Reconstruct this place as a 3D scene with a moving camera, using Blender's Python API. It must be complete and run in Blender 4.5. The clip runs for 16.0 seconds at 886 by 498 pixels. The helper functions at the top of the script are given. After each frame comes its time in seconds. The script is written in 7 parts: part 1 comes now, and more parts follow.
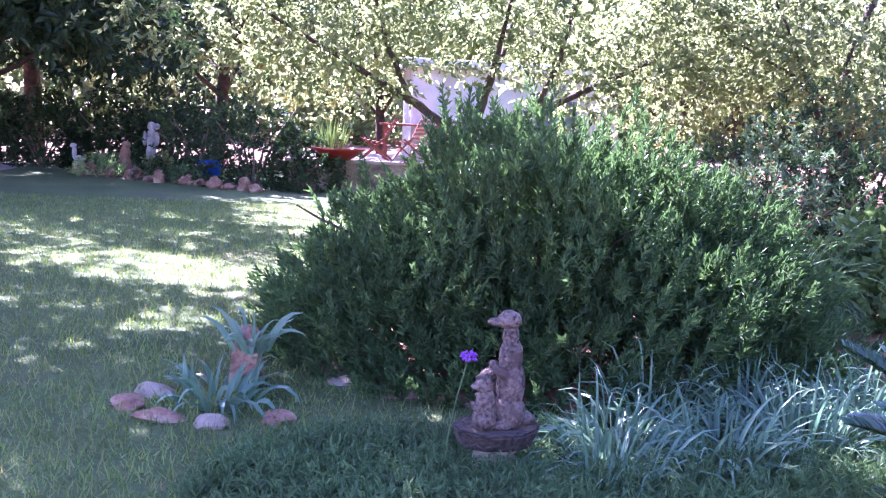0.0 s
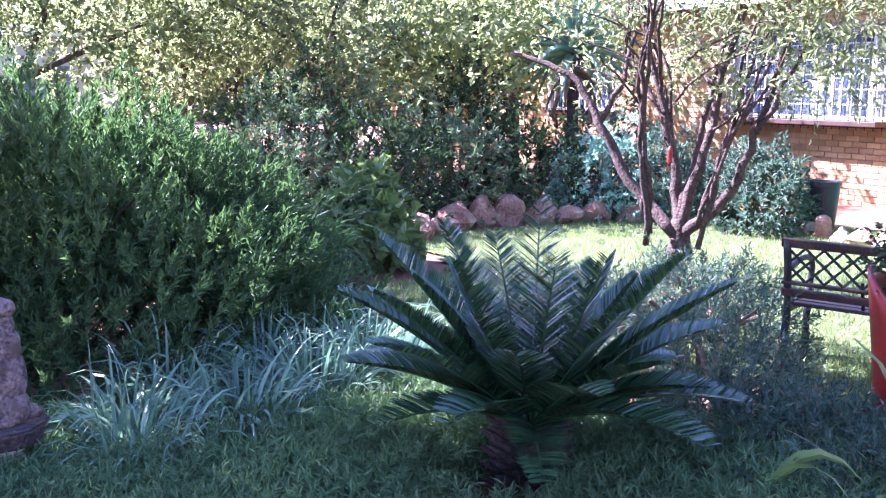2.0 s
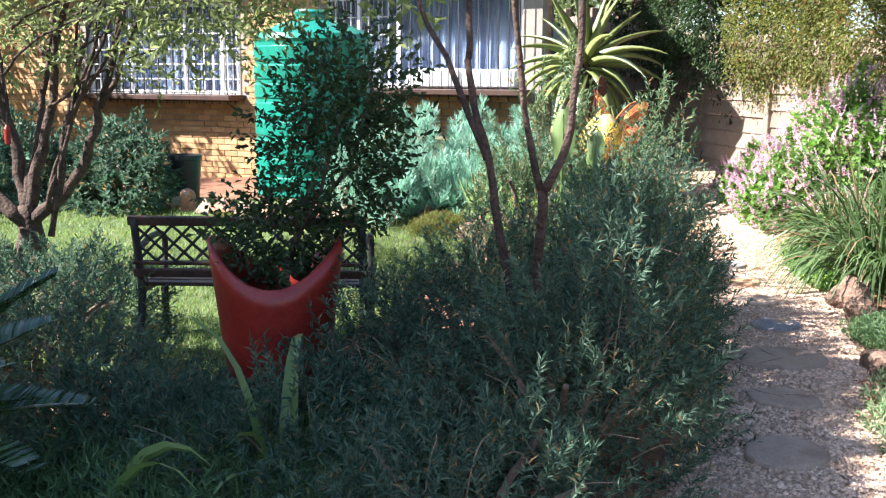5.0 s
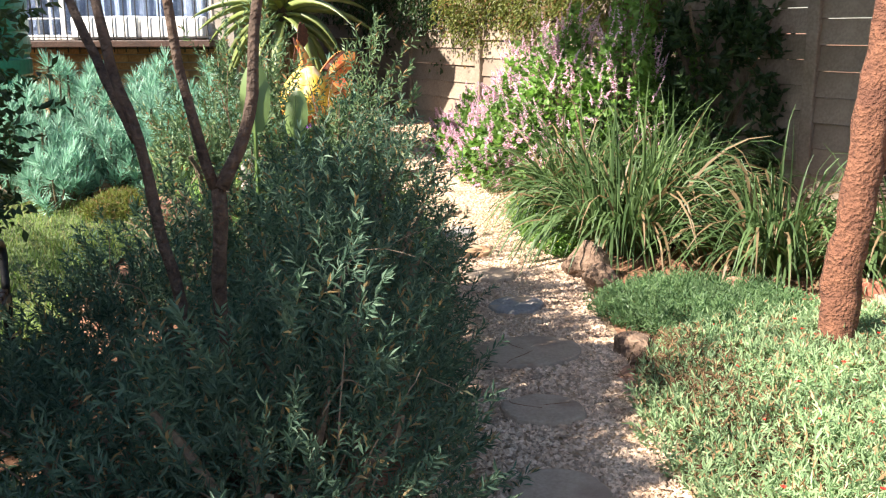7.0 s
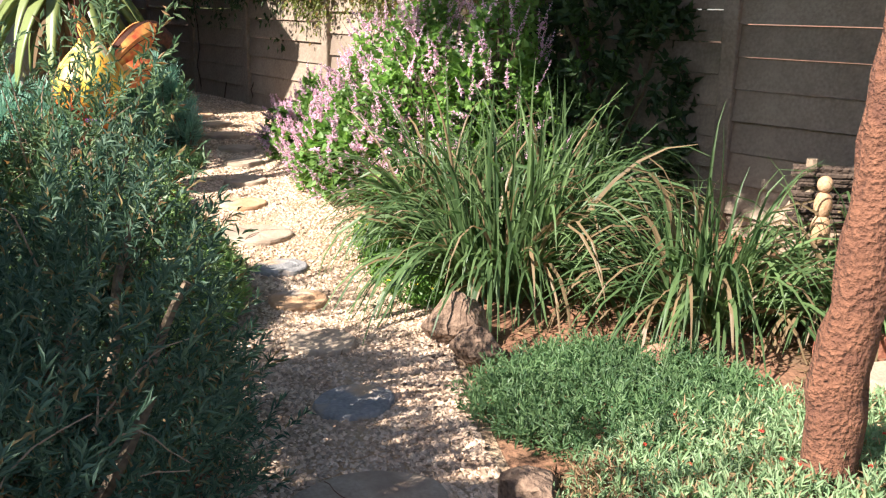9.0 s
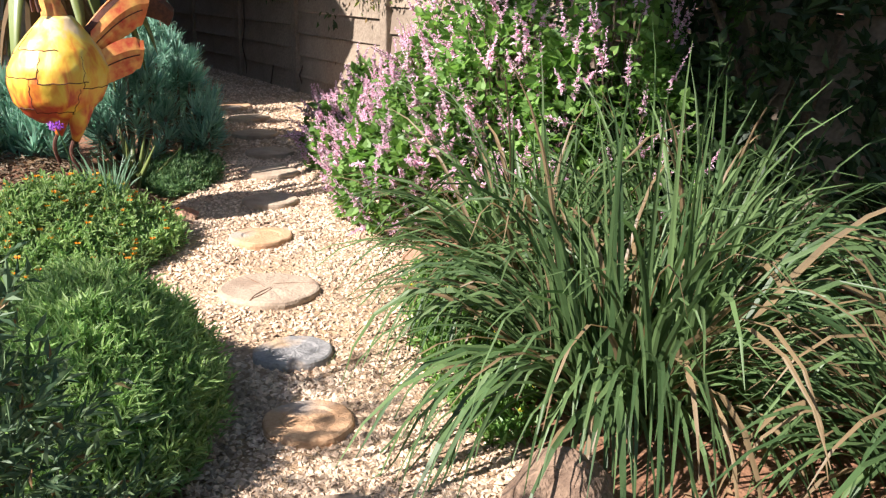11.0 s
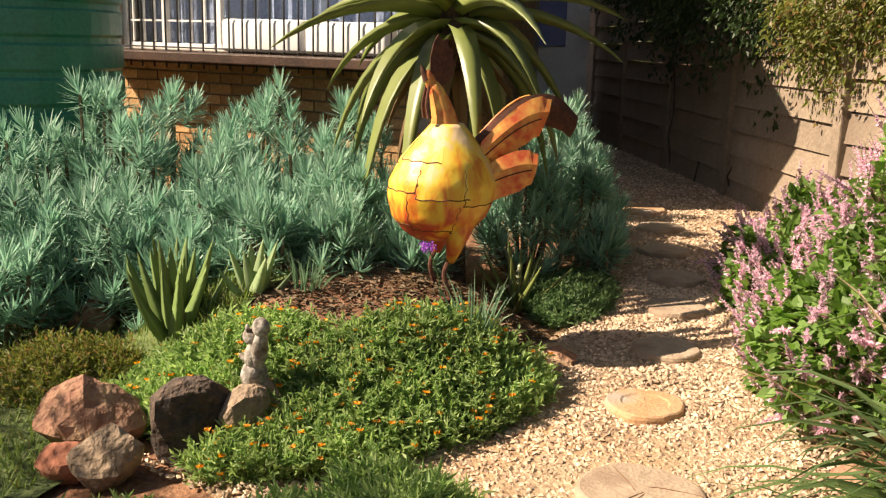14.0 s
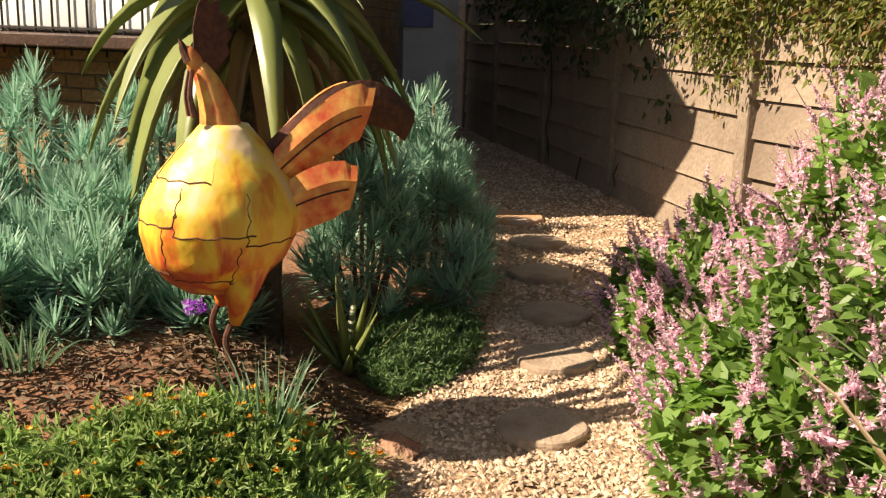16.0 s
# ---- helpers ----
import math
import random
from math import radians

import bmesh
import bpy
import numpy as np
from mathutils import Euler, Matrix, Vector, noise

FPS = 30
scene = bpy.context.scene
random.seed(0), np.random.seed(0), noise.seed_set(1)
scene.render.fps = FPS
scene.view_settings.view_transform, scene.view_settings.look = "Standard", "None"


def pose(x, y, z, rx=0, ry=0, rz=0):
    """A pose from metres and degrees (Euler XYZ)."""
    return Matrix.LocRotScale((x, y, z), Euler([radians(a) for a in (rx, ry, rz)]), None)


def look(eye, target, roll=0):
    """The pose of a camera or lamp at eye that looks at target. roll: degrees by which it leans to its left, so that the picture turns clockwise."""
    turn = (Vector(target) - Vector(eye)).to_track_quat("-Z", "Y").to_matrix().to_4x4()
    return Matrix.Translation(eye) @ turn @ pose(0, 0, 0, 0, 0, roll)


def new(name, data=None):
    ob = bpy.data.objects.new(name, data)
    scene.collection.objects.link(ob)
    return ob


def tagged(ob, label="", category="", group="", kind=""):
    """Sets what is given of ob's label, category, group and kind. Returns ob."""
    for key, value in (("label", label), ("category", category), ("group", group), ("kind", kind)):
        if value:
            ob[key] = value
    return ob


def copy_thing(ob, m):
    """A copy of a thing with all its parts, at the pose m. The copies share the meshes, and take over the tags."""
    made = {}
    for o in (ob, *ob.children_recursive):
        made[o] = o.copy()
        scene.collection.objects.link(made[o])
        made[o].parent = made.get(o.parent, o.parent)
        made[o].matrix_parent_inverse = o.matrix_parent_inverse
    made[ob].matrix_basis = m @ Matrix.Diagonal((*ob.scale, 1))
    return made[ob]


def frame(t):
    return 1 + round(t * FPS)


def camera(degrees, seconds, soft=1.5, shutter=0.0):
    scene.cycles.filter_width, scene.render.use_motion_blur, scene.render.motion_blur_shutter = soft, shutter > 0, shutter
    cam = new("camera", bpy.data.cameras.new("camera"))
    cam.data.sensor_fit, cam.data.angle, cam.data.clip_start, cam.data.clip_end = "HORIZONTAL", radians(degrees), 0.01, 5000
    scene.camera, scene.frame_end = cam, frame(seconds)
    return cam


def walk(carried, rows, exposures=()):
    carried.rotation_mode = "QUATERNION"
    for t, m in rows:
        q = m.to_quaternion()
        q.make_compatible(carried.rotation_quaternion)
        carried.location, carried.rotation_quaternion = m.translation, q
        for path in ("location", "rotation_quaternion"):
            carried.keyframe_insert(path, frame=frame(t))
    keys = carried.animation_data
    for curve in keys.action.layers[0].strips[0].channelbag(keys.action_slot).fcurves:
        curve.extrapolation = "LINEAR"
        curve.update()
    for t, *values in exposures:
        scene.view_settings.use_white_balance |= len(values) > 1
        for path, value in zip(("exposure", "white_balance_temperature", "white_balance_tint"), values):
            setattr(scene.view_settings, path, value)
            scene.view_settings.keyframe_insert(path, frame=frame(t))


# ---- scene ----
cam = camera(49.3, 16.0, soft=1.25)
PATH = [
    (0, (0.197, -1.861, 1.546), (-1.771, -1.628, 1.276), 2.73),
    (0.5, (0.199, -1.836, 1.546), (-1.718, -1.339, 1.267), 2.26),
    (1, (0.224, -1.823, 1.559), (-1.611, -1.082, 1.268), 1.87),
    (1.5, (0.221, -1.803, 1.558), (-1.508, -0.847, 1.249), 1.46),
    (2, (0.223, -1.783, 1.556), (-1.397, -0.653, 1.241), 0.97),
    (2.5, (0.222, -1.762, 1.556), (-1.275, -0.474, 1.239), 1.00),
    (3, (0.224, -1.744, 1.555), (-1.145, -0.320, 1.239), 1.14),
    (3.5, (0.224, -1.703, 1.548), (-0.940, -0.113, 1.204), 0.84),
    (4, (0.217, -1.645, 1.542), (-0.757, 0.062, 1.170), -0.34),
    (4.5, (0.211, -1.563, 1.524), (-0.594, 0.222, 1.117), -0.25),
    (5, (0.178, -1.359, 1.511), (-0.483, 0.497, 1.168), 0.37),
    (7.3, (-0.013, -0.055, 1.498), (-0.013, 1.892, 1.041), -0.69),
    (7.5, (-0.018, 0.089, 1.511), (0.039, 2.034, 1.047), -0.92),
    (8, (0.024, 0.525, 1.473), (0.189, 2.461, 0.999), -0.09),
    (8.2, (0.058, 0.706, 1.471), (0.249, 2.636, 0.986), 0.39),
    (10.5, (0.310, 2.895, 1.415), (0.420, 4.829, 0.918), 1.67),
    (11, (0.282, 3.276, 1.395), (0.304, 5.203, 0.857), 0.66),
    (11.5, (0.247, 3.649, 1.461), (0.030, 5.569, 0.946), -0.35),
    (12, (0.172, 3.972, 1.541), (-0.296, 5.873, 1.130), 0.93),
    (12.5, (0.157, 4.118, 1.582), (-0.506, 5.974, 1.245), 2.94),
    (13, (0.174, 4.174, 1.576), (-0.607, 5.980, 1.218), 3.43),
    (13.5, (0.180, 4.195, 1.558), (-0.666, 5.963, 1.161), 3.24),
    (14, (0.195, 4.255, 1.556), (-0.616, 6.033, 1.132), 1.52),
    (14.5, (0.205, 4.363, 1.548), (-0.530, 6.171, 1.112), 0.55),
    (15, (0.131, 4.654, 1.514), (-0.563, 6.482, 1.094), 1.86),
    (15.5, (0.051, 5.033, 1.508), (-0.641, 6.857, 1.069), 2.04),
    (16, (-0.029, 5.509, 1.496), (-0.622, 7.367, 1.052), 1.62),
]
walk(cam, [(t, look(eye, target, roll)) for t, eye, target, roll in PATH],
     exposures=[(0.0, 3.5, 5150, 64), (1.5, 3.45, 5200, 58), (3.0, 2.98, 5000, 44), (4.0, 2.7, 5400, 32), (5.0, 2.2, 5900, 18), (7.5, 1.85, 6500, 14), (8.2, 1.78, 6400, 14),
                (10.5, 1.47, 6050, 15), (11.5, 1.3, 6500, 15), (12.5, 1.12, 8000, 17), (16.0, 1.1, 8000, 17)])

# ---- sky and sun: low sun over the lawn's far side ----
SUN_FROM = Vector((-0.86, -0.51, 0.0)).normalized()
SUN_UP = radians(41)
w = bpy.data.worlds.new("sky")
scene.world = w
w.use_nodes = True
nt = w.node_tree
sky = nt.nodes.new("ShaderNodeTexSky")
sky.sky_type = "NISHITA"
sky.sun_disc = False
sky.sun_elevation = SUN_UP
sky.sun_rotation = math.atan2(SUN_FROM.x, SUN_FROM.y)
nt.links.new(sky.outputs[0], nt.nodes["Background"].inputs[0])
nt.nodes["Background"].inputs[1].default_value = 0.072
sd = bpy.data.lights.new("sun", "SUN")
sd.energy, sd.angle, sd.color = 5.0, radians(0.55), (1.0, 0.93, 0.82)
so = new("sun", sd)
so.matrix_world = look(SUN_FROM * 20 * math.cos(SUN_UP) + Vector((0, 0, 20 * math.sin(SUN_UP))), (0, 0, 0))

# ---- materials ----
RNG = np.random.default_rng(7)


def nodes_of(m):
    m.use_nodes = True
    t = m.node_tree
    return t, t.nodes, t.links, t.nodes["Principled BSDF"]


def surface(name, a, b, rough=0.8, scale=6.0, fine=60.0, bump=0.3, metal=0.0, spec=0.4, island=0.0, c=None, depth=0.01):
    """Two-scale noise between colours a and b (and stains of c), with relief; island: variation from piece to piece."""
    m = bpy.data.materials.new(name)
    t, N, L, p = nodes_of(m)
    co = N.new("ShaderNodeTexCoord")
    n1 = N.new("ShaderNodeTexNoise"); n1.inputs["Scale"].default_value = scale; n1.inputs["Detail"].default_value = 6
    n2 = N.new("ShaderNodeTexNoise"); n2.inputs["Scale"].default_value = fine; n2.inputs["Detail"].default_value = 4
    L.new(co.outputs["Object"], n1.inputs["Vector"]); L.new(co.outputs["Object"], n2.inputs["Vector"])
    ad = N.new("ShaderNodeMath"); ad.operation = "ADD"; L.new(n1.outputs[0], ad.inputs[0]); L.new(n2.outputs[0], ad.inputs[1])
    r = N.new("ShaderNodeValToRGB"); r.color_ramp.elements[0].position = 0.36; r.color_ramp.elements[1].position = 0.64
    hf = N.new("ShaderNodeMath"); hf.operation = "MULTIPLY"; hf.inputs[1].default_value = 0.5
    L.new(ad.outputs[0], hf.inputs[0]); L.new(hf.outputs[0], r.inputs[0])
    r.color_ramp.elements[0].color, r.color_ramp.elements[1].color = (*a, 1), (*b, 1)
    out = r.outputs[0]
    if c:
        n3 = N.new("ShaderNodeTexNoise"); n3.inputs["Scale"].default_value = scale * 0.6; n3.inputs["Detail"].default_value = 8
        L.new(co.outputs["Object"], n3.inputs["Vector"])
        r3 = N.new("ShaderNodeValToRGB"); r3.color_ramp.elements[0].position, r3.color_ramp.elements[1].position = 0.52, 0.66
        L.new(n3.outputs[0], r3.inputs[0])
        mx = N.new("ShaderNodeMixRGB"); L.new(r3.outputs[0], mx.inputs[0]); L.new(out, mx.inputs[1]); mx.inputs[2].default_value = (*c, 1)
        out = mx.outputs[0]
    if island:
        g = N.new("ShaderNodeNewGeometry"); oi = N.new("ShaderNodeObjectInfo")
        sm = N.new("ShaderNodeMath"); sm.operation = "ADD"; L.new(g.outputs["Random Per Island"], sm.inputs[0]); L.new(oi.outputs["Random"], sm.inputs[1])
        fr = N.new("ShaderNodeMath"); fr.operation = "FRACT"; L.new(sm.outputs[0], fr.inputs[0])
        mr = N.new("ShaderNodeMapRange"); mr.inputs[3].default_value, mr.inputs[4].default_value = 1 - island, 1 + island
        L.new(fr.outputs[0], mr.inputs[0])
        hs = N.new("ShaderNodeHueSaturation"); L.new(mr.outputs[0], hs.inputs["Value"]); L.new(out, hs.inputs["Color"])
        out = hs.outputs[0]
    L.new(out, p.inputs["Base Color"])
    bp = N.new("ShaderNodeBump"); bp.inputs["Strength"].default_value = bump; bp.inputs["Distance"].default_value = depth
    L.new(ad.outputs[0], bp.inputs["Height"]); L.new(bp.outputs[0], p.inputs["Normal"])
    p.inputs["Roughness"].default_value, p.inputs["Metallic"].default_value, p.inputs["Specular IOR Level"].default_value = rough, metal, spec
    return m


def leafy(name, a, b, rough=0.5, through_light=0.35, spec=0.35, dry=None, dry_share=0.06):
    """Leaves: colour varies from leaf to leaf between a and b, a few dry; light comes through."""
    m = bpy.data.materials.new(name)
    t, N, L, p = nodes_of(m)
    g = N.new("ShaderNodeNewGeometry")
    r = N.new("ShaderNodeValToRGB")
    e = r.color_ramp.elements
    e[0].color, e[1].color = (*a, 1), (*b, 1)
    if dry:
        e[1].position = 1 - dry_share - 0.02
        k = e.new(1 - dry_share); k.color = (*dry, 1)
    L.new(g.outputs["Random Per Island"], r.inputs[0])
    co = N.new("ShaderNodeTexCoord")
    n = N.new("ShaderNodeTexNoise"); n.inputs["Scale"].default_value = 2.2; n.inputs["Detail"].default_value = 5
    L.new(co.outputs["Object"], n.inputs["Vector"])
    mr = N.new("ShaderNodeMapRange"); mr.inputs[1].default_value, mr.inputs[2].default_value, mr.inputs[3].default_value, mr.inputs[4].default_value = 0.3, 0.7, 0.75, 1.25
    L.new(n.outputs[0], mr.inputs[0])
    hs = N.new("ShaderNodeHueSaturation"); L.new(r.outputs[0], hs.inputs["Color"]); L.new(mr.outputs[0], hs.inputs["Value"])
    L.new(hs.outputs[0], p.inputs["Base Color"])
    p.inputs["Roughness"].default_value, p.inputs["Specular IOR Level"].default_value = rough, spec
    tr = N.new("ShaderNodeBsdfTranslucent")
    h2 = N.new("ShaderNodeHueSaturation"); h2.inputs["Saturation"].default_value = 1.15; h2.inputs["Value"].default_value = 1.5
    L.new(hs.outputs[0], h2.inputs["Color"]); L.new(h2.outputs[0], tr.inputs[0])
    mx = N.new("ShaderNodeMixShader"); mx.inputs[0].default_value = through_light
    L.new(p.outputs[0], mx.inputs[1]); L.new(tr.outputs[0], mx.inputs[2])
    L.new(mx.outputs[0], N["Material Output"].inputs[0])
    return m


SOIL = surface("soil", (0.13, 0.06, 0.032), (0.30, 0.15, 0.082), 0.95, 2.0, 40.0, 0.8, c=(0.16, 0.10, 0.055), depth=0.02)
LAWN_BASE = surface("lawn_base", (0.045, 0.08, 0.024), (0.11, 0.155, 0.045), 0.95, 0.8, 30.0, 0.9, c=(0.10, 0.11, 0.045), depth=0.03)
GRAVEL = surface("gravel_bed", (0.26, 0.16, 0.09), (0.46, 0.34, 0.22), 0.95, 3.0, 55.0, 1.0, c=(0.42, 0.27, 0.15), depth=0.02)
PEBBLE = surface("pebble", (0.38, 0.25, 0.16), (0.62, 0.48, 0.35), 0.85, 5.0, 50.0, 0.3, island=0.45)
SLAB = surface("cast_slab", (0.30, 0.225, 0.16), (0.44, 0.345, 0.25), 0.9, 7.0, 70.0, 0.5, c=(0.26, 0.185, 0.13))
SLAB_GREY = surface("cast_slab_grey", (0.17, 0.165, 0.16), (0.30, 0.285, 0.27), 0.9, 8.0, 70.0, 0.5, c=(0.40, 0.28, 0.17))
SLAB_ORANGE = surface("cast_slab_orange", (0.40, 0.22, 0.11), (0.52, 0.34, 0.20), 0.9, 6.0, 70.0, 0.5, c=(0.36, 0.30, 0.25))
ROCK_RED = surface("red_rock", (0.22, 0.10, 0.065), (0.42, 0.25, 0.16), 0.9, 5.0, 30.0, 0.9, c=(0.50, 0.36, 0.22), depth=0.03)
ROCK_DARK = surface("dark_rock", (0.035, 0.03, 0.028), (0.13, 0.09, 0.065), 0.9, 7.0, 40.0, 1.0, c=(0.22, 0.13, 0.06), depth=0.03)
ROCK_TAN = surface("tan_rock", (0.22, 0.16, 0.11), (0.40, 0.30, 0.21), 0.9, 6.0, 35.0, 0.9, c=(0.15, 0.11, 0.08), depth=0.03)
ROCK_BROWN = surface("brown_rock", (0.12, 0.075, 0.05), (0.27, 0.18, 0.12), 0.9, 8.0, 35.0, 1.0, c=(0.34, 0.24, 0.15), depth=0.03)
CONCRETE = surface("fence_concrete", (0.19, 0.145, 0.105), (0.315, 0.25, 0.185), 0.95, 2.5, 45.0, 0.5, c=(0.20, 0.15, 0.11), island=0.12)
BRICK = surface("face_brick", (0.36, 0.20, 0.085), (0.55, 0.35, 0.17), 0.9, 4.0, 60.0, 0.6, island=0.22)
BRICK_RED = surface("red_brick", (0.30, 0.10, 0.06), (0.46, 0.20, 0.12), 0.9, 6.0, 60.0, 0.6, island=0.25)
MORTAR = surface("mortar", (0.24, 0.21, 0.17), (0.36, 0.32, 0.27), 0.95, 9.0, 90.0, 0.4)
BARK = surface("bark", (0.035, 0.024, 0.018), (0.115, 0.078, 0.055), 0.95, 9.0, 50.0, 1.0, depth=0.02)
BARK_RED = surface("red_bark", (0.10, 0.042, 0.024), (0.24, 0.105, 0.058), 0.95, 12.0, 60.0, 1.0, c=(0.12, 0.05, 0.03), depth=0.03)
BARK_PALE = surface("pale_bark", (0.20, 0.14, 0.09), (0.36, 0.27, 0.18), 0.9, 10.0, 50.0, 0.8)
IRON = surface("black_iron", (0.012, 0.012, 0.013), (0.035, 0.033, 0.03), 0.55, 12.0, 90.0, 0.25, spec=0.5)
WOOD_DARK = surface("dark_slat_wood", (0.03, 0.017, 0.012), (0.085, 0.045, 0.03), 0.5, 6.0, 60.0, 0.3)
WHITE_PAINT = surface("white_paint", (0.62, 0.61, 0.58), (0.80, 0.79, 0.76), 0.5, 3.0, 40.0, 0.1, c=(0.55, 0.53, 0.48))
GLASS_DARK = bpy.data.materials.new("window_glass")
_t, _n, _l, _p = nodes_of(GLASS_DARK)
_p.inputs["Base Color"].default_value, _p.inputs["Roughness"].default_value, _p.inputs["Transmission Weight"].default_value = (0.8, 0.86, 0.9, 1), 0.03, 1.0
CURTAIN = surface("curtain", (0.13, 0.16, 0.25), (0.28, 0.32, 0.42), 0.9, 4.0, 60.0, 0.3)
CUSHION = surface("white_cushion", (0.70, 0.69, 0.66), (0.82, 0.81, 0.78), 0.9, 6.0, 80.0, 0.2)
TANK = surface("green_tank", (0.004, 0.13, 0.085), (0.012, 0.22, 0.15), 0.35, 2.0, 40.0, 0.08, spec=0.5)
POT_RED = surface("red_glaze", (0.20, 0.018, 0.012), (0.33, 0.032, 0.02), 0.35, 4.0, 40.0, 0.15, c=(0.24, 0.02, 0.015), spec=0.5)
POT_BLACK = surface("black_plastic", (0.012, 0.012, 0.014), (0.03, 0.03, 0.034), 0.45, 4.0, 60.0, 0.1)
POT_BLUE = surface("blue_glaze", (0.02, 0.06, 0.25), (0.04, 0.11, 0.40), 0.25, 4.0, 40.0, 0.1)
STATUE = surface("weathered_statue", (0.03, 0.02, 0.017), (0.30, 0.225, 0.175), 0.9, 17.0, 70.0, 0.8, c=(0.10, 0.07, 0.055))
CREAM_STONE = surface("cream_stone", (0.40, 0.32, 0.20), (0.58, 0.49, 0.34), 0.9, 9.0, 60.0, 0.6, c=(0.22, 0.17, 0.11))
STATUE_PALE = surface("pale_statue", (0.34, 0.31, 0.28), (0.58, 0.54, 0.49), 0.9, 9.0, 60.0, 0.5, c=(0.25, 0.22, 0.19))
RED_WOOD = surface("red_stained_wood", (0.20, 0.05, 0.03), (0.34, 0.10, 0.06), 0.6, 6.0, 60.0, 0.3)

L_BUSH = leafy("bush_leaf", (0.04, 0.085, 0.03), (0.11, 0.185, 0.065), 0.5, 0.35)
L_GREY = leafy("grey_shrub_leaf", (0.035, 0.075, 0.048), (0.13, 0.20, 0.13), 0.6, 0.3, 0.25, dry=(0.26, 0.19, 0.09), dry_share=0.04)
L_ROSEMARY = leafy("dark_shrub_leaf", (0.06, 0.115, 0.06), (0.18, 0.25, 0.12), 0.5, 0.3, dry=(0.24, 0.15, 0.07), dry_share=0.06)
L_BLUE = leafy("blue_finger_leaf", (0.15, 0.30, 0.22), (0.34, 0.53, 0.40), 0.5, 0.3)
L_GROUND = leafy("ground_cover_leaf", (0.155, 0.265, 0.09), (0.35, 0.46, 0.19), 0.5, 0.42)
L_FEATHER = leafy("feathery_leaf", (0.065, 0.13, 0.055), (0.16, 0.25, 0.105), 0.5, 0.35)
L_SUCC = leafy("grey_succulent_leaf", (0.17, 0.27, 0.13), (0.33, 0.43, 0.23), 0.5, 0.3, dry=(0.42, 0.27, 0.15), dry_share=0.1)
L_STRAP = leafy("strap_leaf", (0.04, 0.08, 0.028), (0.125, 0.19, 0.07), 0.45, 0.3, 0.3, dry=(0.21, 0.15, 0.08), dry_share=0.16)
L_STRAP_BLUE = leafy("pale_strap_leaf", (0.09, 0.18, 0.105), (0.22, 0.35, 0.22), 0.4, 0.3, 0.5, dry=(0.35, 0.36, 0.16), dry_share=0.05)
L_ALOE = leafy("aloe_leaf", (0.10, 0.145, 0.04), (0.21, 0.245, 0.075), 0.4, 0.12, 0.5)
L_ALOE_GREEN = leafy("green_aloe_leaf", (0.10, 0.17, 0.05), (0.20, 0.29, 0.10), 0.4, 0.12, 0.5)
L_ALOE_DRY = leafy("dry_aloe_leaf", (0.10, 0.06, 0.03), (0.22, 0.14, 0.07), 0.8, 0.1)
L_CYCAD = leafy("cycad_leaflet", (0.018, 0.055, 0.022), (0.05, 0.115, 0.04), 0.25, 0.15, 0.7)
L_HEART = leafy("heart_leaf", (0.09, 0.18, 0.04), (0.22, 0.36, 0.10), 0.45, 0.4)
L_TREE = leafy("tree_leaf", (0.09, 0.12, 0.05), (0.23, 0.26, 0.12), 0.5, 0.58)
L_TREE_LIGHT = leafy("light_tree_leaf", (0.16, 0.21, 0.08), (0.33, 0.37, 0.17), 0.5, 0.6)
# dark foliage; also paints shade into the fence's creeper and shrub
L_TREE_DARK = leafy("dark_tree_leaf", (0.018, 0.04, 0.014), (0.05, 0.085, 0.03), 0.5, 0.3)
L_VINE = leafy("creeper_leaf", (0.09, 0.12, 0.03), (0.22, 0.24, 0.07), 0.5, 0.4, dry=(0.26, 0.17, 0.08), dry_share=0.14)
L_GRASS = leafy("lawn_blade", (0.10, 0.165, 0.045), (0.24, 0.32, 0.10), 0.6, 0.35, dry=(0.26, 0.24, 0.10), dry_share=0.1)
L_ROUND = leafy("round_succulent_leaf", (0.09, 0.16, 0.04), (0.20, 0.28, 0.09), 0.4, 0.2, 0.5)
F_PINK = leafy("pink_flower", (0.60, 0.36, 0.47), (0.86, 0.68, 0.76), 0.7, 0.45)
F_PURPLE = leafy("purple_flower", (0.35, 0.12, 0.55), (0.55, 0.22, 0.75), 0.7, 0.4)
F_ORANGE = leafy("orange_flower", (0.75, 0.20, 0.02), (0.85, 0.42, 0.04), 0.6, 0.3)
F_RED = leafy("red_flower", (0.55, 0.03, 0.02), (0.70, 0.07, 0.05), 0.6, 0.3)
F_MAGENTA = leafy("magenta_flower", (0.45, 0.02, 0.12), (0.60, 0.05, 0.20), 0.6, 0.3)
F_YELLOW = leafy("yellow_flower", (0.70, 0.52, 0.04), (0.80, 0.66, 0.08), 0.6, 0.3)
TWIG = surface("twig", (0.10, 0.075, 0.05), (0.22, 0.16, 0.10), 0.9, 20.0, 80.0, 0.4)

# ---- the lie of the land ----
def rise(x, y):
    """Height of the ground: level at the start of the walk, rising slowly towards the house."""
    s = min(max((y - 5.0) / 7.0, 0.0), 1.0)
    h = 0.36 * s * s * (3 - 2 * s) * min(max((x + 9) / 5, 0.25), 1.0)
    m = max(0.0, 1 - ((x + 2.0) / 1.1) ** 2 - ((y - 7.9) / 0.95) ** 2)
    return h + 0.34 * m * m * (3 - 2 * m)


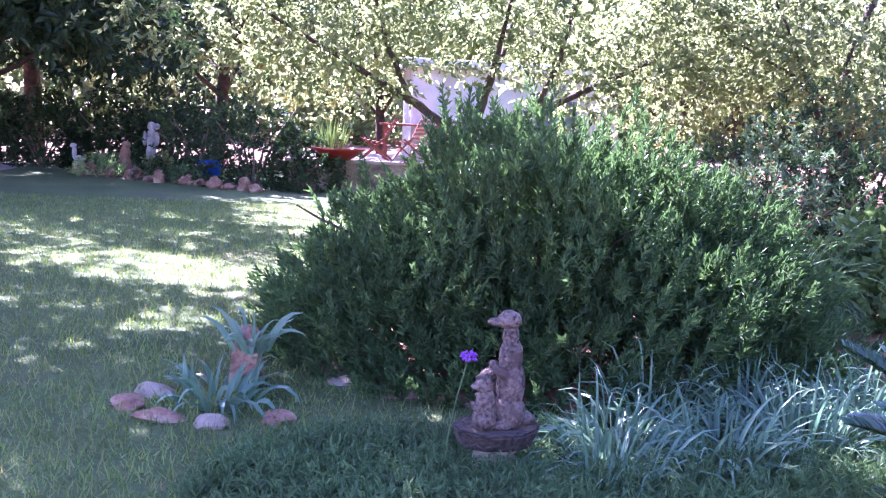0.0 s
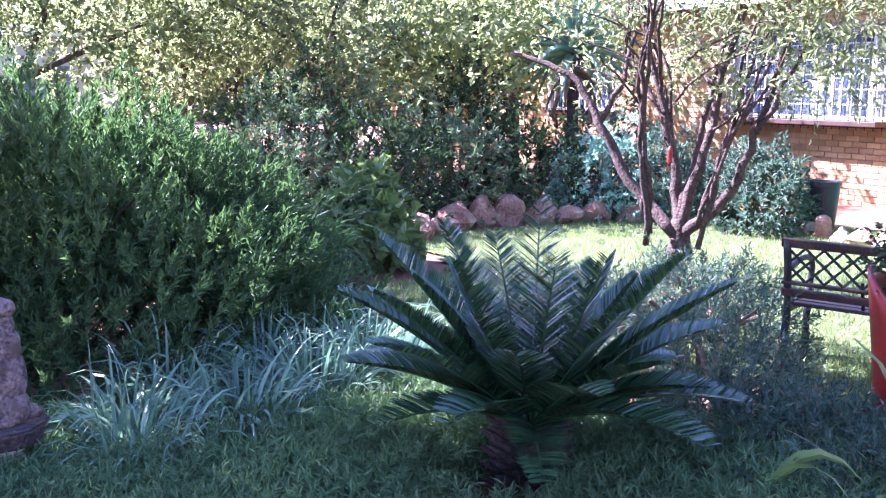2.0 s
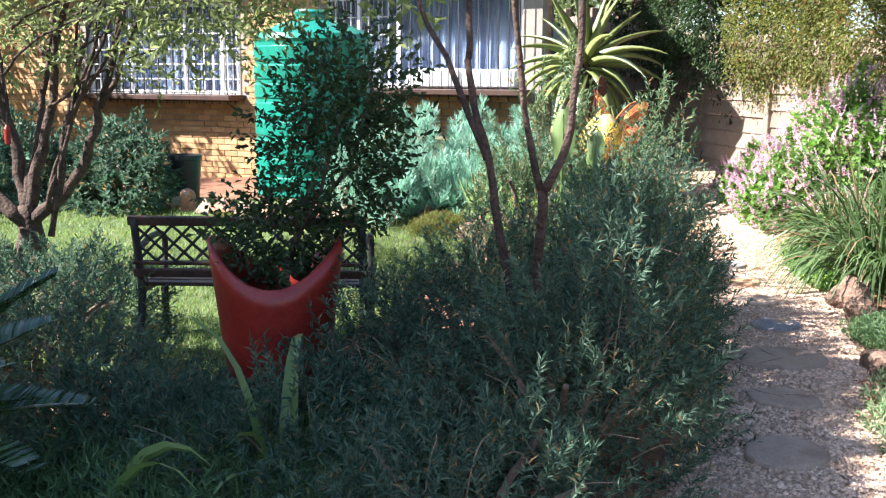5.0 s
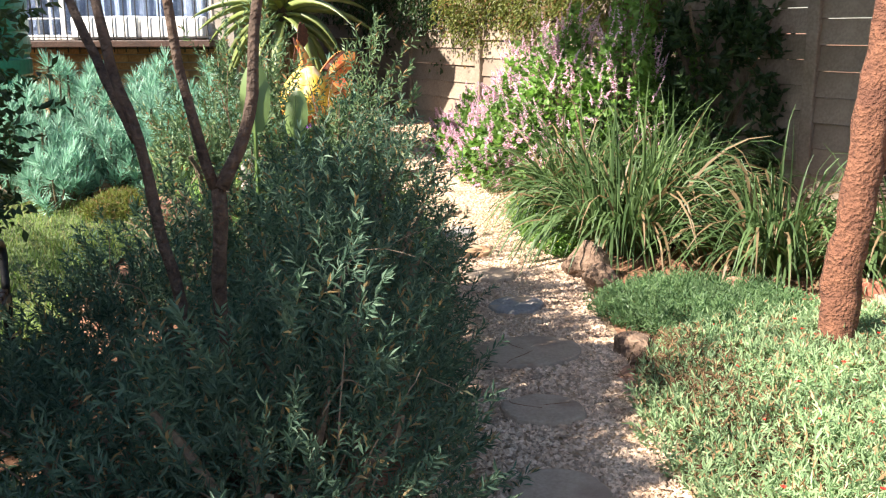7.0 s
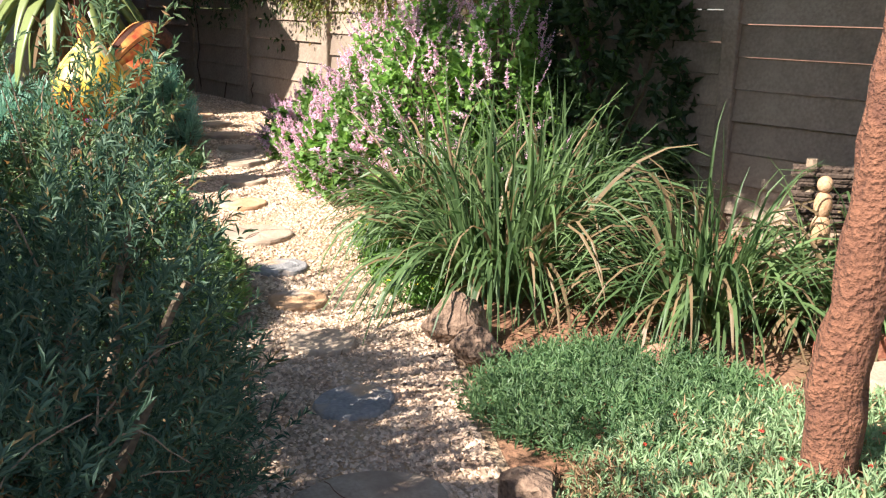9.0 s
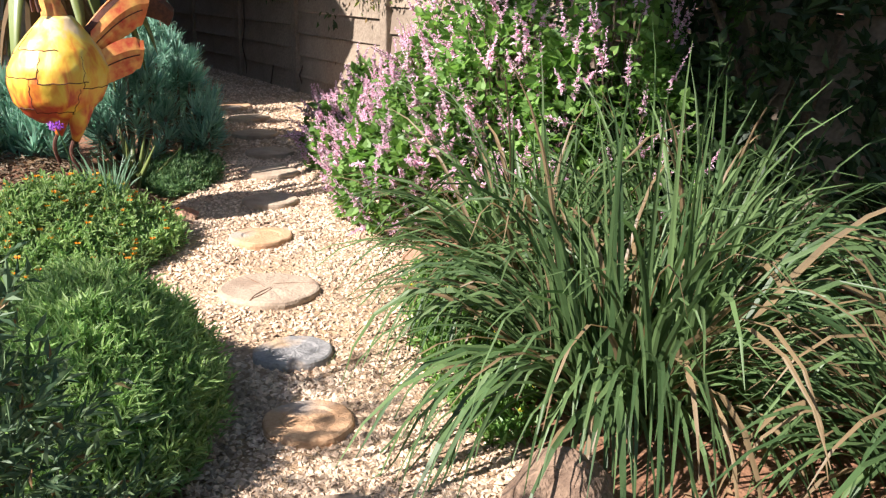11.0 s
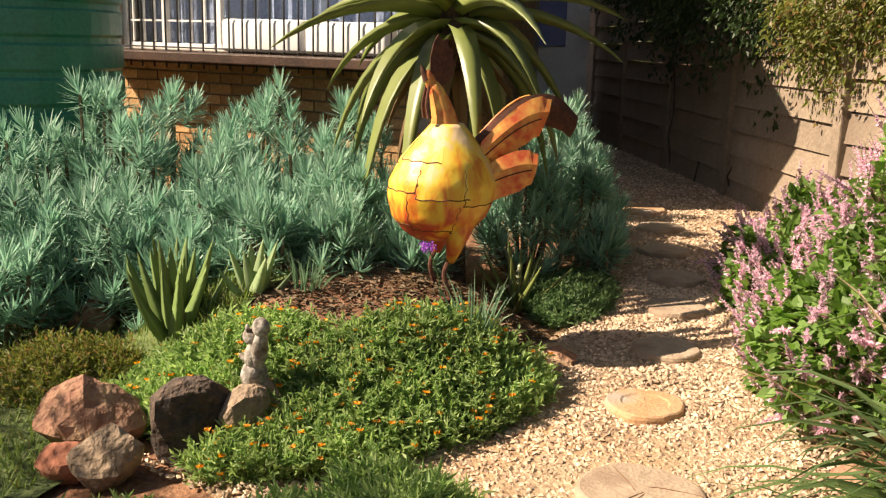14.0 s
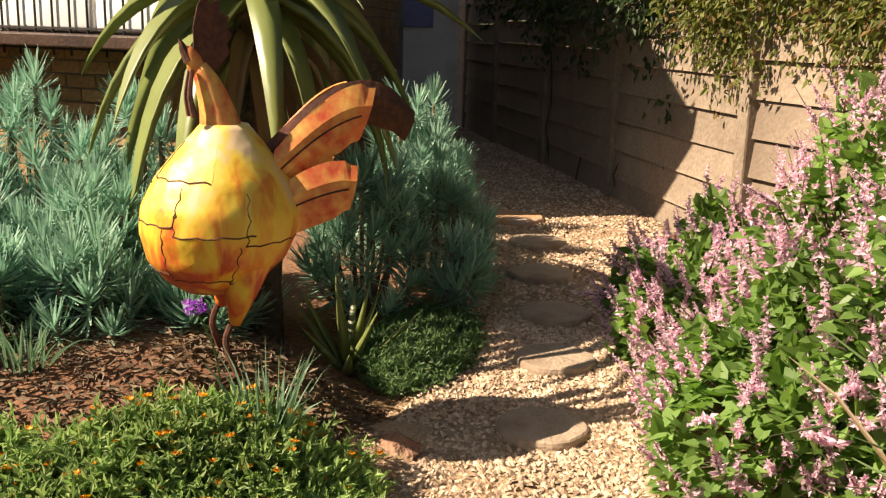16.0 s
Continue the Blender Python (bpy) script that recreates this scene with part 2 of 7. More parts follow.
# ---- mesh helpers ----
def flat_mesh(name, verts, faces, material, smooth=False):
    me = bpy.data.meshes.new(name)
    me.from_pydata([tuple(v) for v in verts] if not isinstance(verts, np.ndarray) else verts.tolist(), [], faces if not isinstance(faces, np.ndarray) else faces.tolist())
    me.materials.append(material)
    if smooth:
        me.shade_smooth()
    me.update()
    return me


def mesh_thing(name, verts, faces, material, label="", category="", group="", kind="", parent=None, smooth=False):
    ob = new(name, flat_mesh(name, verts, faces, material, smooth))
    if parent is not None:
        ob.parent = parent
    return tagged(ob, label, category, group, kind)


def part(name, bm, material, parent=None, label="", smooth=False):
    me = bpy.data.meshes.new(name)
    bm.normal_update()
    bm.to_mesh(me)
    bm.free()
    me.materials.append(material)
    if smooth:
        me.shade_smooth()
    ob = new(name, me)
    if parent is not None:
        ob.parent = parent
    return tagged(ob, label)


def thing(name, at, label, category, group="", rz=0.0):
    ob = new(name)
    ob.empty_display_size = 0.1
    ob.matrix_basis = pose(*at, 0, 0, rz)
    return tagged(ob, label, category, group)


def box(size, at=(0, 0, 0), bevel=0.0, rot=None, bm=None):
    bm = bm or bmesh.new()
    m = Matrix.Translation(at) @ (rot.to_4x4() if rot is not None else Matrix()) @ Matrix.Diagonal((*size, 1))
    r = bmesh.ops.create_cube(bm, size=1, matrix=m)
    if bevel:
        es = list({e for v in r["verts"] for e in v.link_edges})
        bmesh.ops.bevel(bm, geom=es, offset=bevel, segments=2, affect="EDGES", profile=0.6)
    return bm


def lathe(profile, steps=28, bm=None, at=(0, 0, 0)):
    """Turns (radius, height) pairs about the z axis."""
    bm = bm or bmesh.new()
    rings = []
    for r, z in profile:
        rings.append([bm.verts.new((at[0] + r * math.cos(2 * math.pi * i / steps), at[1] + r * math.sin(2 * math.pi * i / steps), at[2] + z)) for i in range(steps)])
    for a, b in zip(rings, rings[1:]):
        for i in range(steps):
            bm.faces.new((a[i], a[(i + 1) % steps], b[(i + 1) % steps], b[i]))
    bm.faces.new(rings[0][::-1])
    bm.faces.new(rings[-1])
    return bm


def tube(points, radii, sides=8, bm=None, rough=0.0):
    """A tapered limb along points."""
    bm = bm or bmesh.new()
    pts = [Vector(p) for p in points]
    rings = []
    for i, (p, r) in enumerate(zip(pts, radii)):
        d = (pts[min(i + 1, len(pts) - 1)] - pts[max(i - 1, 0)]).normalized()
        a = d.orthogonal().normalized() if i == 0 else (a - d * a.dot(d)).normalized()
        b = d.cross(a)
        ring = []
        for k in range(sides):
            an = 2 * math.pi * k / sides
            rr = r * (1 + rough * noise.noise(p * 9 + Vector((math.cos(an), math.sin(an), 0)) * 2))
            ring.append(bm.verts.new(p + (a * math.cos(an) + b * math.sin(an)) * rr))
        rings.append(ring)
    for u, v in zip(rings, rings[1:]):
        for k in range(sides):
            bm.faces.new((u[k], u[(k + 1) % sides], v[(k + 1) % sides], v[k]))
    bm.faces.new(rings[0][::-1])
    bm.faces.new(rings[-1])
    return bm


def bend(points, steps=6, wander=0.0, seed=0):
    """Smooth line through points (Catmull-Rom), with a slight wander."""
    P = [Vector(p) for p in points]
    P = [P[0] * 2 - P[1]] + P + [P[-1] * 2 - P[-2]]
    out = []
    for i in range(1, len(P) - 2):
        for k in range(steps):
            t = k / steps
            a, b, c, d = P[i - 1:i + 3]
            q = 0.5 * ((2 * b) + (c - a) * t + (2 * a - 5 * b + 4 * c - d) * t * t + (3 * b - a - 3 * c + d) * t ** 3)
            out.append(q + Vector((noise.noise(q * 5 + Vector((seed, 0, 0))), noise.noise(q * 5 + Vector((0, seed, 3))), 0)) * wander)
    return out + [P[-2]]


def unit(v):
    return v / np.maximum(np.linalg.norm(v, axis=-1, keepdims=True), 1e-9)


def blades(bases, dirs, length, width, droop, segs=4, fold=0.0, tip=0.08, widest=0.35):
    """Strap leaves: arrays of base, first direction, length, width and droop. Gives vertices and quads."""
    n = len(bases)
    s = np.linspace(0, 1, segs + 1)
    side = unit(np.cross(dirs, np.tile([0, 0, 1.0], (n, 1))) + RNG.normal(0, 0.25, (n, 3)))
    pos = np.zeros((n, segs + 1, 3)); pos[:, 0] = bases
    d = unit(dirs)
    for k in range(segs):
        pos[:, k + 1] = pos[:, k] + d * (length / segs)[:, None]
        d = unit(d + np.array([0, 0, -1.0]) * (droop * (k + 1) / segs)[:, None])
    prof = np.where(s < widest, 0.55 + 0.45 * s / widest, np.maximum(tip, ((1 - s) / (1 - widest)) ** 0.7))
    half = width[:, None] * prof[None, :] * 0.5
    left = pos - side[:, None, :] * half[..., None]
    right = pos + side[:, None, :] * half[..., None]
    if fold:
        up = unit(np.cross(side, dirs))
        left = left + up[:, None, :] * (half * fold)[..., None]
        right = right + up[:, None, :] * (half * fold)[..., None]
        V = np.stack([left, pos, right], 2).reshape(-1, 3)
        b = (np.arange(n)[:, None] * (segs + 1) + np.arange(segs)[None, :]) * 3
        F = np.concatenate([np.stack([b, b + 1, b + 4, b + 3], -1).reshape(-1, 4), np.stack([b + 1, b + 2, b + 5, b + 4], -1).reshape(-1, 4)])
    else:
        V = np.stack([left, right], 2).reshape(-1, 3)
        b = (np.arange(n)[:, None] * (segs + 1) + np.arange(segs)[None, :]) * 2
        F = np.stack([b, b + 1, b + 3, b + 2], -1).reshape(-1, 4)
    return V, F


def leaves(at, dirs, length, width, cup=0.25):
    """Small pointed leaves: each a folded pair of triangles pairs (4 outline points and a keel)."""
    n = len(at)
    d = unit(dirs)
    side = unit(np.cross(d, unit(RNG.normal(0, 1, (n, 3)) + np.array([0, 0, 0.9]))))
    up = np.cross(side, d)
    L_, W_ = length[:, None], width[:, None]
    tipp = at + d * L_ - up * L_ * 0.12
    mid = at + d * L_ * 0.45
    a = mid + side * W_ * 0.5 + up * W_ * cup
    b = mid - side * W_ * 0.5 + up * W_ * cup
    V = np.stack([at, a, tipp, b], 1).reshape(-1, 3)
    i = np.arange(n) * 4
    F = np.concatenate([np.stack([i, i + 1, i + 2], -1), np.stack([i, i + 2, i + 3], -1)])
    return V, F


def joined(*sets):
    V, F, k = [], [], 0
    for v, f in sets:
        V.append(v); F += (f + k).tolist(); k += len(v)
    return np.concatenate(V), F


def ball_points(n, inner=0.55):
    p = unit(RNG.normal(0, 1, (n, 3)))
    return p * (inner + (1 - inner) * RNG.random((n, 1)) ** 0.5)


def lumpy(p, amount=0.25, freq=1.6, seed=0.0):
    """Scales points of a unit ball by a smooth uneven outline."""
    k = np.array([noise.noise(Vector(q) * freq + Vector((seed, seed * 0.7, 0))) for q in p])
    return p * (1 + amount * k * 1.6)[:, None]


def tufts(centre, radius, n_shoots, per, leaf, width, spread=0.9, inner=0.72, seed=0.0, flat_bottom=True, shoot=0.12, up=0.35):
    """A rounded shrub made of many shoots, each a spray of leaves at the skin of an uneven ball."""
    p = ball_points(n_shoots, inner)
    if flat_bottom:
        p[:, 2] = np.abs(p[:, 2]) * 1.0 - 0.02
    q = lumpy(lumpy(p, 0.3, 1.7, seed), 0.16, 4.6, seed + 3.3) * np.array(radius)
    out = unit(p * np.array([1, 1, 0.8]) + np.array([0, 0, up]) + RNG.normal(0, 0.25, p.shape))
    base = np.repeat(q, per, 0); od = np.repeat(out, per, 0)
    k = np.tile(np.linspace(0, 1, per), n_shoots)
    at = base + od * (k * shoot)[:, None] + np.array(centre)
    d = unit(od * (0.55 + 0.6 * k)[:, None] + unit(RNG.normal(0, 1, od.shape)) * spread)
    n = len(at)
    return leaves(at, d, leaf * RNG.uniform(0.7, 1.25, n), width * RNG.uniform(0.75, 1.2, n))


def shrub(name, at, radius, n_shoots, per, leaf, width, material, label, category="shrub", group="", stems=7, spread=0.9, shoot=0.12, up=0.35, inner=0.72, stem_mat=None, lift=0.0, kind="", twigs=0):
    """A shrub that stands on the ground at x, y: foliage and a few woody stems."""
    x, y = at
    z = rise(x, y)
    root = thing(name, (x, y, z), label, category, group)
    v, f = tufts((0, 0, lift), radius, n_shoots, per, leaf, width, spread, inner, seed=x * 3 + y, shoot=shoot, up=up)
    v[:, 2] = np.maximum(v[:, 2], 0.01)
    mesh_thing("foliage", v, f, material, parent=root)
    if stems:
        bm = bmesh.new()
        for i in range(stems):
            a = 2 * math.pi * i / stems + x
            top = Vector((radius[0] * 0.75 * math.cos(a), radius[1] * 0.75 * math.sin(a), lift + radius[2] * (0.55 + 0.3 * ((i * 7) % 5) / 5)))
            tube(bend([(0.03 * math.cos(a), 0.03 * math.sin(a), -0.03), top * 0.5 + Vector((0, 0, radius[2] * 0.08)), top], 4, 0.03, i), [0.012 + 0.009 * (1 - k / 8) * max(radius) for k in range(9)], 5, bm)
        part("stem", bm, stem_mat or TWIG, root)
    if twigs:
        # pale dry twigs that stand out of the leaves
        bm = bmesh.new()
        for i in range(twigs):
            p = ball_points(1, 0.9)[0]
            p[2] = abs(p[2])
            a = Vector(p * np.array(radius))
            d = Vector(unit(p * np.array([1, 1, 0.2]) + RNG.normal(0, 0.7, 3)))
            ln = RNG.uniform(0.08, 0.26)
            tube(bend([a * 0.8, a * 0.95 + d * ln * 0.4, a + d * ln - Vector((0, 0, 0.25 * ln))], 3, 0.02, i), list(np.linspace(0.0032, 0.0012, 7)), 4, bm)
        for v in bm.verts:
            v.co.z = max(v.co.z, 0.01)
        part("dry_twig", bm, BARK_PALE, root, "pale dry twigs")
    return root


def rock(name, at, size, material, label, seed=0, rz=0.0, category="rock", group="", sink=0.12):
    bm = bmesh.new()
    bmesh.ops.create_icosphere(bm, subdivisions=3, radius=1)
    for v in bm.verts:
        p = v.co.copy()
        k = 1.0
        for j in range(12):
            h = Vector((math.sin(j * 2.4 + seed), math.cos(j * 1.7 + seed * 2.1), math.sin(j * 3.1 + seed * 0.7))).normalized()
            k = min(k, (0.56 + 0.07 * ((j * 5 + seed) % 4)) / max(p.dot(h), 0.05))
        p = p * min(k, 1.0)
        p *= 1 + 0.06 * noise.noise(p * 3 + Vector((seed, 0, 0))) + 0.035 * noise.noise(p * 11)
        v.co = Vector((p.x * size[0], p.y * size[1], (p.z + 0.62) * size[2] * 0.62 - sink * size[2]))
    ob = part(name, bm, material)
    ob.matrix_basis = pose(at[0], at[1], at[2] if len(at) > 2 else rise(at[0], at[1]), 0, 0, rz)
    return tagged(ob, label, category, group)


def strap_clump(name, at, n, length, width, droop, material, label, category="plant", group="", radius=0.12, lean=0.75, segs=6, fold=0.35, parts=True, z=None):
    x, y = at
    root = thing(name, (x, y, rise(x, y) if z is None else z), label, category, group)
    a = RNG.uniform(0, 2 * math.pi, n)
    r = radius * np.sqrt(RNG.random(n))
    base = np.stack([r * np.cos(a), r * np.sin(a), np.full(n, -0.01)], 1)
    l = lean * RNG.random(n) ** 0.8
    b = a + RNG.normal(0, 0.5, n)
    d = np.stack([np.cos(b) * l, np.sin(b) * l, np.ones(n)], 1)
    v, f = blades(base, d, length * RNG.uniform(0.55, 1.1, n), width * RNG.uniform(0.7, 1.2, n), droop * RNG.uniform(0.4, 1.3, n), segs, fold)
    v[:, 2] = np.maximum(v[:, 2], 0.0)
    f = np.asarray(f)
    f = f[np.argsort(f[:, 0] // (len(v) // n), kind='stable')]
    vp, fp = len(v) // n, len(f) // n
    lot = max(1, math.ceil(n / 16))
    for i in range(0, n, lot):
        j = min(n, i + lot)
        mesh_thing("leaf_tuft" if lot > 1 else "leaf", v[i * vp:j * vp], f[i * fp:j * fp] - i * vp, material, parent=root, kind="stuff" if lot > 1 else "")
    return root


def tree(name, at, trunk, limbs, crowns, material, bark, label, leaf=0.09, width=0.05, per=7, density=1.0, category="tree", shoot=0.25, z=None, group=""):
    """trunk and limbs: lists of (points, r0, r1); crowns: (centre, radius, shoots)."""
    root = thing(name, (at[0], at[1], rise(*at) if z is None else z), label, category, group)
    for i, (pts, r0, r1) in enumerate([trunk]):
        q = bend(pts, 6, 0.03, i)
        part("trunk", tube(q, [r0 + (r1 - r0) * k / (len(q) - 1) for k in range(len(q))], 10, rough=0.25), bark, root, smooth=True)
    for i, (pts, r0, r1) in enumerate(limbs):
        q = bend(pts, 5, 0.05, i + 3)
        part("limb", tube(q, [r0 + (r1 - r0) * k / (len(q) - 1) for k in range(len(q))], 7, rough=0.2), bark, root, smooth=True)
    sets = []
    for i, (c, r, n) in enumerate(crowns):
        v, f = tufts(c, r, int(n * density), per, leaf, width, 1.1, 0.35, seed=i * 2.3 + at[0], flat_bottom=False, shoot=shoot, up=0.1)
        sets.append((v, f))
    v, f = joined(*sets)
    mesh_thing("crown", v, f, material, parent=root)
    return root

# ---- ground, lawn, path ----
def in_ellipse(x, y, cx, cy, rx, ry):
    return ((x - cx) / rx) ** 2 + ((y - cy) / ry) ** 2 < 1


def is_lawn(x, y):
    if x > -2.3 + 0.15 * math.sin(y * 2) or y > 8.3:
        return False
    if in_ellipse(x, y, -6.2, -0.1, 1.55, 2.05) or in_ellipse(x, y, -7.6, 2.2, 1.2, 1.3):
        return False
    if x > -4.4 and -1.7 < y < 2.5:
        return False
    if x < -8.6 and y > 2.6 and y > 2.6 + (x + 8.6) * 0.35:
        return False
    return x > -24


def edge_left(y):
    return float(np.interp(y, [-6, 0, 2.9, 4.5, 5.5, 6.1, 6.35, 6.55, 6.7, 6.9, 7.2, 7.5, 7.9, 8.9, 9.4, 10.2, 11.2, 12.5, 16], [-0.05, -0.08, -0.1, -0.16, -0.28, -0.42, -0.6, -1.2, -2.15, -1.75, -1.32, -1.18, -1.04, -1.02, -1.1, -1.32, -1.62, -2.1, -3.9]))


def edge_right(y):
    return float(np.interp(y, [-6, 0, 2.9, 3.7, 4.5, 5.8, 6.6, 7.4, 8.7, 9.8, 10.8, 12.0, 16], [0.62, 0.6, 0.6, 0.62, 0.54, 0.50, 0.34, 0.2, -0.1, -0.45, -0.5, -0.7, -2.9]))


gx = np.concatenate([[-600, -250, -120, -60, -40], np.arange(-26, -4.01, 0.4), np.arange(-3.8, 1.01, 0.12), np.arange(1.2, 8.01, 0.4), [12, 20, 40, 120, 600]])
gy = np.concatenate([[-600, -250, -100, -40, -20], np.arange(-10, 6.01, 0.4), np.arange(6.2, 9.61, 0.12), np.arange(9.8, 18.01, 0.4), [25, 40, 100, 250, 600]])
vs = [(x, y, rise(x, y) + (0.012 * noise.noise(Vector((x, y, 0)) * 1.3) if -26 < x < 8 else 0)) for y in gy for x in gx]
nx = len(gx)
fs = [(j * nx + i, j * nx + i + 1, (j + 1) * nx + i + 1, (j + 1) * nx + i) for j in range(len(gy) - 1) for i in range(nx - 1)]
ground = mesh_thing("ground", vs, fs, SOIL, "brown garden soil under the beds and around the lawn", "ground", kind="structure", smooth=True)

# lawn: turf sheet a little above the soil, with blades
vs, fs, idx = [], [], {}
step = 0.2
for i in range(int(22 / step)):
    for j in range(int(18 / step)):
        x, y = -24 + i * step, -9.5 + j * step
        if is_lawn(x + step / 2, y + step / 2):
            q = []
            for a, b in ((0, 0), (1, 0), (1, 1), (0, 1)):
                k = (i + a, j + b)
                if k not in idx:
                    idx[k] = len(vs)
                    X, Y = x + a * step, y + b * step
                    vs.append((X, Y, rise(X, Y) + 0.022 + 0.012 * noise.noise(Vector((X, Y, 3)) * 2)))
                q.append(idx[k])
            fs.append(q)
lawn = mesh_thing("lawn", vs, fs, LAWN_BASE, "mown green lawn with thatchy patches", "lawn", kind="structure", smooth=True)
n = 300000
X = -2.2 - 13.5 * RNG.random(n) ** 1.5
Y = RNG.uniform(-9, 8.3, n)
keep = np.array([is_lawn(a, b) for a, b in zip(X, Y)])
X, Y = X[keep], Y[keep]
n = len(X)
base = np.stack([X, Y, np.array([rise(a, b) for a, b in zip(X, Y)]) + 0.015], 1)
d = unit(np.stack([RNG.normal(0, 0.6, n), RNG.normal(0, 0.6, n), np.ones(n)], 1))
v, f = blades(base, d, RNG.uniform(0.03, 0.08, n), RNG.uniform(0.009, 0.022, n), RNG.uniform(0.2, 0.9, n), 1)
mesh_thing("lawn_grass", v, f, L_GRASS, "short green lawn grass blades", "grass", kind="stuff")

# gravel path
ys = np.arange(-6, 16.01, 0.2)
vs, fs = [], []
for j, y in enumerate(ys):
    l, r = edge_left(y), edge_right(y)
    for k in range(7):
        x = l - 0.12 + (r - l + 0.24) * k / 6
        vs.append((x, y, rise(x, y) + (0.02 if 0 < k < 6 else 0.004) + 0.008 * noise.noise(Vector((x * 3, y * 3, 1)))))
for j in range(len(ys) - 1):
    for k in range(6):
        a = j * 7 + k
        fs.append((a, a + 1, a + 8, a + 7))
path = mesh_thing("path", vs, fs, GRAVEL, "pale crushed-stone garden path", "path", kind="structure", smooth=True)


def pebbles(name, n, ylo, yhi, size, seedlift=0.0, power=1.0):
    u = RNG.random(n) ** power
    Y = ylo + (yhi - ylo) * u
    X = np.array([edge_left(y) - 0.07 + (edge_right(y) - edge_left(y) + 0.14) * RNG.random() for y in Y])
    Z = np.array([rise(a, b) for a, b in zip(X, Y)]) + 0.020
    s = size * RNG.uniform(0.6, 1.5, n)
    O = np.array([[1, 0, 0], [-0.4, 0.85, 0], [-0.7, -0.6, 0], [0.2, 0.1, 0.7], [0.1, -0.95, 0.1], [-0.25, 0.1, -0.5]])
    T = np.array([[0, 1, 3], [1, 2, 3], [2, 4, 3], [4, 0, 3]])
    a = RNG.uniform(0, 6.283, n)
    c, q = np.cos(a), np.sin(a)
    P = O[None] * RNG.uniform(0.6, 1.3, (n, 6, 1)) * s[:, None, None]
    P[:, :, 1] *= RNG.uniform(0.5, 0.9, (n, 1))
    R = np.stack([P[..., 0] * c[:, None] - P[..., 1] * q[:, None], P[..., 0] * q[:, None] + P[..., 1] * c[:, None], P[..., 2] * 0.8], -1)
    tx, ty = RNG.normal(0, 0.3, (n, 1)), RNG.normal(0, 0.3, (n, 1))
    R[..., 2] += R[..., 0] * tx + R[..., 1] * ty
    V = (R + np.stack([X, Y, Z], 1)[:, None, :]).reshape(-1, 3)
    F = (np.arange(n)[:, None, None] * 6 + T[None]).reshape(-1, 3)
    return mesh_thing(name, V, F, PEBBLE, "loose pale gravel chips on the path", "gravel", kind="stuff")


pebbles("gravel", 52000, 1.2, 9.5, 0.0135)
pebbles("gravel", 14000, 9.0, 15.0, 0.015)

# ---- stepping stones ----
def stepping_stone(at, r, material, label, seed, cracks=0, squash=0.85, rz=0.0, ring=False):
    x, y = at
    root = thing("stepping_stone", (x, y, rise(x, y) + 0.012), label, "stepping stone", "stepping stones", rz)
    n = 44
    bm = bmesh.new()
    rings = []
    for rad, z in ((1.0, -0.02), (1.0, 0.014), (0.975, 0.026), (0.93, 0.031), (0.62, 0.032), (0.56, 0.032 - 0.006 * ring), (0.25, 0.033 - 0.006 * ring)):
        ringv = []
        for i in range(n):
            a = 2 * math.pi * i / n
            k = 1 + 0.05 * noise.noise(Vector((math.cos(a) * 1.4, math.sin(a) * 1.4, seed))) * (2 if rad > 0.9 else 1) + 0.015 * noise.noise(Vector((math.cos(a) * 6, math.sin(a) * 6, seed)))
            ringv.append(bm.verts.new((r * rad * k * math.cos(a), r * squash * rad * k * math.sin(a), z + 0.003 * noise.noise(Vector((a * 3, rad * 5, seed))))))
        rings.append(ringv)
    for u, v in zip(rings, rings[1:]):
        for i in range(n):
            bm.faces.new((u[i], u[(i + 1) % n], v[(i + 1) % n], v[i]))
    mid = bm.verts.new((0, 0, 0.033 - 0.006 * ring))
    for i in range(n):
        bm.faces.new((rings[-1][i], rings[-1][(i + 1) % n], mid))
    part("slab", bm, material, root, smooth=False)
    if cracks:
        bm = bmesh.new()
        for c in range(cracks):
            a = seed * 1.3 + c * 2.1
            pts = bend([(r * 0.1 * math.cos(a + 1), r * 0.1 * math.sin(a + 1), 0.033), (r * 0.45 * math.cos(a + 0.12), r * 0.45 * squash * math.sin(a + 0.12), 0.034), (r * 0.9 * math.cos(a), r * 0.9 * squash * math.sin(a), 0.031)], 4, 0.03, c)
            tube(pts, [0.0016] * len(pts), 4, bm)
        part("crack", bm, SOIL, root)
    return root


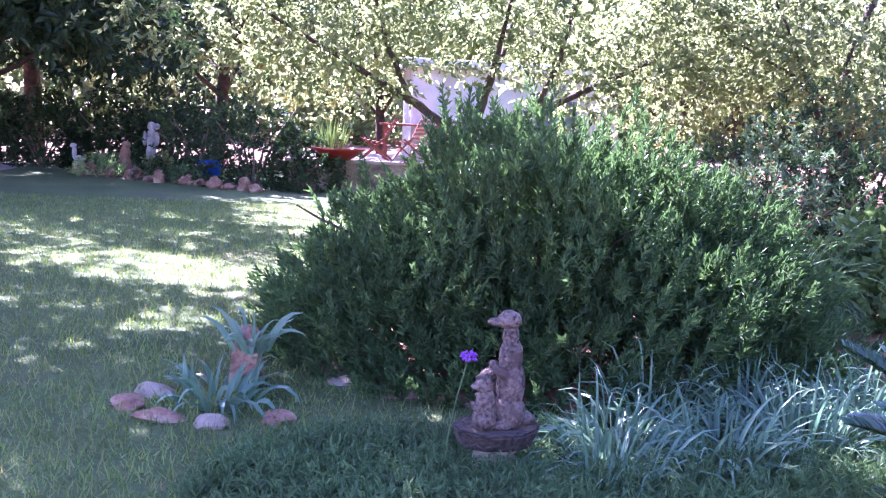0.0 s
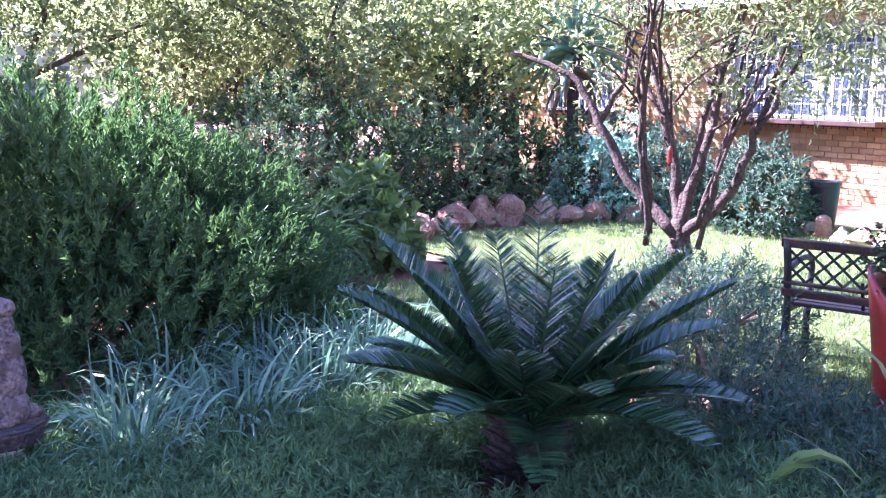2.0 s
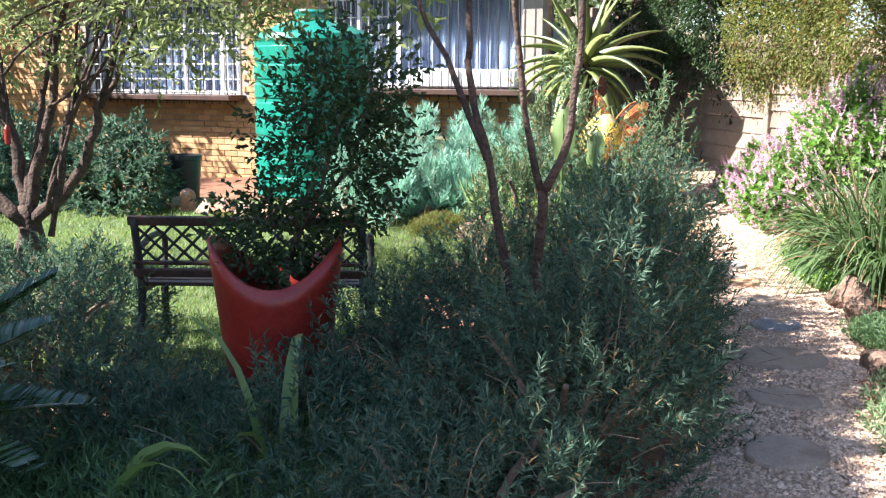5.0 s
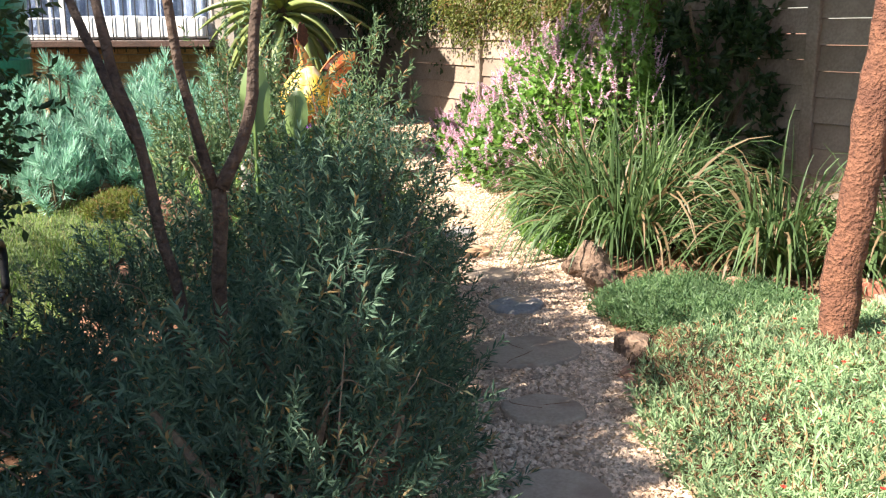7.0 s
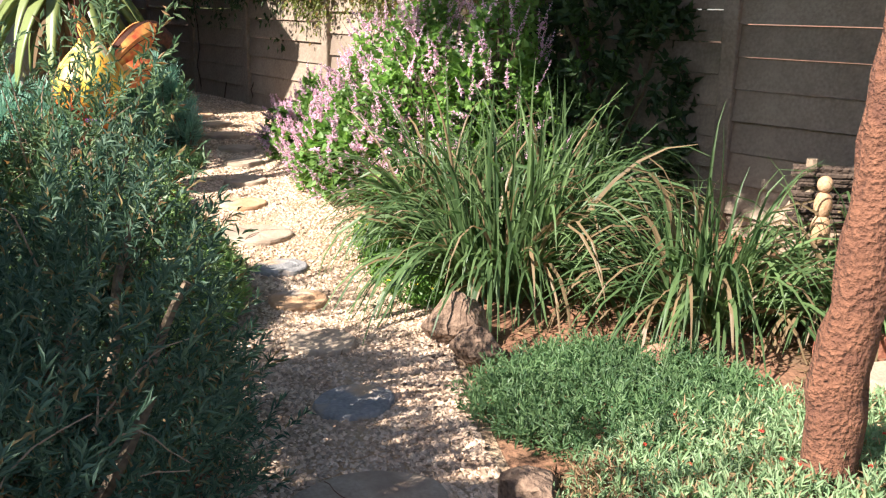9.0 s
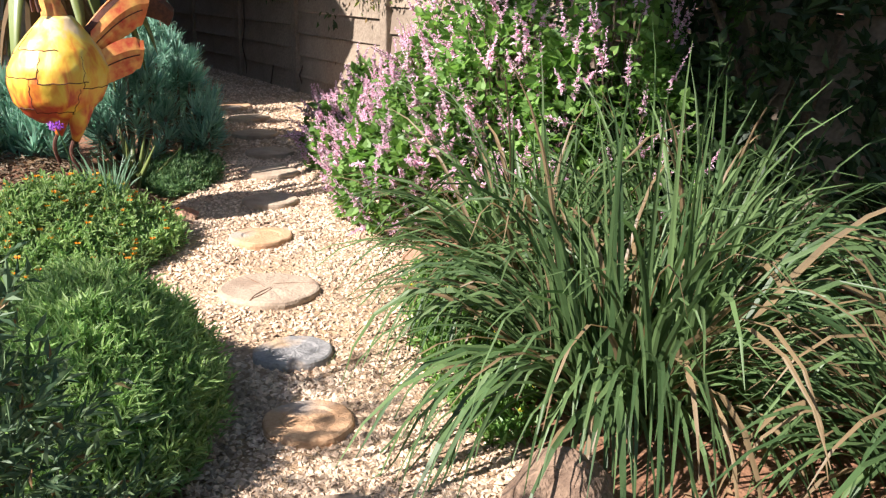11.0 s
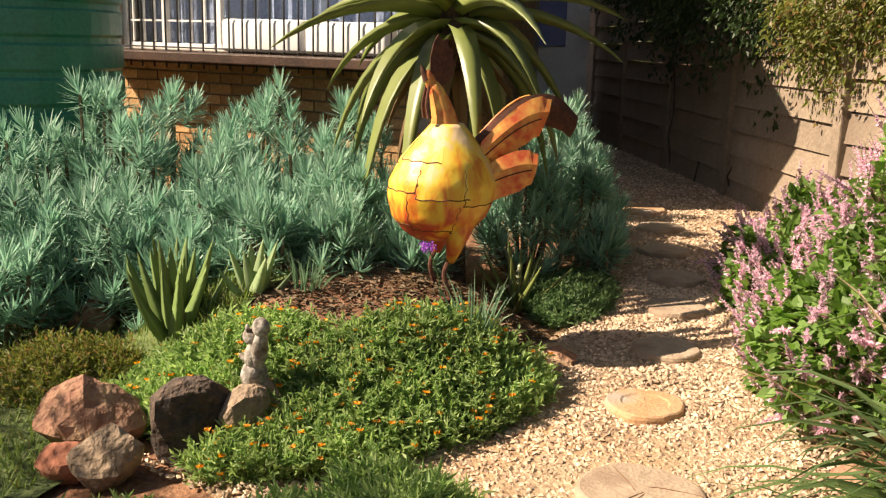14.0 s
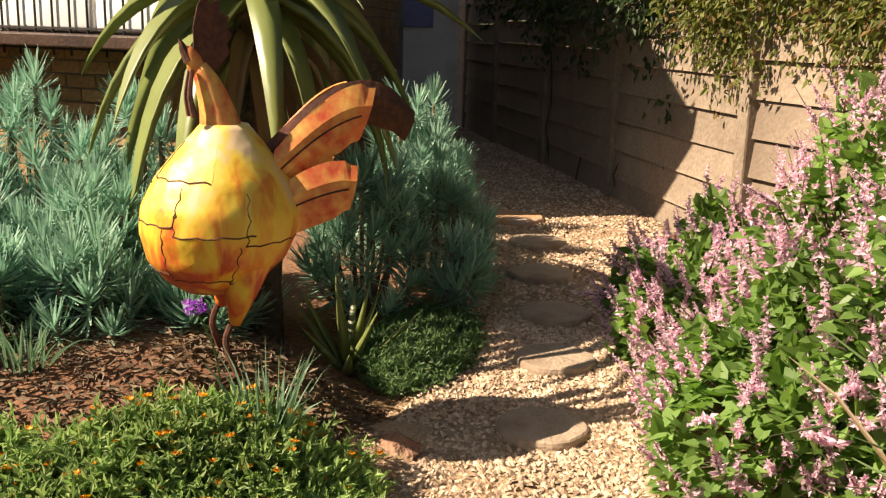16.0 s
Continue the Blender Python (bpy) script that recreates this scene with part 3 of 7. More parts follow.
for at, r, m, lab, sd_, cr, sq, ring in [
    ((0.24, 1.2), 0.21, SLAB, "round tan cast-concrete stepping stone in shade", 1, 0, 0.85, False),
    ((0.24, 1.95), 0.21, SLAB, "round tan cast-concrete stepping stone in shade", 2, 0, 0.9, False),
    ((0.24, 2.62), 0.19, SLAB, "round tan cast-concrete stepping stone in shade", 3, 0, 0.85, False),
    ((0.235, 3.34), 0.145, SLAB, "small uneven tan stepping stone", 4, 2, 1.2, False),
    ((0.205, 4.05), 0.21, SLAB, "broad uneven tan stepping stone with cracks", 5, 2, 1.25, False),
    ((0.17, 4.83), 0.145, SLAB_GREY, "round blue-grey stepping stone", 6, 0, 1.1, True),
    ((0.03, 5.48), 0.155, SLAB, "round tan stepping stone half in shade", 7, 0, 1.0, False),
    ((-0.10, 6.05), 0.15, SLAB_ORANGE, "round orange stepping stone with a grey middle", 8, 0, 1.0, True),
    ((-0.22, 6.58), 0.145, SLAB_GREY, "round grey stepping stone with an orange rim", 9, 0, 1.0, True),
    ((-0.41, 7.20), 0.215, SLAB, "flower-shaped sandy stepping stone with cracks", 10, 4, 1.0, False),
    ((-0.56, 7.88), 0.16, SLAB_ORANGE, "round orange stepping stone on pale gravel", 11, 0, 1.0, True),
    ((-0.61, 8.49), 0.155, SLAB, "round sandy stepping stone on pale gravel", 12, 0, 1.0, True),
    ((-0.69, 9.06), 0.16, SLAB, "round sandy stepping stone in the shadow's edge", 13, 0, 1.0, False),
    ((-0.79, 9.56), 0.16, SLAB, "round sandy stepping stone in shade", 14, 0, 1.0, False),
    ((-0.98, 10.1), 0.16, SLAB, "round sandy stepping stone in shade", 15, 0, 1.0, False),
    ((-1.13, 10.68), 0.16, SLAB, "round sandy stepping stone in shade", 17, 0, 1.0, False),
    ((-1.40, 11.2), 0.19, SLAB_ORANGE, "round orange stepping stone near the fence", 16, 0, 1.0, False),
]:
    stepping_stone(at, r, m, lab, sd_, cr, sq, sd_ * 23.0, ring)

# ---- boundary fence of concrete posts and planks ----
POSTS = [(9.0, -1.6), (7.9, -0.2), (6.8, 1.25), (5.7, 2.7), (4.65, 4.2), (3.55, 5.75), (2.5, 7.35), (1.25, 9.05), (-0.05, 10.65), (-0.95, 12.3), (-1.75, 13.75), (-2.55, 15.1), (-3.3, 16.5), (-4.1, 17.9)]
fence = thing("fence", (0, 0, 0), "weathered concrete plank fence with square posts", "fence")
fence["kind"] = "structure"
for i, ((x, y), h) in enumerate(zip(POSTS, [1.75] * 9 + [1.85, 2.05, 2.2, 2.4, 2.5])):
    z = rise(x, y)
    q = POSTS[min(i + 1, len(POSTS) - 1)] if i + 1 < len(POSTS) else POSTS[i - 1]
    ang = math.atan2(q[1] - y, q[0] - x)
    o = part("post", box((0.11, 0.12, h + 0.25), (0, 0, h / 2 - 0.05), 0.012), CONCRETE, fence)
    o.matrix_basis = pose(x, y, z, 0, 0, math.degrees(ang))
    if i + 1 < len(POSTS):
        ln = math.hypot(q[0] - x, q[1] - y) - 0.09
        me = None
        rows = int(h / 0.19)
        for r in range(rows):
            if me is None:
                bm = bmesh.new()
                hh = h / rows
                # one plank, thicker at its lower edge, so that each row overlaps the next
                pr = [(-0.022, 0.0), (0.034, 0.0), (0.030, 0.02), (0.012, hh - 0.006), (-0.022, hh - 0.006)]
                L2 = [[bm.verts.new((s * ln / 2, a + 0.006 * noise.noise(Vector((s, b * 9, i))), b)) for a, b in pr] for s in (-1, -0.5, 0, 0.5, 1)]
                for u, v in zip(L2, L2[1:]):
                    for k in range(5):
                        bm.faces.new((u[k], v[k], v[(k + 1) % 5], u[(k + 1) % 5]))
                bm.faces.new(L2[0]); bm.faces.new(L2[-1][::-1])
                bmesh.ops.recalc_face_normals(bm, faces=bm.faces)
                o = part("plank", bm, CONCRETE, fence)
                me = o.data
            else:
                o = new("plank", me); o.parent = fence
            # the profiled side faces the path
            o.matrix_basis = pose((x + q[0]) / 2, (y + q[1]) / 2, z + r * h / rows + 0.004, 0, 0, math.degrees(ang) + 0.25 * math.sin(r * 2.1 + i))

# ---- house ----
HO = Vector((-2.0, 10.31, 0.0))           # front right corner at ground height
HU = Vector((-0.995, 0.10, 0)).normalized()   # along the front, away from the fence
HA = math.degrees(math.atan2(HU.y, HU.x))
house = thing("house", (HO.x, HO.y, 0.0), "low ochre face-brick house with white barred windows", "house", rz=HA)
# local frame: x along the front, y (after the turn) points towards the garden
HX0 = 0.75                                 # the front starts here
WINDOWS = [(1.0, 3.85, 1.42, 2.8), (5.3, 8.2, 1.30, 2.6), (11.2, 13.3, 1.30, 2.75), (16.0, 18.0, 1.3, 2.75)]
HH, HL = 3.1, 21.0
cuts = sorted({HX0, HL, *[w_[0] for w_ in WINDOWS], *[w_[1] for w_ in WINDOWS]})
bm = bmesh.new()
for a, b in zip(cuts, cuts[1:]):
    hit = [w_ for w_ in WINDOWS if w_[0] <= a + 1e-6 and w_[1] >= b - 1e-6]
    spans = [(-0.3, HH)] if not hit else [(-0.3, hit[0][2]), (hit[0][3], HH)]
    for lo, hi in spans:
        box((b - a, 0.22, hi - lo), ((a + b) / 2, -0.13, (lo + hi) / 2), bm=bm)
box((5.4, 0.22, HH + 0.3), (HX0 + 0.326 * 2.7 + 0.10, -0.942 * 2.7 - 0.24, HH / 2 - 0.15), rot=Matrix.Rotation(radians(-70.9), 3, 'Z'), bm=bm)
box((0.22, 5.2, HH + 0.3), (HL - 0.11, -2.84, HH / 2 - 0.15), bm=bm)
box((HL - 2.5, 0.22, HH + 0.3), (HL / 2 + 1.25, -5.4, HH / 2 - 0.15), bm=bm)
part("wall", bm, MORTAR, house, "mortar bed of the face-brick walls")
part("ceiling", box((HL - 3.0, 5.0, 0.1), (HL / 2 + 1.4, -2.7, HH - 0.08)), WHITE_PAINT, house)
bm = bmesh.new()
ROOF = [(0.4, 0.38, HH - 0.1), (HL + 0.4, 0.38, HH - 0.1), (HL + 0.4, -2.7, HH + 0.9), (1.5, -2.7, HH + 0.9), (HL + 0.4, -5.8, HH - 0.1), (2.5, -5.8, HH - 0.1)]
V = [bm.verts.new(p) for p in ROOF] + [bm.verts.new((p[0], p[1], p[2] + 0.14)) for p in ROOF]
for q in ((0, 1, 2, 3), (3, 2, 4, 5)):
    bm.faces.new([V[k] for k in q][::-1]); bm.faces.new([V[k + 6] for k in q])
for a, b in ((0, 1), (1, 2), (2, 4), (4, 5), (5, 3), (3, 0)):
    bm.faces.new((V[a], V[b], V[b + 6], V[a + 6]))
part("roof", bm, surface("roof_tile", (0.16, 0.09, 0.06), (0.28, 0.17, 0.11), 0.9, 3, 40), house, "brown tiled pitched roof")
part("fascia", box((HL, 0.03, 0.2), (HL / 2 + 0.4, 0.40, HH + 0.02), 0.004), WHITE_PAINT, house)


def window_unit(x0, x1, z0, z1, panes):
    win = part("window", box((x1 - x0 + 0.1, 0.30, 0.05), ((x0 + x1) / 2, -0.06, z0 - 0.03), 0.008), WOOD_DARK, house, "white steel window with dark burglar bars and drawn curtains")
    bm = bmesh.new()
    for xx in (x0 + 0.025, x1 - 0.025):
        box((0.05, 0.06, z1 - z0), (xx, -0.10, (z0 + z1) / 2), 0.006, bm=bm)
    for zz in (z0 + 0.025, z1 - 0.025):
        box((x1 - x0 - 0.1, 0.055, 0.05), ((x0 + x1) / 2, -0.10, zz), 0.006, bm=bm)
    for p in panes:
        box((0.055, 0.05, z1 - z0 - 0.1), (x0 + (x1 - x0) * p, -0.10, (z0 + z1) / 2), 0.005, bm=bm)
    part("frame", bm, WHITE_PAINT, win)
    xs = [x0] + [x0 + (x1 - x0) * p for p in panes] + [x1]
    for a, b in zip(xs, xs[1:]):
        g = part("pane", box((b - a - 0.06, 0.005, z1 - z0 - 0.1), ((a + b) / 2, -0.115, (z0 + z1) / 2)), GLASS_DARK, win)
        g.visible_shadow = False
    for i, (a, b) in enumerate(zip(xs, xs[1:])):
        if b - a < 1.1:
            bm = bmesh.new()
            for k in range(1, 4):
                box((0.014, 0.02, z1 - z0 - 0.12), (a + (b - a) * k / 4, -0.085, (z0 + z1) / 2), bm=bm)
            for k in range(1, 6):
                box((b - a - 0.08, 0.018, 0.014), ((a + b) / 2, -0.085, z0 + (z1 - z0) * k / 6), bm=bm)
            part("lattice", bm, WHITE_PAINT, win)
    # curtain folds behind the glass
    bm = bmesh.new()
    n = int((x1 - x0) / 0.03)
    rows_ = []
    for k in range(n + 1):
        x = x0 + 0.03 + (x1 - x0 - 0.06) * k / n
        yy = -0.30 + 0.03 * math.sin(x * 38) + 0.012 * math.sin(x * 91)
        rows_.append([bm.verts.new((x, yy, z0 - 0.05)), bm.verts.new((x, yy + 0.006, z1 + 0.05))])
    for u, v in zip(rows_, rows_[1:]):
        bm.faces.new((u[0], v[0], v[1], u[1]))
    part("curtain", bm, CURTAIN, win)
    # burglar bars in front
    nb = int((x1 - x0) / 0.135)
    for k in range(nb + 1):
        part("burglar_bar", tube([(x0 + (x1 - x0) * k / nb, 0.10, z0 - 0.14), (x0 + (x1 - x0) * k / nb, 0.10, z1 + 0.02)], [0.0075, 0.0075], 6), IRON, win)
    for zz in (z0 - 0.10, z0 + 0.02, z1):
        part("cross_bar", box((x1 - x0 + 0.1, 0.022, 0.012), ((x0 + x1) / 2, 0.10, zz)), IRON, win)
    return win


window_unit(*WINDOWS[0], (0.62, 0.83))
window_unit(*WINDOWS[1], (0.12, 0.35, 0.72))
window_unit(*WINDOWS[2], (0.3, 0.65))
window_unit(*WINDOWS[3], (0.5,))

# ---- rainwater tank and house-side things ----
def water_tank(at):
    root = thing("water_tank", (at[0], at[1], rise(*at)), "tall green plastic rainwater tank with ribs", "water tank")
    prof = [(0.66, 0.0), (0.70, 0.03)]
    for i in range(8):
        z = 0.10 + i * 0.21
        prof += [(0.70, z), (0.70, z + 0.14), (0.685, z + 0.155), (0.685, z + 0.19)]
    prof += [(0.70, 1.80), (0.66, 1.86), (0.40, 1.98), (0.24, 2.02), (0.24, 2.08), (0.20, 2.09)]
    part("body", lathe(prof, 48), TANK, root, smooth=False)
    part("lid", lathe([(0.22, 2.09), (0.23, 2.11), (0.21, 2.14), (0.05, 2.15)], 28), TANK, root)
    return root


water_tank((-5.1, 8.95))


def tub(at, r, h, material, label, name="plant_pot", z=None):
    root = thing(name, (at[0], at[1], rise(*at) if z is None else z), label, "pot")
    part("pot_body", lathe([(r * 0.72, 0), (r * 0.74, 0.01), (r * 0.93, h * 0.9), (r, h * 0.91), (r, h), (r * 0.9, h), (r * 0.86, h * 0.88), (0.02, h * 0.87)], 32), material, root)
    return root


tub((-6.35, 8.1), 0.20, 0.58, POT_BLACK, "tall black plastic plant tub beside the brick wall")

# ---- bench ----
def bench(at, rz):
    root = thing("garden_bench", (*at, rise(*at)), "dark slatted garden bench with a black iron lattice back", "bench", rz=rz)
    W = 1.25
    for s in (-1, 1):
        bm = bmesh.new()
        x = s * (W / 2 - 0.03)
        tube(bend([(x, 0.26, 0.0), (x, 0.22, 0.25), (x, 0.24, 0.42)], 4), [0.022] * 9, 8, bm)
        tube(bend([(x, -0.30, 0.0), (x, -0.20, 0.22), (x, -0.16, 0.42), (x, -0.24, 0.80)], 5), [0.022] * 16, 8, bm)
        tube(bend([(x, -0.20, 0.62), (x, 0.05, 0.66), (x, 0.25, 0.62), (x, 0.24, 0.42)], 5), [0.018] * 16, 8, bm)
        box((0.035, 0.42, 0.04), (x, 0.04, 0.40), 0.006, bm=bm)
        part("end_frame", bm, IRON, root, smooth=True)
    for k in range(5):
        part("seat_slat", box((W - 0.04, 0.065, 0.022), (0, -0.12 + k * 0.085, 0.43), 0.006), WOOD_DARK, root)
    tilt = Matrix.Rotation(radians(11), 3, "X")
    for z, hh in ((0.785, 0.05), (0.50, 0.045), (0.555, 0.02)):
        part("back_rail", box((W, 0.03, hh), (0, -0.165 - (z - 0.42) * 0.2, z), 0.006, rot=tilt), WOOD_DARK, root)
    bm = bmesh.new()
    z0, z1 = 0.565, 0.76
    n = 12
    for k in range(-2, n):
        for sg in (1, -1):
            xa = -W / 2 + 0.03 + (W - 0.06) * k / n
            xb = xa + sg * 0.0 + (W - 0.06) * 2 / n
            if sg < 0:
                xa, xb = xb, xa
            pa, pb = Vector((xa, -0.165 - (z0 - 0.42) * 0.2, z0)), Vector((xb, -0.165 - (z1 - 0.42) * 0.2, z1))
            lo, hi = -W / 2 + 0.02, W / 2 - 0.02
            ta, tb = 0.0, 1.0
            if pa.x != pb.x:
                for lim in (lo, hi):
                    t_ = (lim - pa.x) / (pb.x - pa.x)
                    if 0 < t_ < 1:
                        if (lim == lo) == (pa.x < pb.x):
                            ta = max(ta, t_)
                        else:
                            tb = min(tb, t_)
            if max(pa.x, pb.x) <= lo or min(pa.x, pb.x) >= hi:
                continue
            tube([pa.lerp(pb, ta), pa.lerp(pb, tb)], [0.008, 0.008], 5, bm)
    part("lattice_back", bm, IRON, root, "black cast-iron lattice")
    for x in (-0.2, 0.2):
        part("brace", tube([(x, -0.12, 0.42), (x, -0.19, 0.60)], [0.01, 0.01], 6), IRON, root)
    return root


bench((-2.52, 3.2), 18)

# ---- red pot with a scooped rim, and its shrub ----
def red_pot(at, rz):
    root = thing("red_planter", (*at, rise(*at)), "tall glossy red planter with a scooped rim", "planter", rz=rz)
    bm = bmesh.new()
    n = 48
    rows_ = []
    for inner in (False, True):
        for k in range(9):
            t_ = k / 8 if not inner else 1 - k / 8
            ring = []
            for i in range(n):
                a = 2 * math.pi * i / n
                top = 0.77 + 0.09 * math.cos(2 * a)
                z = t_ * top if not inner else max(t_, 0.15) * top
                r = 0.20 + 0.09 * t_ ** 1.2 - (0.02 if inner else 0)
                ring.append(bm.verts.new((r * math.cos(a), r * math.sin(a), z)))
            rows_.append(ring)
    for u, v in zip(rows_, rows_[1:]):
        for i in range(n):
            bm.faces.new((u[i], u[(i + 1) % n], v[(i + 1) % n], v[i]))
    bm.faces.new(rows_[0][::-1]); bm.faces.new(rows_[-1])
    part("pot_shell", bm, POT_RED, root, smooth=True)
    part("potting_soil", lathe([(0.235, 0.50), (0.235, 0.515), (0.1, 0.525)], 24), SOIL, root)
    return root


red_pot((-1.85, 2.22), 24)
tree("potted_shrub", (-1.85, 2.22), ([(0, 0, 0.50), (0.05, 0, 0.7), (0.16, 0.05, 1.1)], 0.02, 0.012),
     [([(0.05, 0, 0.7), (0.2, -0.05, 1.0), (0.3, 0.0, 1.35)], 0.012, 0.006), ([(0.1, 0, 0.9), (0.3, 0.15, 1.2), (0.35, 0.2, 1.55)], 0.012, 0.005), ([(0, 0, 0.5), (-0.12, 0.05, 0.62), (-0.2, 0.05, 0.75)], 0.01, 0.005)],
     [((0.0, 0.02, 0.86), (0.22, 0.21, 0.18), 190), ((0.22, 0.12, 1.17), (0.26, 0.24, 0.30), 260), ((0.27, 0.15, 1.48), (0.25, 0.23, 0.24), 200)],
     L_TREE_DARK, BARK, "dark green small-leaved shrub growing from the red planter", 0.036, 0.020, 9, category="shrub", shoot=0.12)

# ---- meerkat statue on its plinth ----
def meerkats(at, rz):
    z = rise(*at)
    pl = thing("statue_plinth", (*at, z), "short pale plinth with a dark flat stone top", "plinth", rz=rz)
    bm = lathe([(0.10, -0.02), (0.115, 0.04), (0.10, 0.10), (0.09, 0.14), (0.12, 0.17)], 18)
    part("shaft", bm, CREAM_STONE, pl, "cream stone shaft", smooth=True)
    bm = bmesh.new()
    bmesh.ops.create_cone(bm, cap_ends=True, segments=9, radius1=0.155, radius2=0.19, depth=0.085, matrix=Matrix.Translation((0, 0, 0.21)) @ Matrix.Diagonal((1.05, 0.9, 1, 1)))
    bmesh.ops.bevel(bm, geom=list(bm.edges), offset=0.012, segments=2, affect="EDGES")
    for v in bm.verts:
        v.co += Vector((noise.noise(v.co * 11), noise.noise(v.co * 11 + Vector((5, 0, 0))), noise.noise(v.co * 14) * 0.4)) * 0.014
    part("stone_top", bm, ROCK_DARK, pl)
    bm = bmesh.new()

    def blob(c, r, rot=(0, 0, 0)):
        bmesh.ops.create_uvsphere(bm, u_segments=18, v_segments=12, radius=1, matrix=Matrix.LocRotScale(c, Euler([radians(q) for q in rot]), r))

    # tall one: haunches, body, chest, neck, head, muzzle, ears, forearms
    blob((0.05, 0, 0.31), (0.075, 0.08, 0.085)); blob((0.055, 0, 0.43), (0.062, 0.064, 0.13)); blob((0.05, 0, 0.55), (0.052, 0.055, 0.09))
    blob((0.045, 0, 0.64), (0.036, 0.038, 0.06)); blob((0.035, 0, 0.71), (0.052, 0.046, 0.042)); blob((-0.02, 0, 0.70), (0.036, 0.022, 0.019), (0, 10, 0)); blob((-0.052, 0, 0.70), (0.009, 0.011, 0.009))
    for s in (-1, 1):
        blob((0.06, s * 0.042, 0.72), (0.014, 0.010, 0.016)); blob((0.005, s * 0.046, 0.49), (0.05, 0.018, 0.022), (0, 35, 0)); blob((0.01, s * 0.06, 0.27), (0.06, 0.026, 0.022))
    # small ones at its feet
    for c, k in (((-0.06, -0.05, 0.0), 0.62), ((-0.015, 0.085, 0.0), 0.58)):
        x, y = c[0], c[1]
        blob((x, y, 0.29), (0.055 * 1.0, 0.052, 0.06)); blob((x, y, 0.36), (0.042, 0.042, 0.075)); blob((x - 0.01, y, 0.44), (0.040, 0.038, 0.035)); blob((x - 0.045, y, 0.435), (0.022, 0.018, 0.015))
        for s in (-1, 1):
            blob((x, y + s * 0.034, 0.465), (0.011, 0.009, 0.013)); blob((x - 0.035, y + s * 0.028, 0.34), (0.03, 0.013, 0.015), (0, 40, 0))
    blob((0.12, 0.03, 0.27), (0.06, 0.05, 0.03))
    for v in bm.verts:
        v.co += v.normal * 0.004 * noise.noise(v.co * 40)
    st = part("meerkat_statue", bm, STATUE, None, smooth=True)
    st.matrix_basis = pose(at[0], at[1], z, 0, 0, rz)
    tagged(st, "weathered brown stone statue of standing meerkats on the plinth", "statue")


meerkats((-3.75, -1.13), 92)

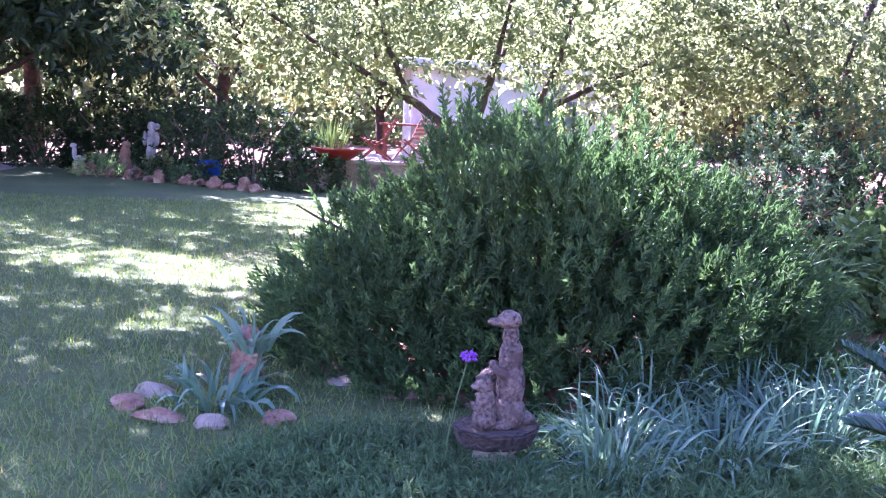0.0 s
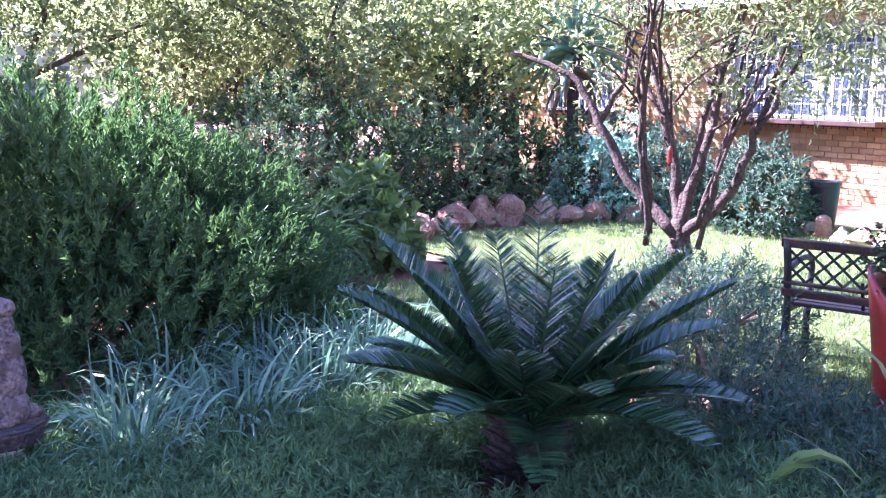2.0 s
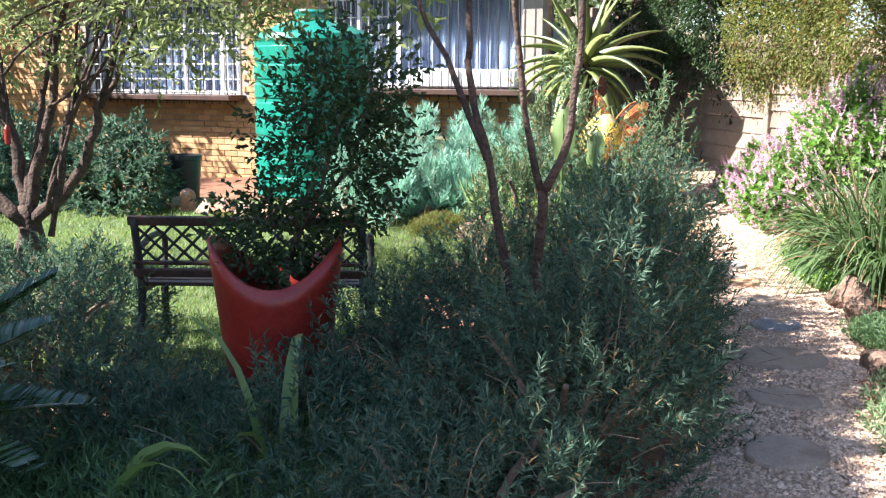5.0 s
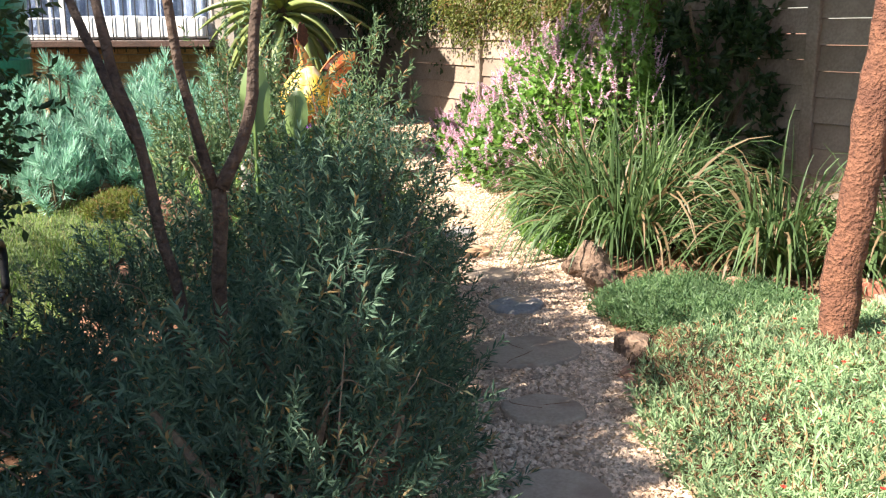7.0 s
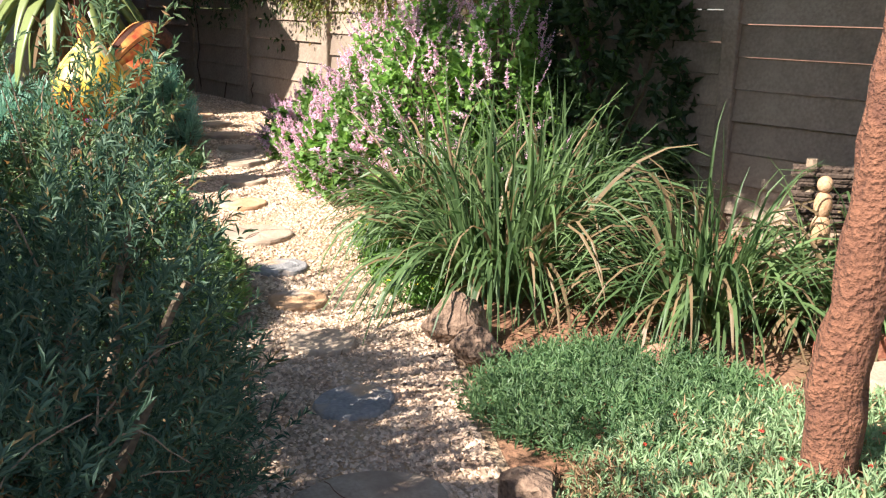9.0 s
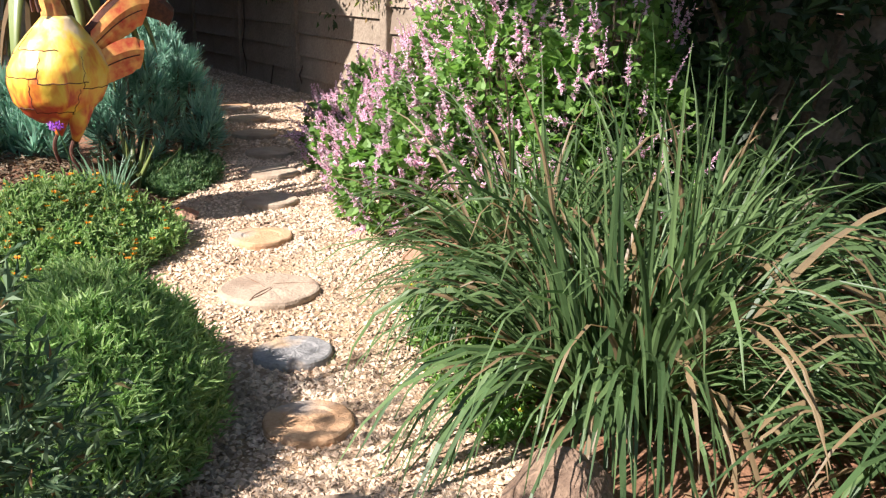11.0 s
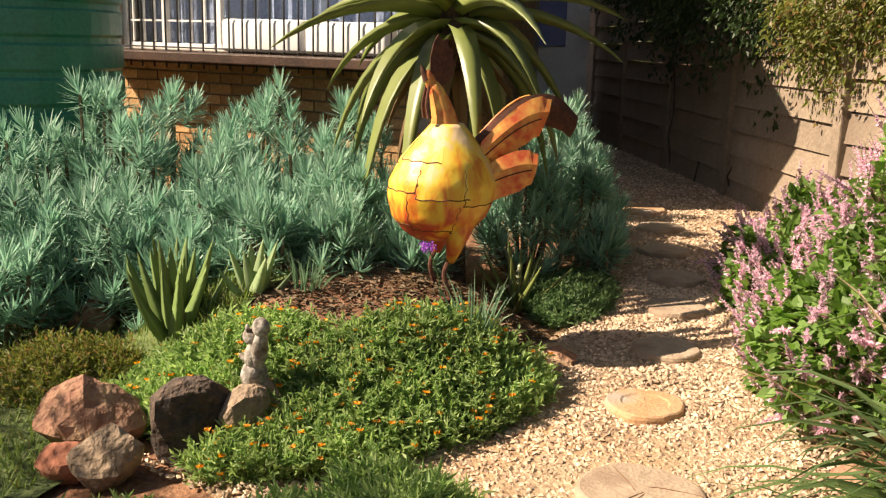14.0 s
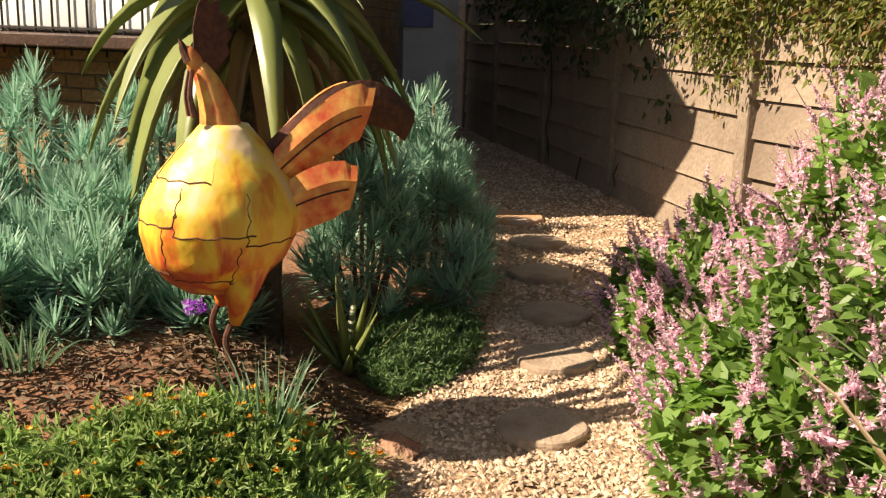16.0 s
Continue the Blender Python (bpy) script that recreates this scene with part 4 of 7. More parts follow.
# ---- chicken sculpture ----
def chicken(at, rz):
    z = rise(*at)
    m = bpy.data.materials.new("painted_sheet_metal")
    t, N, L, p = nodes_of(m)
    co = N.new("ShaderNodeTexCoord")
    mp = N.new("ShaderNodeMapping"); mp.inputs["Scale"].default_value = (1.0, 1.0, 0.45)
    L.new(co.outputs["Object"], mp.inputs[0])
    n1 = N.new("ShaderNodeTexNoise"); n1.inputs["Scale"].default_value = 13.0; n1.inputs["Detail"].default_value = 6; n1.inputs["Distortion"].default_value = 0.6
    L.new(mp.outputs[0], n1.inputs[0])
    sp = N.new("ShaderNodeSeparateXYZ"); L.new(co.outputs["Object"], sp.inputs[0])
    zz = N.new("ShaderNodeMath"); zz.operation = "MULTIPLY_ADD"; zz.inputs[1].default_value = 0.75; zz.inputs[2].default_value = -0.10
    L.new(sp.outputs["Z"], zz.inputs[0])
    ad = N.new("ShaderNodeMath"); ad.operation = "ADD"; L.new(n1.outputs[0], ad.inputs[0]); L.new(zz.outputs[0], ad.inputs[1])
    r = N.new("ShaderNodeValToRGB")
    e = r.color_ramp.elements
    e[0].position, e[0].color = 0.55, (0.52, 0.07, 0.025, 1)
    e[1].position, e[1].color = 1.0, (0.70, 0.52, 0.30, 1)
    for pos_, c in ((0.63, (0.66, 0.20, 0.03, 1)), (0.71, (0.72, 0.36, 0.045, 1)), (0.80, (0.76, 0.52, 0.06, 1)), (0.90, (0.74, 0.54, 0.13, 1))):
        k = e.new(pos_); k.color = c
    L.new(ad.outputs[0], r.inputs[0])
    L.new(r.outputs[0], p.inputs["Base Color"])
    p.inputs["Roughness"].default_value = 0.42
    n2 = N.new("ShaderNodeTexNoise"); n2.inputs["Scale"].default_value = 14; L.new(co.outputs["Object"], n2.inputs[0])
    bp = N.new("ShaderNodeBump"); bp.inputs["Strength"].default_value = 0.25; bp.inputs["Distance"].default_value = 0.02
    L.new(n2.outputs[0], bp.inputs["Height"]); L.new(bp.outputs[0], p.inputs["Normal"])
    rust = surface("rusted_edge", (0.05, 0.022, 0.015), (0.14, 0.05, 0.03), 0.85, 12, 60)
    feather = surface("painted_feather", (0.55, 0.05, 0.03), (0.80, 0.46, 0.12), 0.5, 11.0, 24.0, 0.25, c=(0.72, 0.17, 0.05))
    root = thing("chicken_sculpture", (*at, z), "sheet-metal chicken sculpture painted yellow, orange and red", "sculpture", rz=rz)
    # body: egg of welded sheets; x forward (breast), z up
    def skin(u, v, grow=1.0):
        # u: 0 tail .. 1 breast angle round z ; v: 0 bottom .. 1 neck
        prof_r = np.interp(v, [0, 0.07, 0.2, 0.38, 0.52, 0.68, 0.84, 1.0], [0.085, 0.145, 0.205, 0.236, 0.234, 0.200, 0.138, 0.070])
        h = 0.25 + 0.48 * v
        a = 2 * math.pi * u
        fx = 1.12 if math.cos(a) < 0 else 1.0
        return Vector((prof_r * math.cos(a) * fx * grow + 0.02 - 0.05 * (v - 0.4), prof_r * math.sin(a) * grow, h))
    bm = bmesh.new()
    U, Vn = 56, 34
    grid = [[bm.verts.new(skin(i / U, k / Vn)) for i in range(U)] for k in range(Vn + 1)]
    for k in range(Vn):
        for i in range(U):
            bm.faces.new((grid[k][i], grid[k][(i + 1) % U], grid[k + 1][(i + 1) % U], grid[k + 1][i]))
    bm.faces.new(grid[0][::-1]); bm.faces.new(grid[-1])
    part("body", bm, m, root, "yellow and orange painted sheet-metal body", smooth=True)
    # sheets lapped over the body, each slightly proud
    for k, (u0, u1, v0, v1) in enumerate([(0.80, 0.97, 0.42, 0.66), (0.97, 1.13, 0.45, 0.70), (1.13, 1.30, 0.40, 0.64), (0.78, 0.95, 0.14, 0.42), (0.95, 1.10, 0.16, 0.45), (1.10, 1.28, 0.12, 0.40),
                                          (0.62, 0.80, 0.36, 0.66), (1.28, 1.44, 0.34, 0.64), (0.82, 1.0, 0.66, 0.88), (1.0, 1.2, 0.70, 0.90), (0.60, 0.78, 0.10, 0.36), (1.27, 1.46, 0.10, 0.34)]):
        bm = bmesh.new()
        a, b = 7, 7
        g = []
        for i in range(a + 1):
            row = []
            for j in range(b + 1):
                u, v = u0 + (u1 - u0) * i / a, v0 + (v1 - v0) * j / b
                jag = 0.012 * noise.noise(Vector((u * 30, v * 30, k))) if i in (0, a) or j in (0, b) else 0
                row.append(bm.verts.new(skin(u + jag, v + jag, 1.004 + 0.003 * (k % 3) + 0.003 * noise.noise(Vector((u * 14, v * 14, k))))))
            g.append(row)
        for i in range(a):
            for j in range(b):
                bm.faces.new((g[i][j], g[i + 1][j], g[i + 1][j + 1], g[i][j + 1]))
        o = part("sheet", bm, m, root, smooth=True)
        # welded seam along the lower edge
        bm = bmesh.new()
        pts = [skin(u0 + (u1 - u0) * i / 10 + 0.004 * math.sin(i * 3), v0 + 0.006 * math.sin(i * 2 + k), 1.006) for i in range(11)]
        tube(pts, [0.0026] * 11, 5, bm)
        pts = [skin(u0 + 0.004 * math.sin(i * 2), v0 + (v1 - v0) * i / 8, 1.006) for i in range(9)]
        tube(pts, [0.0022] * 9, 5, bm)
        part("weld_seam", bm, rust, root)
    # neck, head, beak, comb, wattle (head thrown up)
    bm = tube(bend([(-0.005, 0, 0.70), (0.01, 0, 0.77), (0.035, 0, 0.84), (0.06, 0, 0.89)], 4), list(np.linspace(0.070, 0.024, 13)), 16)
    part("neck", bm, feather, root, smooth=True)
    bm = bmesh.new()
    bmesh.ops.create_uvsphere(bm, u_segments=16, v_segments=10, radius=1, matrix=Matrix.LocRotScale((0.072, 0, 0.895), Euler((0, radians(-62), 0)), (0.055, 0.022, 0.026)))
    part("head", bm, feather, root, smooth=True)
    part("beak", tube([(0.088, 0, 0.905), (0.108, 0, 0.94), (0.118, 0, 0.965)], [0.020, 0.012, 0.002], 8), rust, root)
    bm = bmesh.new()
    comb = [(0.05, 1.19), (0.0, 1.21), (-0.04, 1.25), (-0.03, 1.275), (-0.05, 1.30), (-0.03, 1.32), (-0.04, 1.35), (-0.012, 1.36), (-0.01, 1.395), (0.018, 1.385), (0.035, 1.41), (0.055, 1.38), (0.07, 1.32), (0.07, 1.26)]
    f1 = [bm.verts.new((x + 0.005, 0.004, q - 0.325)) for x, q in comb]; f2 = [bm.verts.new((x + 0.005, -0.004, q - 0.325)) for x, q in comb]
    bm.faces.new(f1); bm.faces.new(f2[::-1])
    for i in range(len(comb)):
        j = (i + 1) % len(comb)
        bm.faces.new((f1[i], f2[i], f2[j], f1[j]))
    part("comb", bm, rust, root, "rusty red saw-edged comb")
    for s in (-1, 1):
        part("wattle", tube(bend([(0.085, s * 0.022, 0.88), (0.095, s * 0.032, 0.81), (0.085, s * 0.04, 0.75)], 4), list(np.linspace(0.006, 0.011, 9)), 6), rust, root)
    # tail: overlapping long plates that sweep up and back, the rearmost curling over
    for k, (z0, up_, out_, wd, yo, mt) in enumerate([(0.62, 0.22, 0.44, 0.060, 0.00, rust), (0.57, 0.19, 0.33, 0.105, 0.045, feather), (0.57, 0.19, 0.33, 0.105, -0.045, feather), (0.47, 0.08, 0.27, 0.085, 0.075, feather), (0.47, 0.08, 0.27, 0.085, -0.075, feather)]):
        bm = bmesh.new()
        rows_ = []
        sg = 1 if yo >= 0 else -1
        for i in range(13):
            t_ = i / 12
            bendy = 1.0 if k else 1.25
            cx = -0.13 - out_ * t_ * (1.15 if k == 0 else 1.0)
            cz = z0 + up_ * math.sin(min(t_ * 1.45 * bendy, 2.2)) - (0.12 if k == 0 else 0.0) * t_ ** 3
            w_ = wd * (0.75 + 0.35 * math.sin(math.pi * min(0.1 + t_ * 0.8, 1.0))) * (1.0 if t_ < 0.9 else 0.86)
            tilt_ = Vector((-up_ * 0.6, 0, out_)).normalized()
            c_ = Vector((cx, yo * (1 + 0.5 * t_), cz))
            rows_.append([bm.verts.new(c_ + tilt_ * w_ + Vector((0, sg * 0.012, 0))), bm.verts.new(c_ + tilt_ * w_ * 0.35 + Vector((0, sg * 0.03, 0))), bm.verts.new(c_ - tilt_ * w_ * 0.35 + Vector((0, sg * 0.022, 0))), bm.verts.new(c_ - tilt_ * w_)])
        for u, v in zip(rows_, rows_[1:]):
            for q in range(3):
                bm.faces.new((u[q], v[q], v[q + 1], u[q + 1]))
        o = part("tail_feather", bm, mt, root, smooth=False)
        so_ = o.modifiers.new("thick", "SOLIDIFY"); so_.thickness = 0.007
        if k:
            bm = bmesh.new()
            tube([Vector((-0.13 - out_ * (j / 12), yo * (1 + 0.5 * j / 12) + sg * 0.034, z0 + up_ * math.sin(j / 12 * 1.45))) for j, r_ in enumerate(range(12))], [0.003] * 12, 5, bm)
            part("feather_rib", bm, rust, root)
    # thighs, legs and toes
    for s in (-1, 1):
        part("thigh", tube(bend([(-0.05, s * 0.10, 0.35), (-0.03, s * 0.115, 0.26), (-0.01, s * 0.11, 0.165)], 4), list(np.linspace(0.085, 0.018, 9)), 12), m, root, smooth=True)
        part("shank", tube(bend([(-0.01, s * 0.11, 0.19), (0.02, s * 0.112, 0.11), (-0.02, s * 0.125, 0.0), (-0.02, s * 0.125, -0.03)], 4), [0.011] * 13, 8), rust, root)
        bm = bmesh.new()
        for a in (-35, 0, 35, 180):
            tube([(-0.02, s * 0.125, 0.012), (-0.02 + 0.09 * math.cos(radians(a)), s * 0.125 + 0.09 * math.sin(radians(a)), 0.008)], [0.010, 0.004], 6, bm)
        part("toes", bm, rust, root)
    return root


chicken((-1.53, 8.02), -138).scale = (0.94, 0.94, 1.04)

# ---- aloes ----
def aloe_leaves(n, length, width, z, droop_lo, droop_hi, lean_lo, lean_hi, segs=9, fold=0.55, thick=0.35, r0=0.05, twist=0.0):
    """Fleshy leaves in a spiral rosette: a channelled upper face and a rounded keel below."""
    sets = []
    for i in range(n):
        a = i * 2.39996 + twist
        k = i / max(n - 1, 1)
        lean = lean_lo + (lean_hi - lean_lo) * k
        L_ = length * (1.0 - 0.25 * (1 - k) * 0.8) * RNG.uniform(0.88, 1.08)
        d = np.array([math.cos(a) * math.sin(lean), math.sin(a) * math.sin(lean), math.cos(lean)])
        droop = droop_lo + (droop_hi - droop_lo) * k * RNG.uniform(0.7, 1.2)
        pos = np.array([math.cos(a) * r0, math.sin(a) * r0, z - 0.10 * k])
        side = np.array([-math.sin(a), math.cos(a), 0]) + RNG.normal(0, 0.08, 3)
        V = []
        for s in range(segs + 1):
            t_ = s / segs
            wd = width * (0.8 + 0.35 * t_ if t_ < 0.25 else 0.89 * ((1 - t_) / 0.75) ** 0.75 + 0.02)
            up = unit(np.cross(d, side))
            if up[2] < 0 and lean < 1.2:
                up = -up
            V += [pos - side * wd * 0.5 + up * wd * fold * 0.4, pos, pos + side * wd * 0.5 + up * wd * fold * 0.4, pos - up * wd * thick]
            pos = pos + d * L_ / segs
            d = unit(d + np.array([0, 0, -1.0]) * droop / segs)
        F = []
        for s in range(segs):
            b = s * 4
            for q in range(4):
                F.append((b + q, b + (q + 1) % 4, b + 4 + (q + 1) % 4, b + 4 + q))
        sets.append((np.array(V), F))
    return sets


def aloe(name, at, label, sets, material, trunk=None, dry=None, category="aloe", z=None, group=""):
    root = thing(name, (*at, rise(*at) if z is None else z), label, category, group)
    for V, F in sets:
        mesh_thing("leaf", V, F, material, parent=root, smooth=True)
    if dry:
        for V, F in dry:
            mesh_thing("dry_leaf", V, F, L_ALOE_DRY, parent=root)
    if trunk:
        part("trunk", tube(bend([(0.02, 0, -0.05), (0, 0.02, trunk * 0.5), (0, 0, trunk)], 6), [0.085] * 13, 12, rough=0.4), BARK, root)
    return root


aloe("tree_aloe", (-1.88, 8.86), "tall tree aloe with arching green leaves on a skirted trunk",
     aloe_leaves(10, 0.75, 0.15, 1.66, 0.2, 0.5, 0.25, 0.75) + aloe_leaves(15, 1.02, 0.135, 1.56, 0.7, 1.2, 0.95, 1.4, twist=0.4) + aloe_leaves(18, 1.0, 0.122, 1.45, 1.6, 2.8, 1.45, 2.0, twist=1.1),
     L_ALOE, trunk=1.57, dry=aloe_leaves(16, 0.65, 0.09, 1.27, 1.5, 2.6, 1.9, 2.4, fold=0.9, thick=0.1, twist=0.2))
aloe("aloe", (-2.53, 7.44), "upright green aloe with toothed edges in bare soil", aloe_leaves(19, 0.46, 0.085, 0.03, -0.5, -1.3, 0.12, 0.9, fold=0.8, r0=0.03), L_ALOE_GREEN)
aloe("agave", (-2.27, 7.66), "small pale grey-green agave", aloe_leaves(9, 0.28, 0.08, 0.02, -0.1, -0.2, 0.15, 0.75, fold=0.5, r0=0.02), L_SUCC)
aloe("aloe", (-1.45, 8.78), "small spreading grey-green aloe behind the sculpture", aloe_leaves(14, 0.38, 0.05, 0.05, -0.25, -0.1, 0.25, 1.25, fold=0.6, r0=0.02), L_ALOE)
aloe("far_aloe", (-10.1, 7.6), "large tree aloe with pale leaves over the rock bed", aloe_leaves(14, 0.9, 0.14, 2.35, 0.2, 0.6, 0.3, 0.95) + aloe_leaves(18, 1.2, 0.15, 2.2, 0.7, 1.7, 1.0, 1.8, twist=0.8), L_STRAP_BLUE, trunk=2.3,
     dry=aloe_leaves(9, 0.8, 0.12, 1.9, 1.6, 2.4, 1.9, 2.3, twist=0.5))

# ---- blue finger-leaved bushes ----
def blue_bush(at, r, n, h, label, group="blue finger-leaved bushes", per=62, leaf=0.122):
    x, y = at
    root = thing("blue_succulent_bush", (x, y, rise(x, y)), label, "succulent bush", group)
    n = int(n * 1.7)
    a = np.arange(n) * 2.39996 + x; rr = r * np.sqrt((np.arange(n) + 0.5) / n) * RNG.uniform(0.85, 1.1, n)
    hh = h * (1 - 0.78 * (rr / r) ** 3) * RNG.uniform(0.6, 1.1, n)
    tip = np.stack([rr * np.cos(a), rr * np.sin(a), hh], 1)
    out = unit(np.stack([np.cos(a) * rr / r * 0.7, np.sin(a) * rr / r * 0.7, np.ones(n)], 1) + RNG.normal(0, 0.15, (n, 3)))
    k = np.tile(np.linspace(0, 1, per), n)
    at_ = np.repeat(tip, per, 0) - np.repeat(out, per, 0) * ((1 - k) * 0.12)[:, None]
    od = np.repeat(out, per, 0)
    rad = unit(np.cross(od, RNG.normal(0, 1, od.shape)))
    d = unit(od * (-0.05 + 1.25 * k)[:, None] + rad * (1.1 - 0.7 * k)[:, None])
    m_ = len(at_)
    v, f = blades(at_, d, leaf * RNG.uniform(0.75, 1.15, m_), np.full(m_, 0.012), RNG.uniform(-0.5, -0.15, m_), 2, 0.0, 0.3)
    v[:, 2] = np.maximum(v[:, 2], 0.005)
    mesh_thing("foliage", v, f, L_BLUE, parent=root)
    bm = bmesh.new()
    for i in range(0, n, 2):
        tube(bend([(tip[i][0] * 0.3, tip[i][1] * 0.3, -0.02), (tip[i][0] * 0.8, tip[i][1] * 0.8, hh[i] * 0.5), tuple(tip[i] - out[i] * 0.05)], 3), [0.010] * 7, 5, bm)
    part("stem", bm, TWIG, root)
    return root


BL = "blue-green finger-leaved succulent bush in full sun"
for (x, y, r, n, h) in [(-2.75, 9.05, 0.34, 26, 0.55), (-3.25, 8.75, 0.36, 26, 0.58), (-3.75, 8.4, 0.38, 28, 0.60), (-4.2, 8.1, 0.36, 26, 0.62), (-3.05, 9.4, 0.36, 28, 0.78), (-3.55, 9.15, 0.38, 30, 0.80), (-4.1, 8.85, 0.40, 30, 0.82),
                        (-4.35, 9.5, 0.38, 26, 0.92), (-3.7, 9.75, 0.38, 26, 0.95), (-3.05, 9.9, 0.34, 22, 0.85), (-2.5, 9.55, 0.30, 20, 0.62), (-4.65, 8.15, 0.34, 22, 0.7), (-2.45, 9.2, 0.28, 18, 0.42), (-3.0, 8.75, 0.26, 18, 0.38), (-3.5, 8.35, 0.28, 18, 0.40), (-4.0, 7.75, 0.30, 18, 0.45), (-4.7, 8.7, 0.34, 22, 0.85), (-4.45, 9.05, 0.25, 12, 1.15)]:
    blue_bush((0.2 + (x - 0.2) * 0.87, 4.36 + (y - 4.36) * 0.87), r, n, h + 0.04, BL)
for (x, y, r, n, h) in [(-1.62, 9.35, 0.30, 26, 0.66), (-1.45, 9.8, 0.30, 28, 0.72), (-1.72, 10.2, 0.28, 24, 0.8), (-1.18, 9.38, 0.12, 9, 0.42), (-1.92, 8.45, 0.2, 14, 0.3), (-2.12, 8.12, 0.2, 12, 0.3), (-2.42, 7.95, 0.22, 14, 0.32), (-2.75, 7.8, 0.22, 14, 0.34), (-1.78, 8.3, 0.14, 8, 0.22), (-1.75, 10.7, 0.22, 16, 0.75)]:
    blue_bush((x, y), r, n, h, "blue-green finger-leaved succulent bush shaded by the aloe")

# ---- low ground covers ----
def sprigs(name, xy, height, per, leaf, width, material, label, category, lean=0.5, z_extra=None, spread=1.0, flowers=None):
    """Many short leafy stems standing at the given points; one object of stuff."""
    n = len(xy)
    base = np.array([(x, y, rise(x, y)) for x, y in xy])
    if z_extra is not None:
        base[:, 2] += z_extra
    ax = unit(np.stack([RNG.normal(0, lean, n), RNG.normal(0, lean, n), np.ones(n)], 1))
    hh = height * RNG.uniform(0.6, 1.2, n)
    k = np.tile(np.linspace(0.1, 1, per), n)
    at_ = np.repeat(base, per, 0) + np.repeat(ax, per, 0) * (k * np.repeat(hh, per))[:, None]
    d = unit(np.repeat(ax, per, 0) * (0.4 + 0.8 * k)[:, None] + unit(RNG.normal(0, 1, (n * per, 3))) * spread)
    m_ = n * per
    v, f = leaves(at_, d, leaf * RNG.uniform(0.7, 1.25, m_), width * RNG.uniform(0.8, 1.2, m_))
    root = mesh_thing(name, v, f, material, label, category, kind="stuff")
    if flowers:
        fm, count, size, fname, flabel = flowers
        pick = RNG.choice(n, count, replace=False)
        c = base[pick] + ax[pick] * (hh[pick] + 0.012)[:, None]
        pet = 6
        ang = np.tile(np.arange(pet) * 2 * math.pi / pet, count)
        dd = np.stack([np.cos(ang), np.sin(ang), np.full(len(ang), 0.45)], 1)
        v, f = leaves(np.repeat(c, pet, 0), dd, np.full(len(ang), size), np.full(len(ang), size * 0.75), 0.0)
        mesh_thing(fname, v, f, fm, flabel, "flowers", kind="stuff")
    return root


def in_patch(n, cx, cy, rx, ry, rot=0.0, power=0.5):
    a = RNG.uniform(0, 6.283, n); r = RNG.random(n) ** power
    x, y = rx * r * np.cos(a), ry * r * np.sin(a)
    c, s = math.cos(rot), math.sin(rot)
    uneven = np.array([1 + 0.55 * noise.noise(Vector((q[0] * 5.5, q[1] * 5.5, cx))) for q in zip(x, y)])
    return np.stack([cx + x * c - y * s, cy + x * s + y * c], 1), np.maximum((1 - r ** 2) * uneven, 0.0)


p, h = in_patch(2700, -1.42, 7.30, 0.74, 0.29, 0.95)
sprigs("flowering_ground_cover", p, 0.10, 12, 0.036, 0.012, L_GROUND, "bright green ground cover dotted with orange flowers", "ground cover", 0.45, h ** 0.7 * 0.08, 1.0, (F_ORANGE, 190, 0.017, "orange_flowers", "small orange daisy flowers on the ground cover"))
p, h = in_patch(1500, -2.05, 7.14, 0.5, 0.26, 0.3)
sprigs("flowering_ground_cover", p, 0.09, 12, 0.034, 0.012, L_GROUND, "bright green mat of ground cover with orange and yellow flowers", "ground cover", 0.45, h ** 0.7 * 0.06, 1.0, (F_ORANGE, 90, 0.016, "orange_flowers", "small orange daisy flowers on the ground cover"))
p, h = in_patch(700, -2.85, 7.1, 0.32, 0.28)
sprigs("yellow_ground_cover", p, 0.10, 12, 0.03, 0.008, L_VINE, "yellowing ground cover beside the lawn edge", "ground cover", 0.5, h * 0.12)
p, h = in_patch(1500, -1.22, 9.0, 0.22, 0.42, 0.1)
sprigs("ground_cover", p, 0.07, 10, 0.03, 0.009, L_FEATHER, "soft green ground cover at the path's edge", "ground cover", 0.5, h * 0.05)
p, h = in_patch(4600, -0.80, 5.98, 0.42, 0.66, 0.15)
sprigs("ground_cover_mound", p, 0.10, 13, 0.046, 0.0095, L_GROUND, "dense green mound of fine-leaved ground cover", "ground cover", 0.5, h ** 0.6 * 0.36)
p, h = in_patch(1500, -1.3, 5.95, 0.45, 0.3, 0.0)
sprigs("ground_cover_mound", p, 0.09, 12, 0.04, 0.008, L_GROUND, "green mound of ground cover edging the gravel", "ground cover", 0.5, h ** 0.6 * 0.25)
# grey succulent carpet on the other side of the path
p, h = in_patch(9500, 2.0, 3.0, 1.38, 1.75, 0.25)
sprigs("succulent_carpet", p, 0.085, 9, 0.04, 0.009, L_SUCC, "pale grey-green succulent carpet with dry patches", "ground cover", 0.6, h ** 0.5 * 0.09, 0.9, (F_RED, 90, 0.012, "red_flowers", "tiny red flowers in the succulent carpet"))
p, h = in_patch(1700, 1.18, 4.8, 0.58, 0.55, 0.2)
sprigs("ground_cover", p, 0.09, 12, 0.036, 0.008, L_FEATHER, "soft green fine-leaved ground cover behind the path stones", "ground cover", 0.7, h ** 0.5 * 0.04)
p, h = in_patch(520, 0.42, 6.75, 0.20, 0.85, 0.12)
sprigs("ground_cover", p, 0.07, 9, 0.035, 0.016, L_HEART, "low leafy weeds along the gravel edge", "ground cover", 0.6, h * 0.05, 1.0, (F_YELLOW, 22, 0.013, "yellow_flowers", "small yellow flowers by the path"))
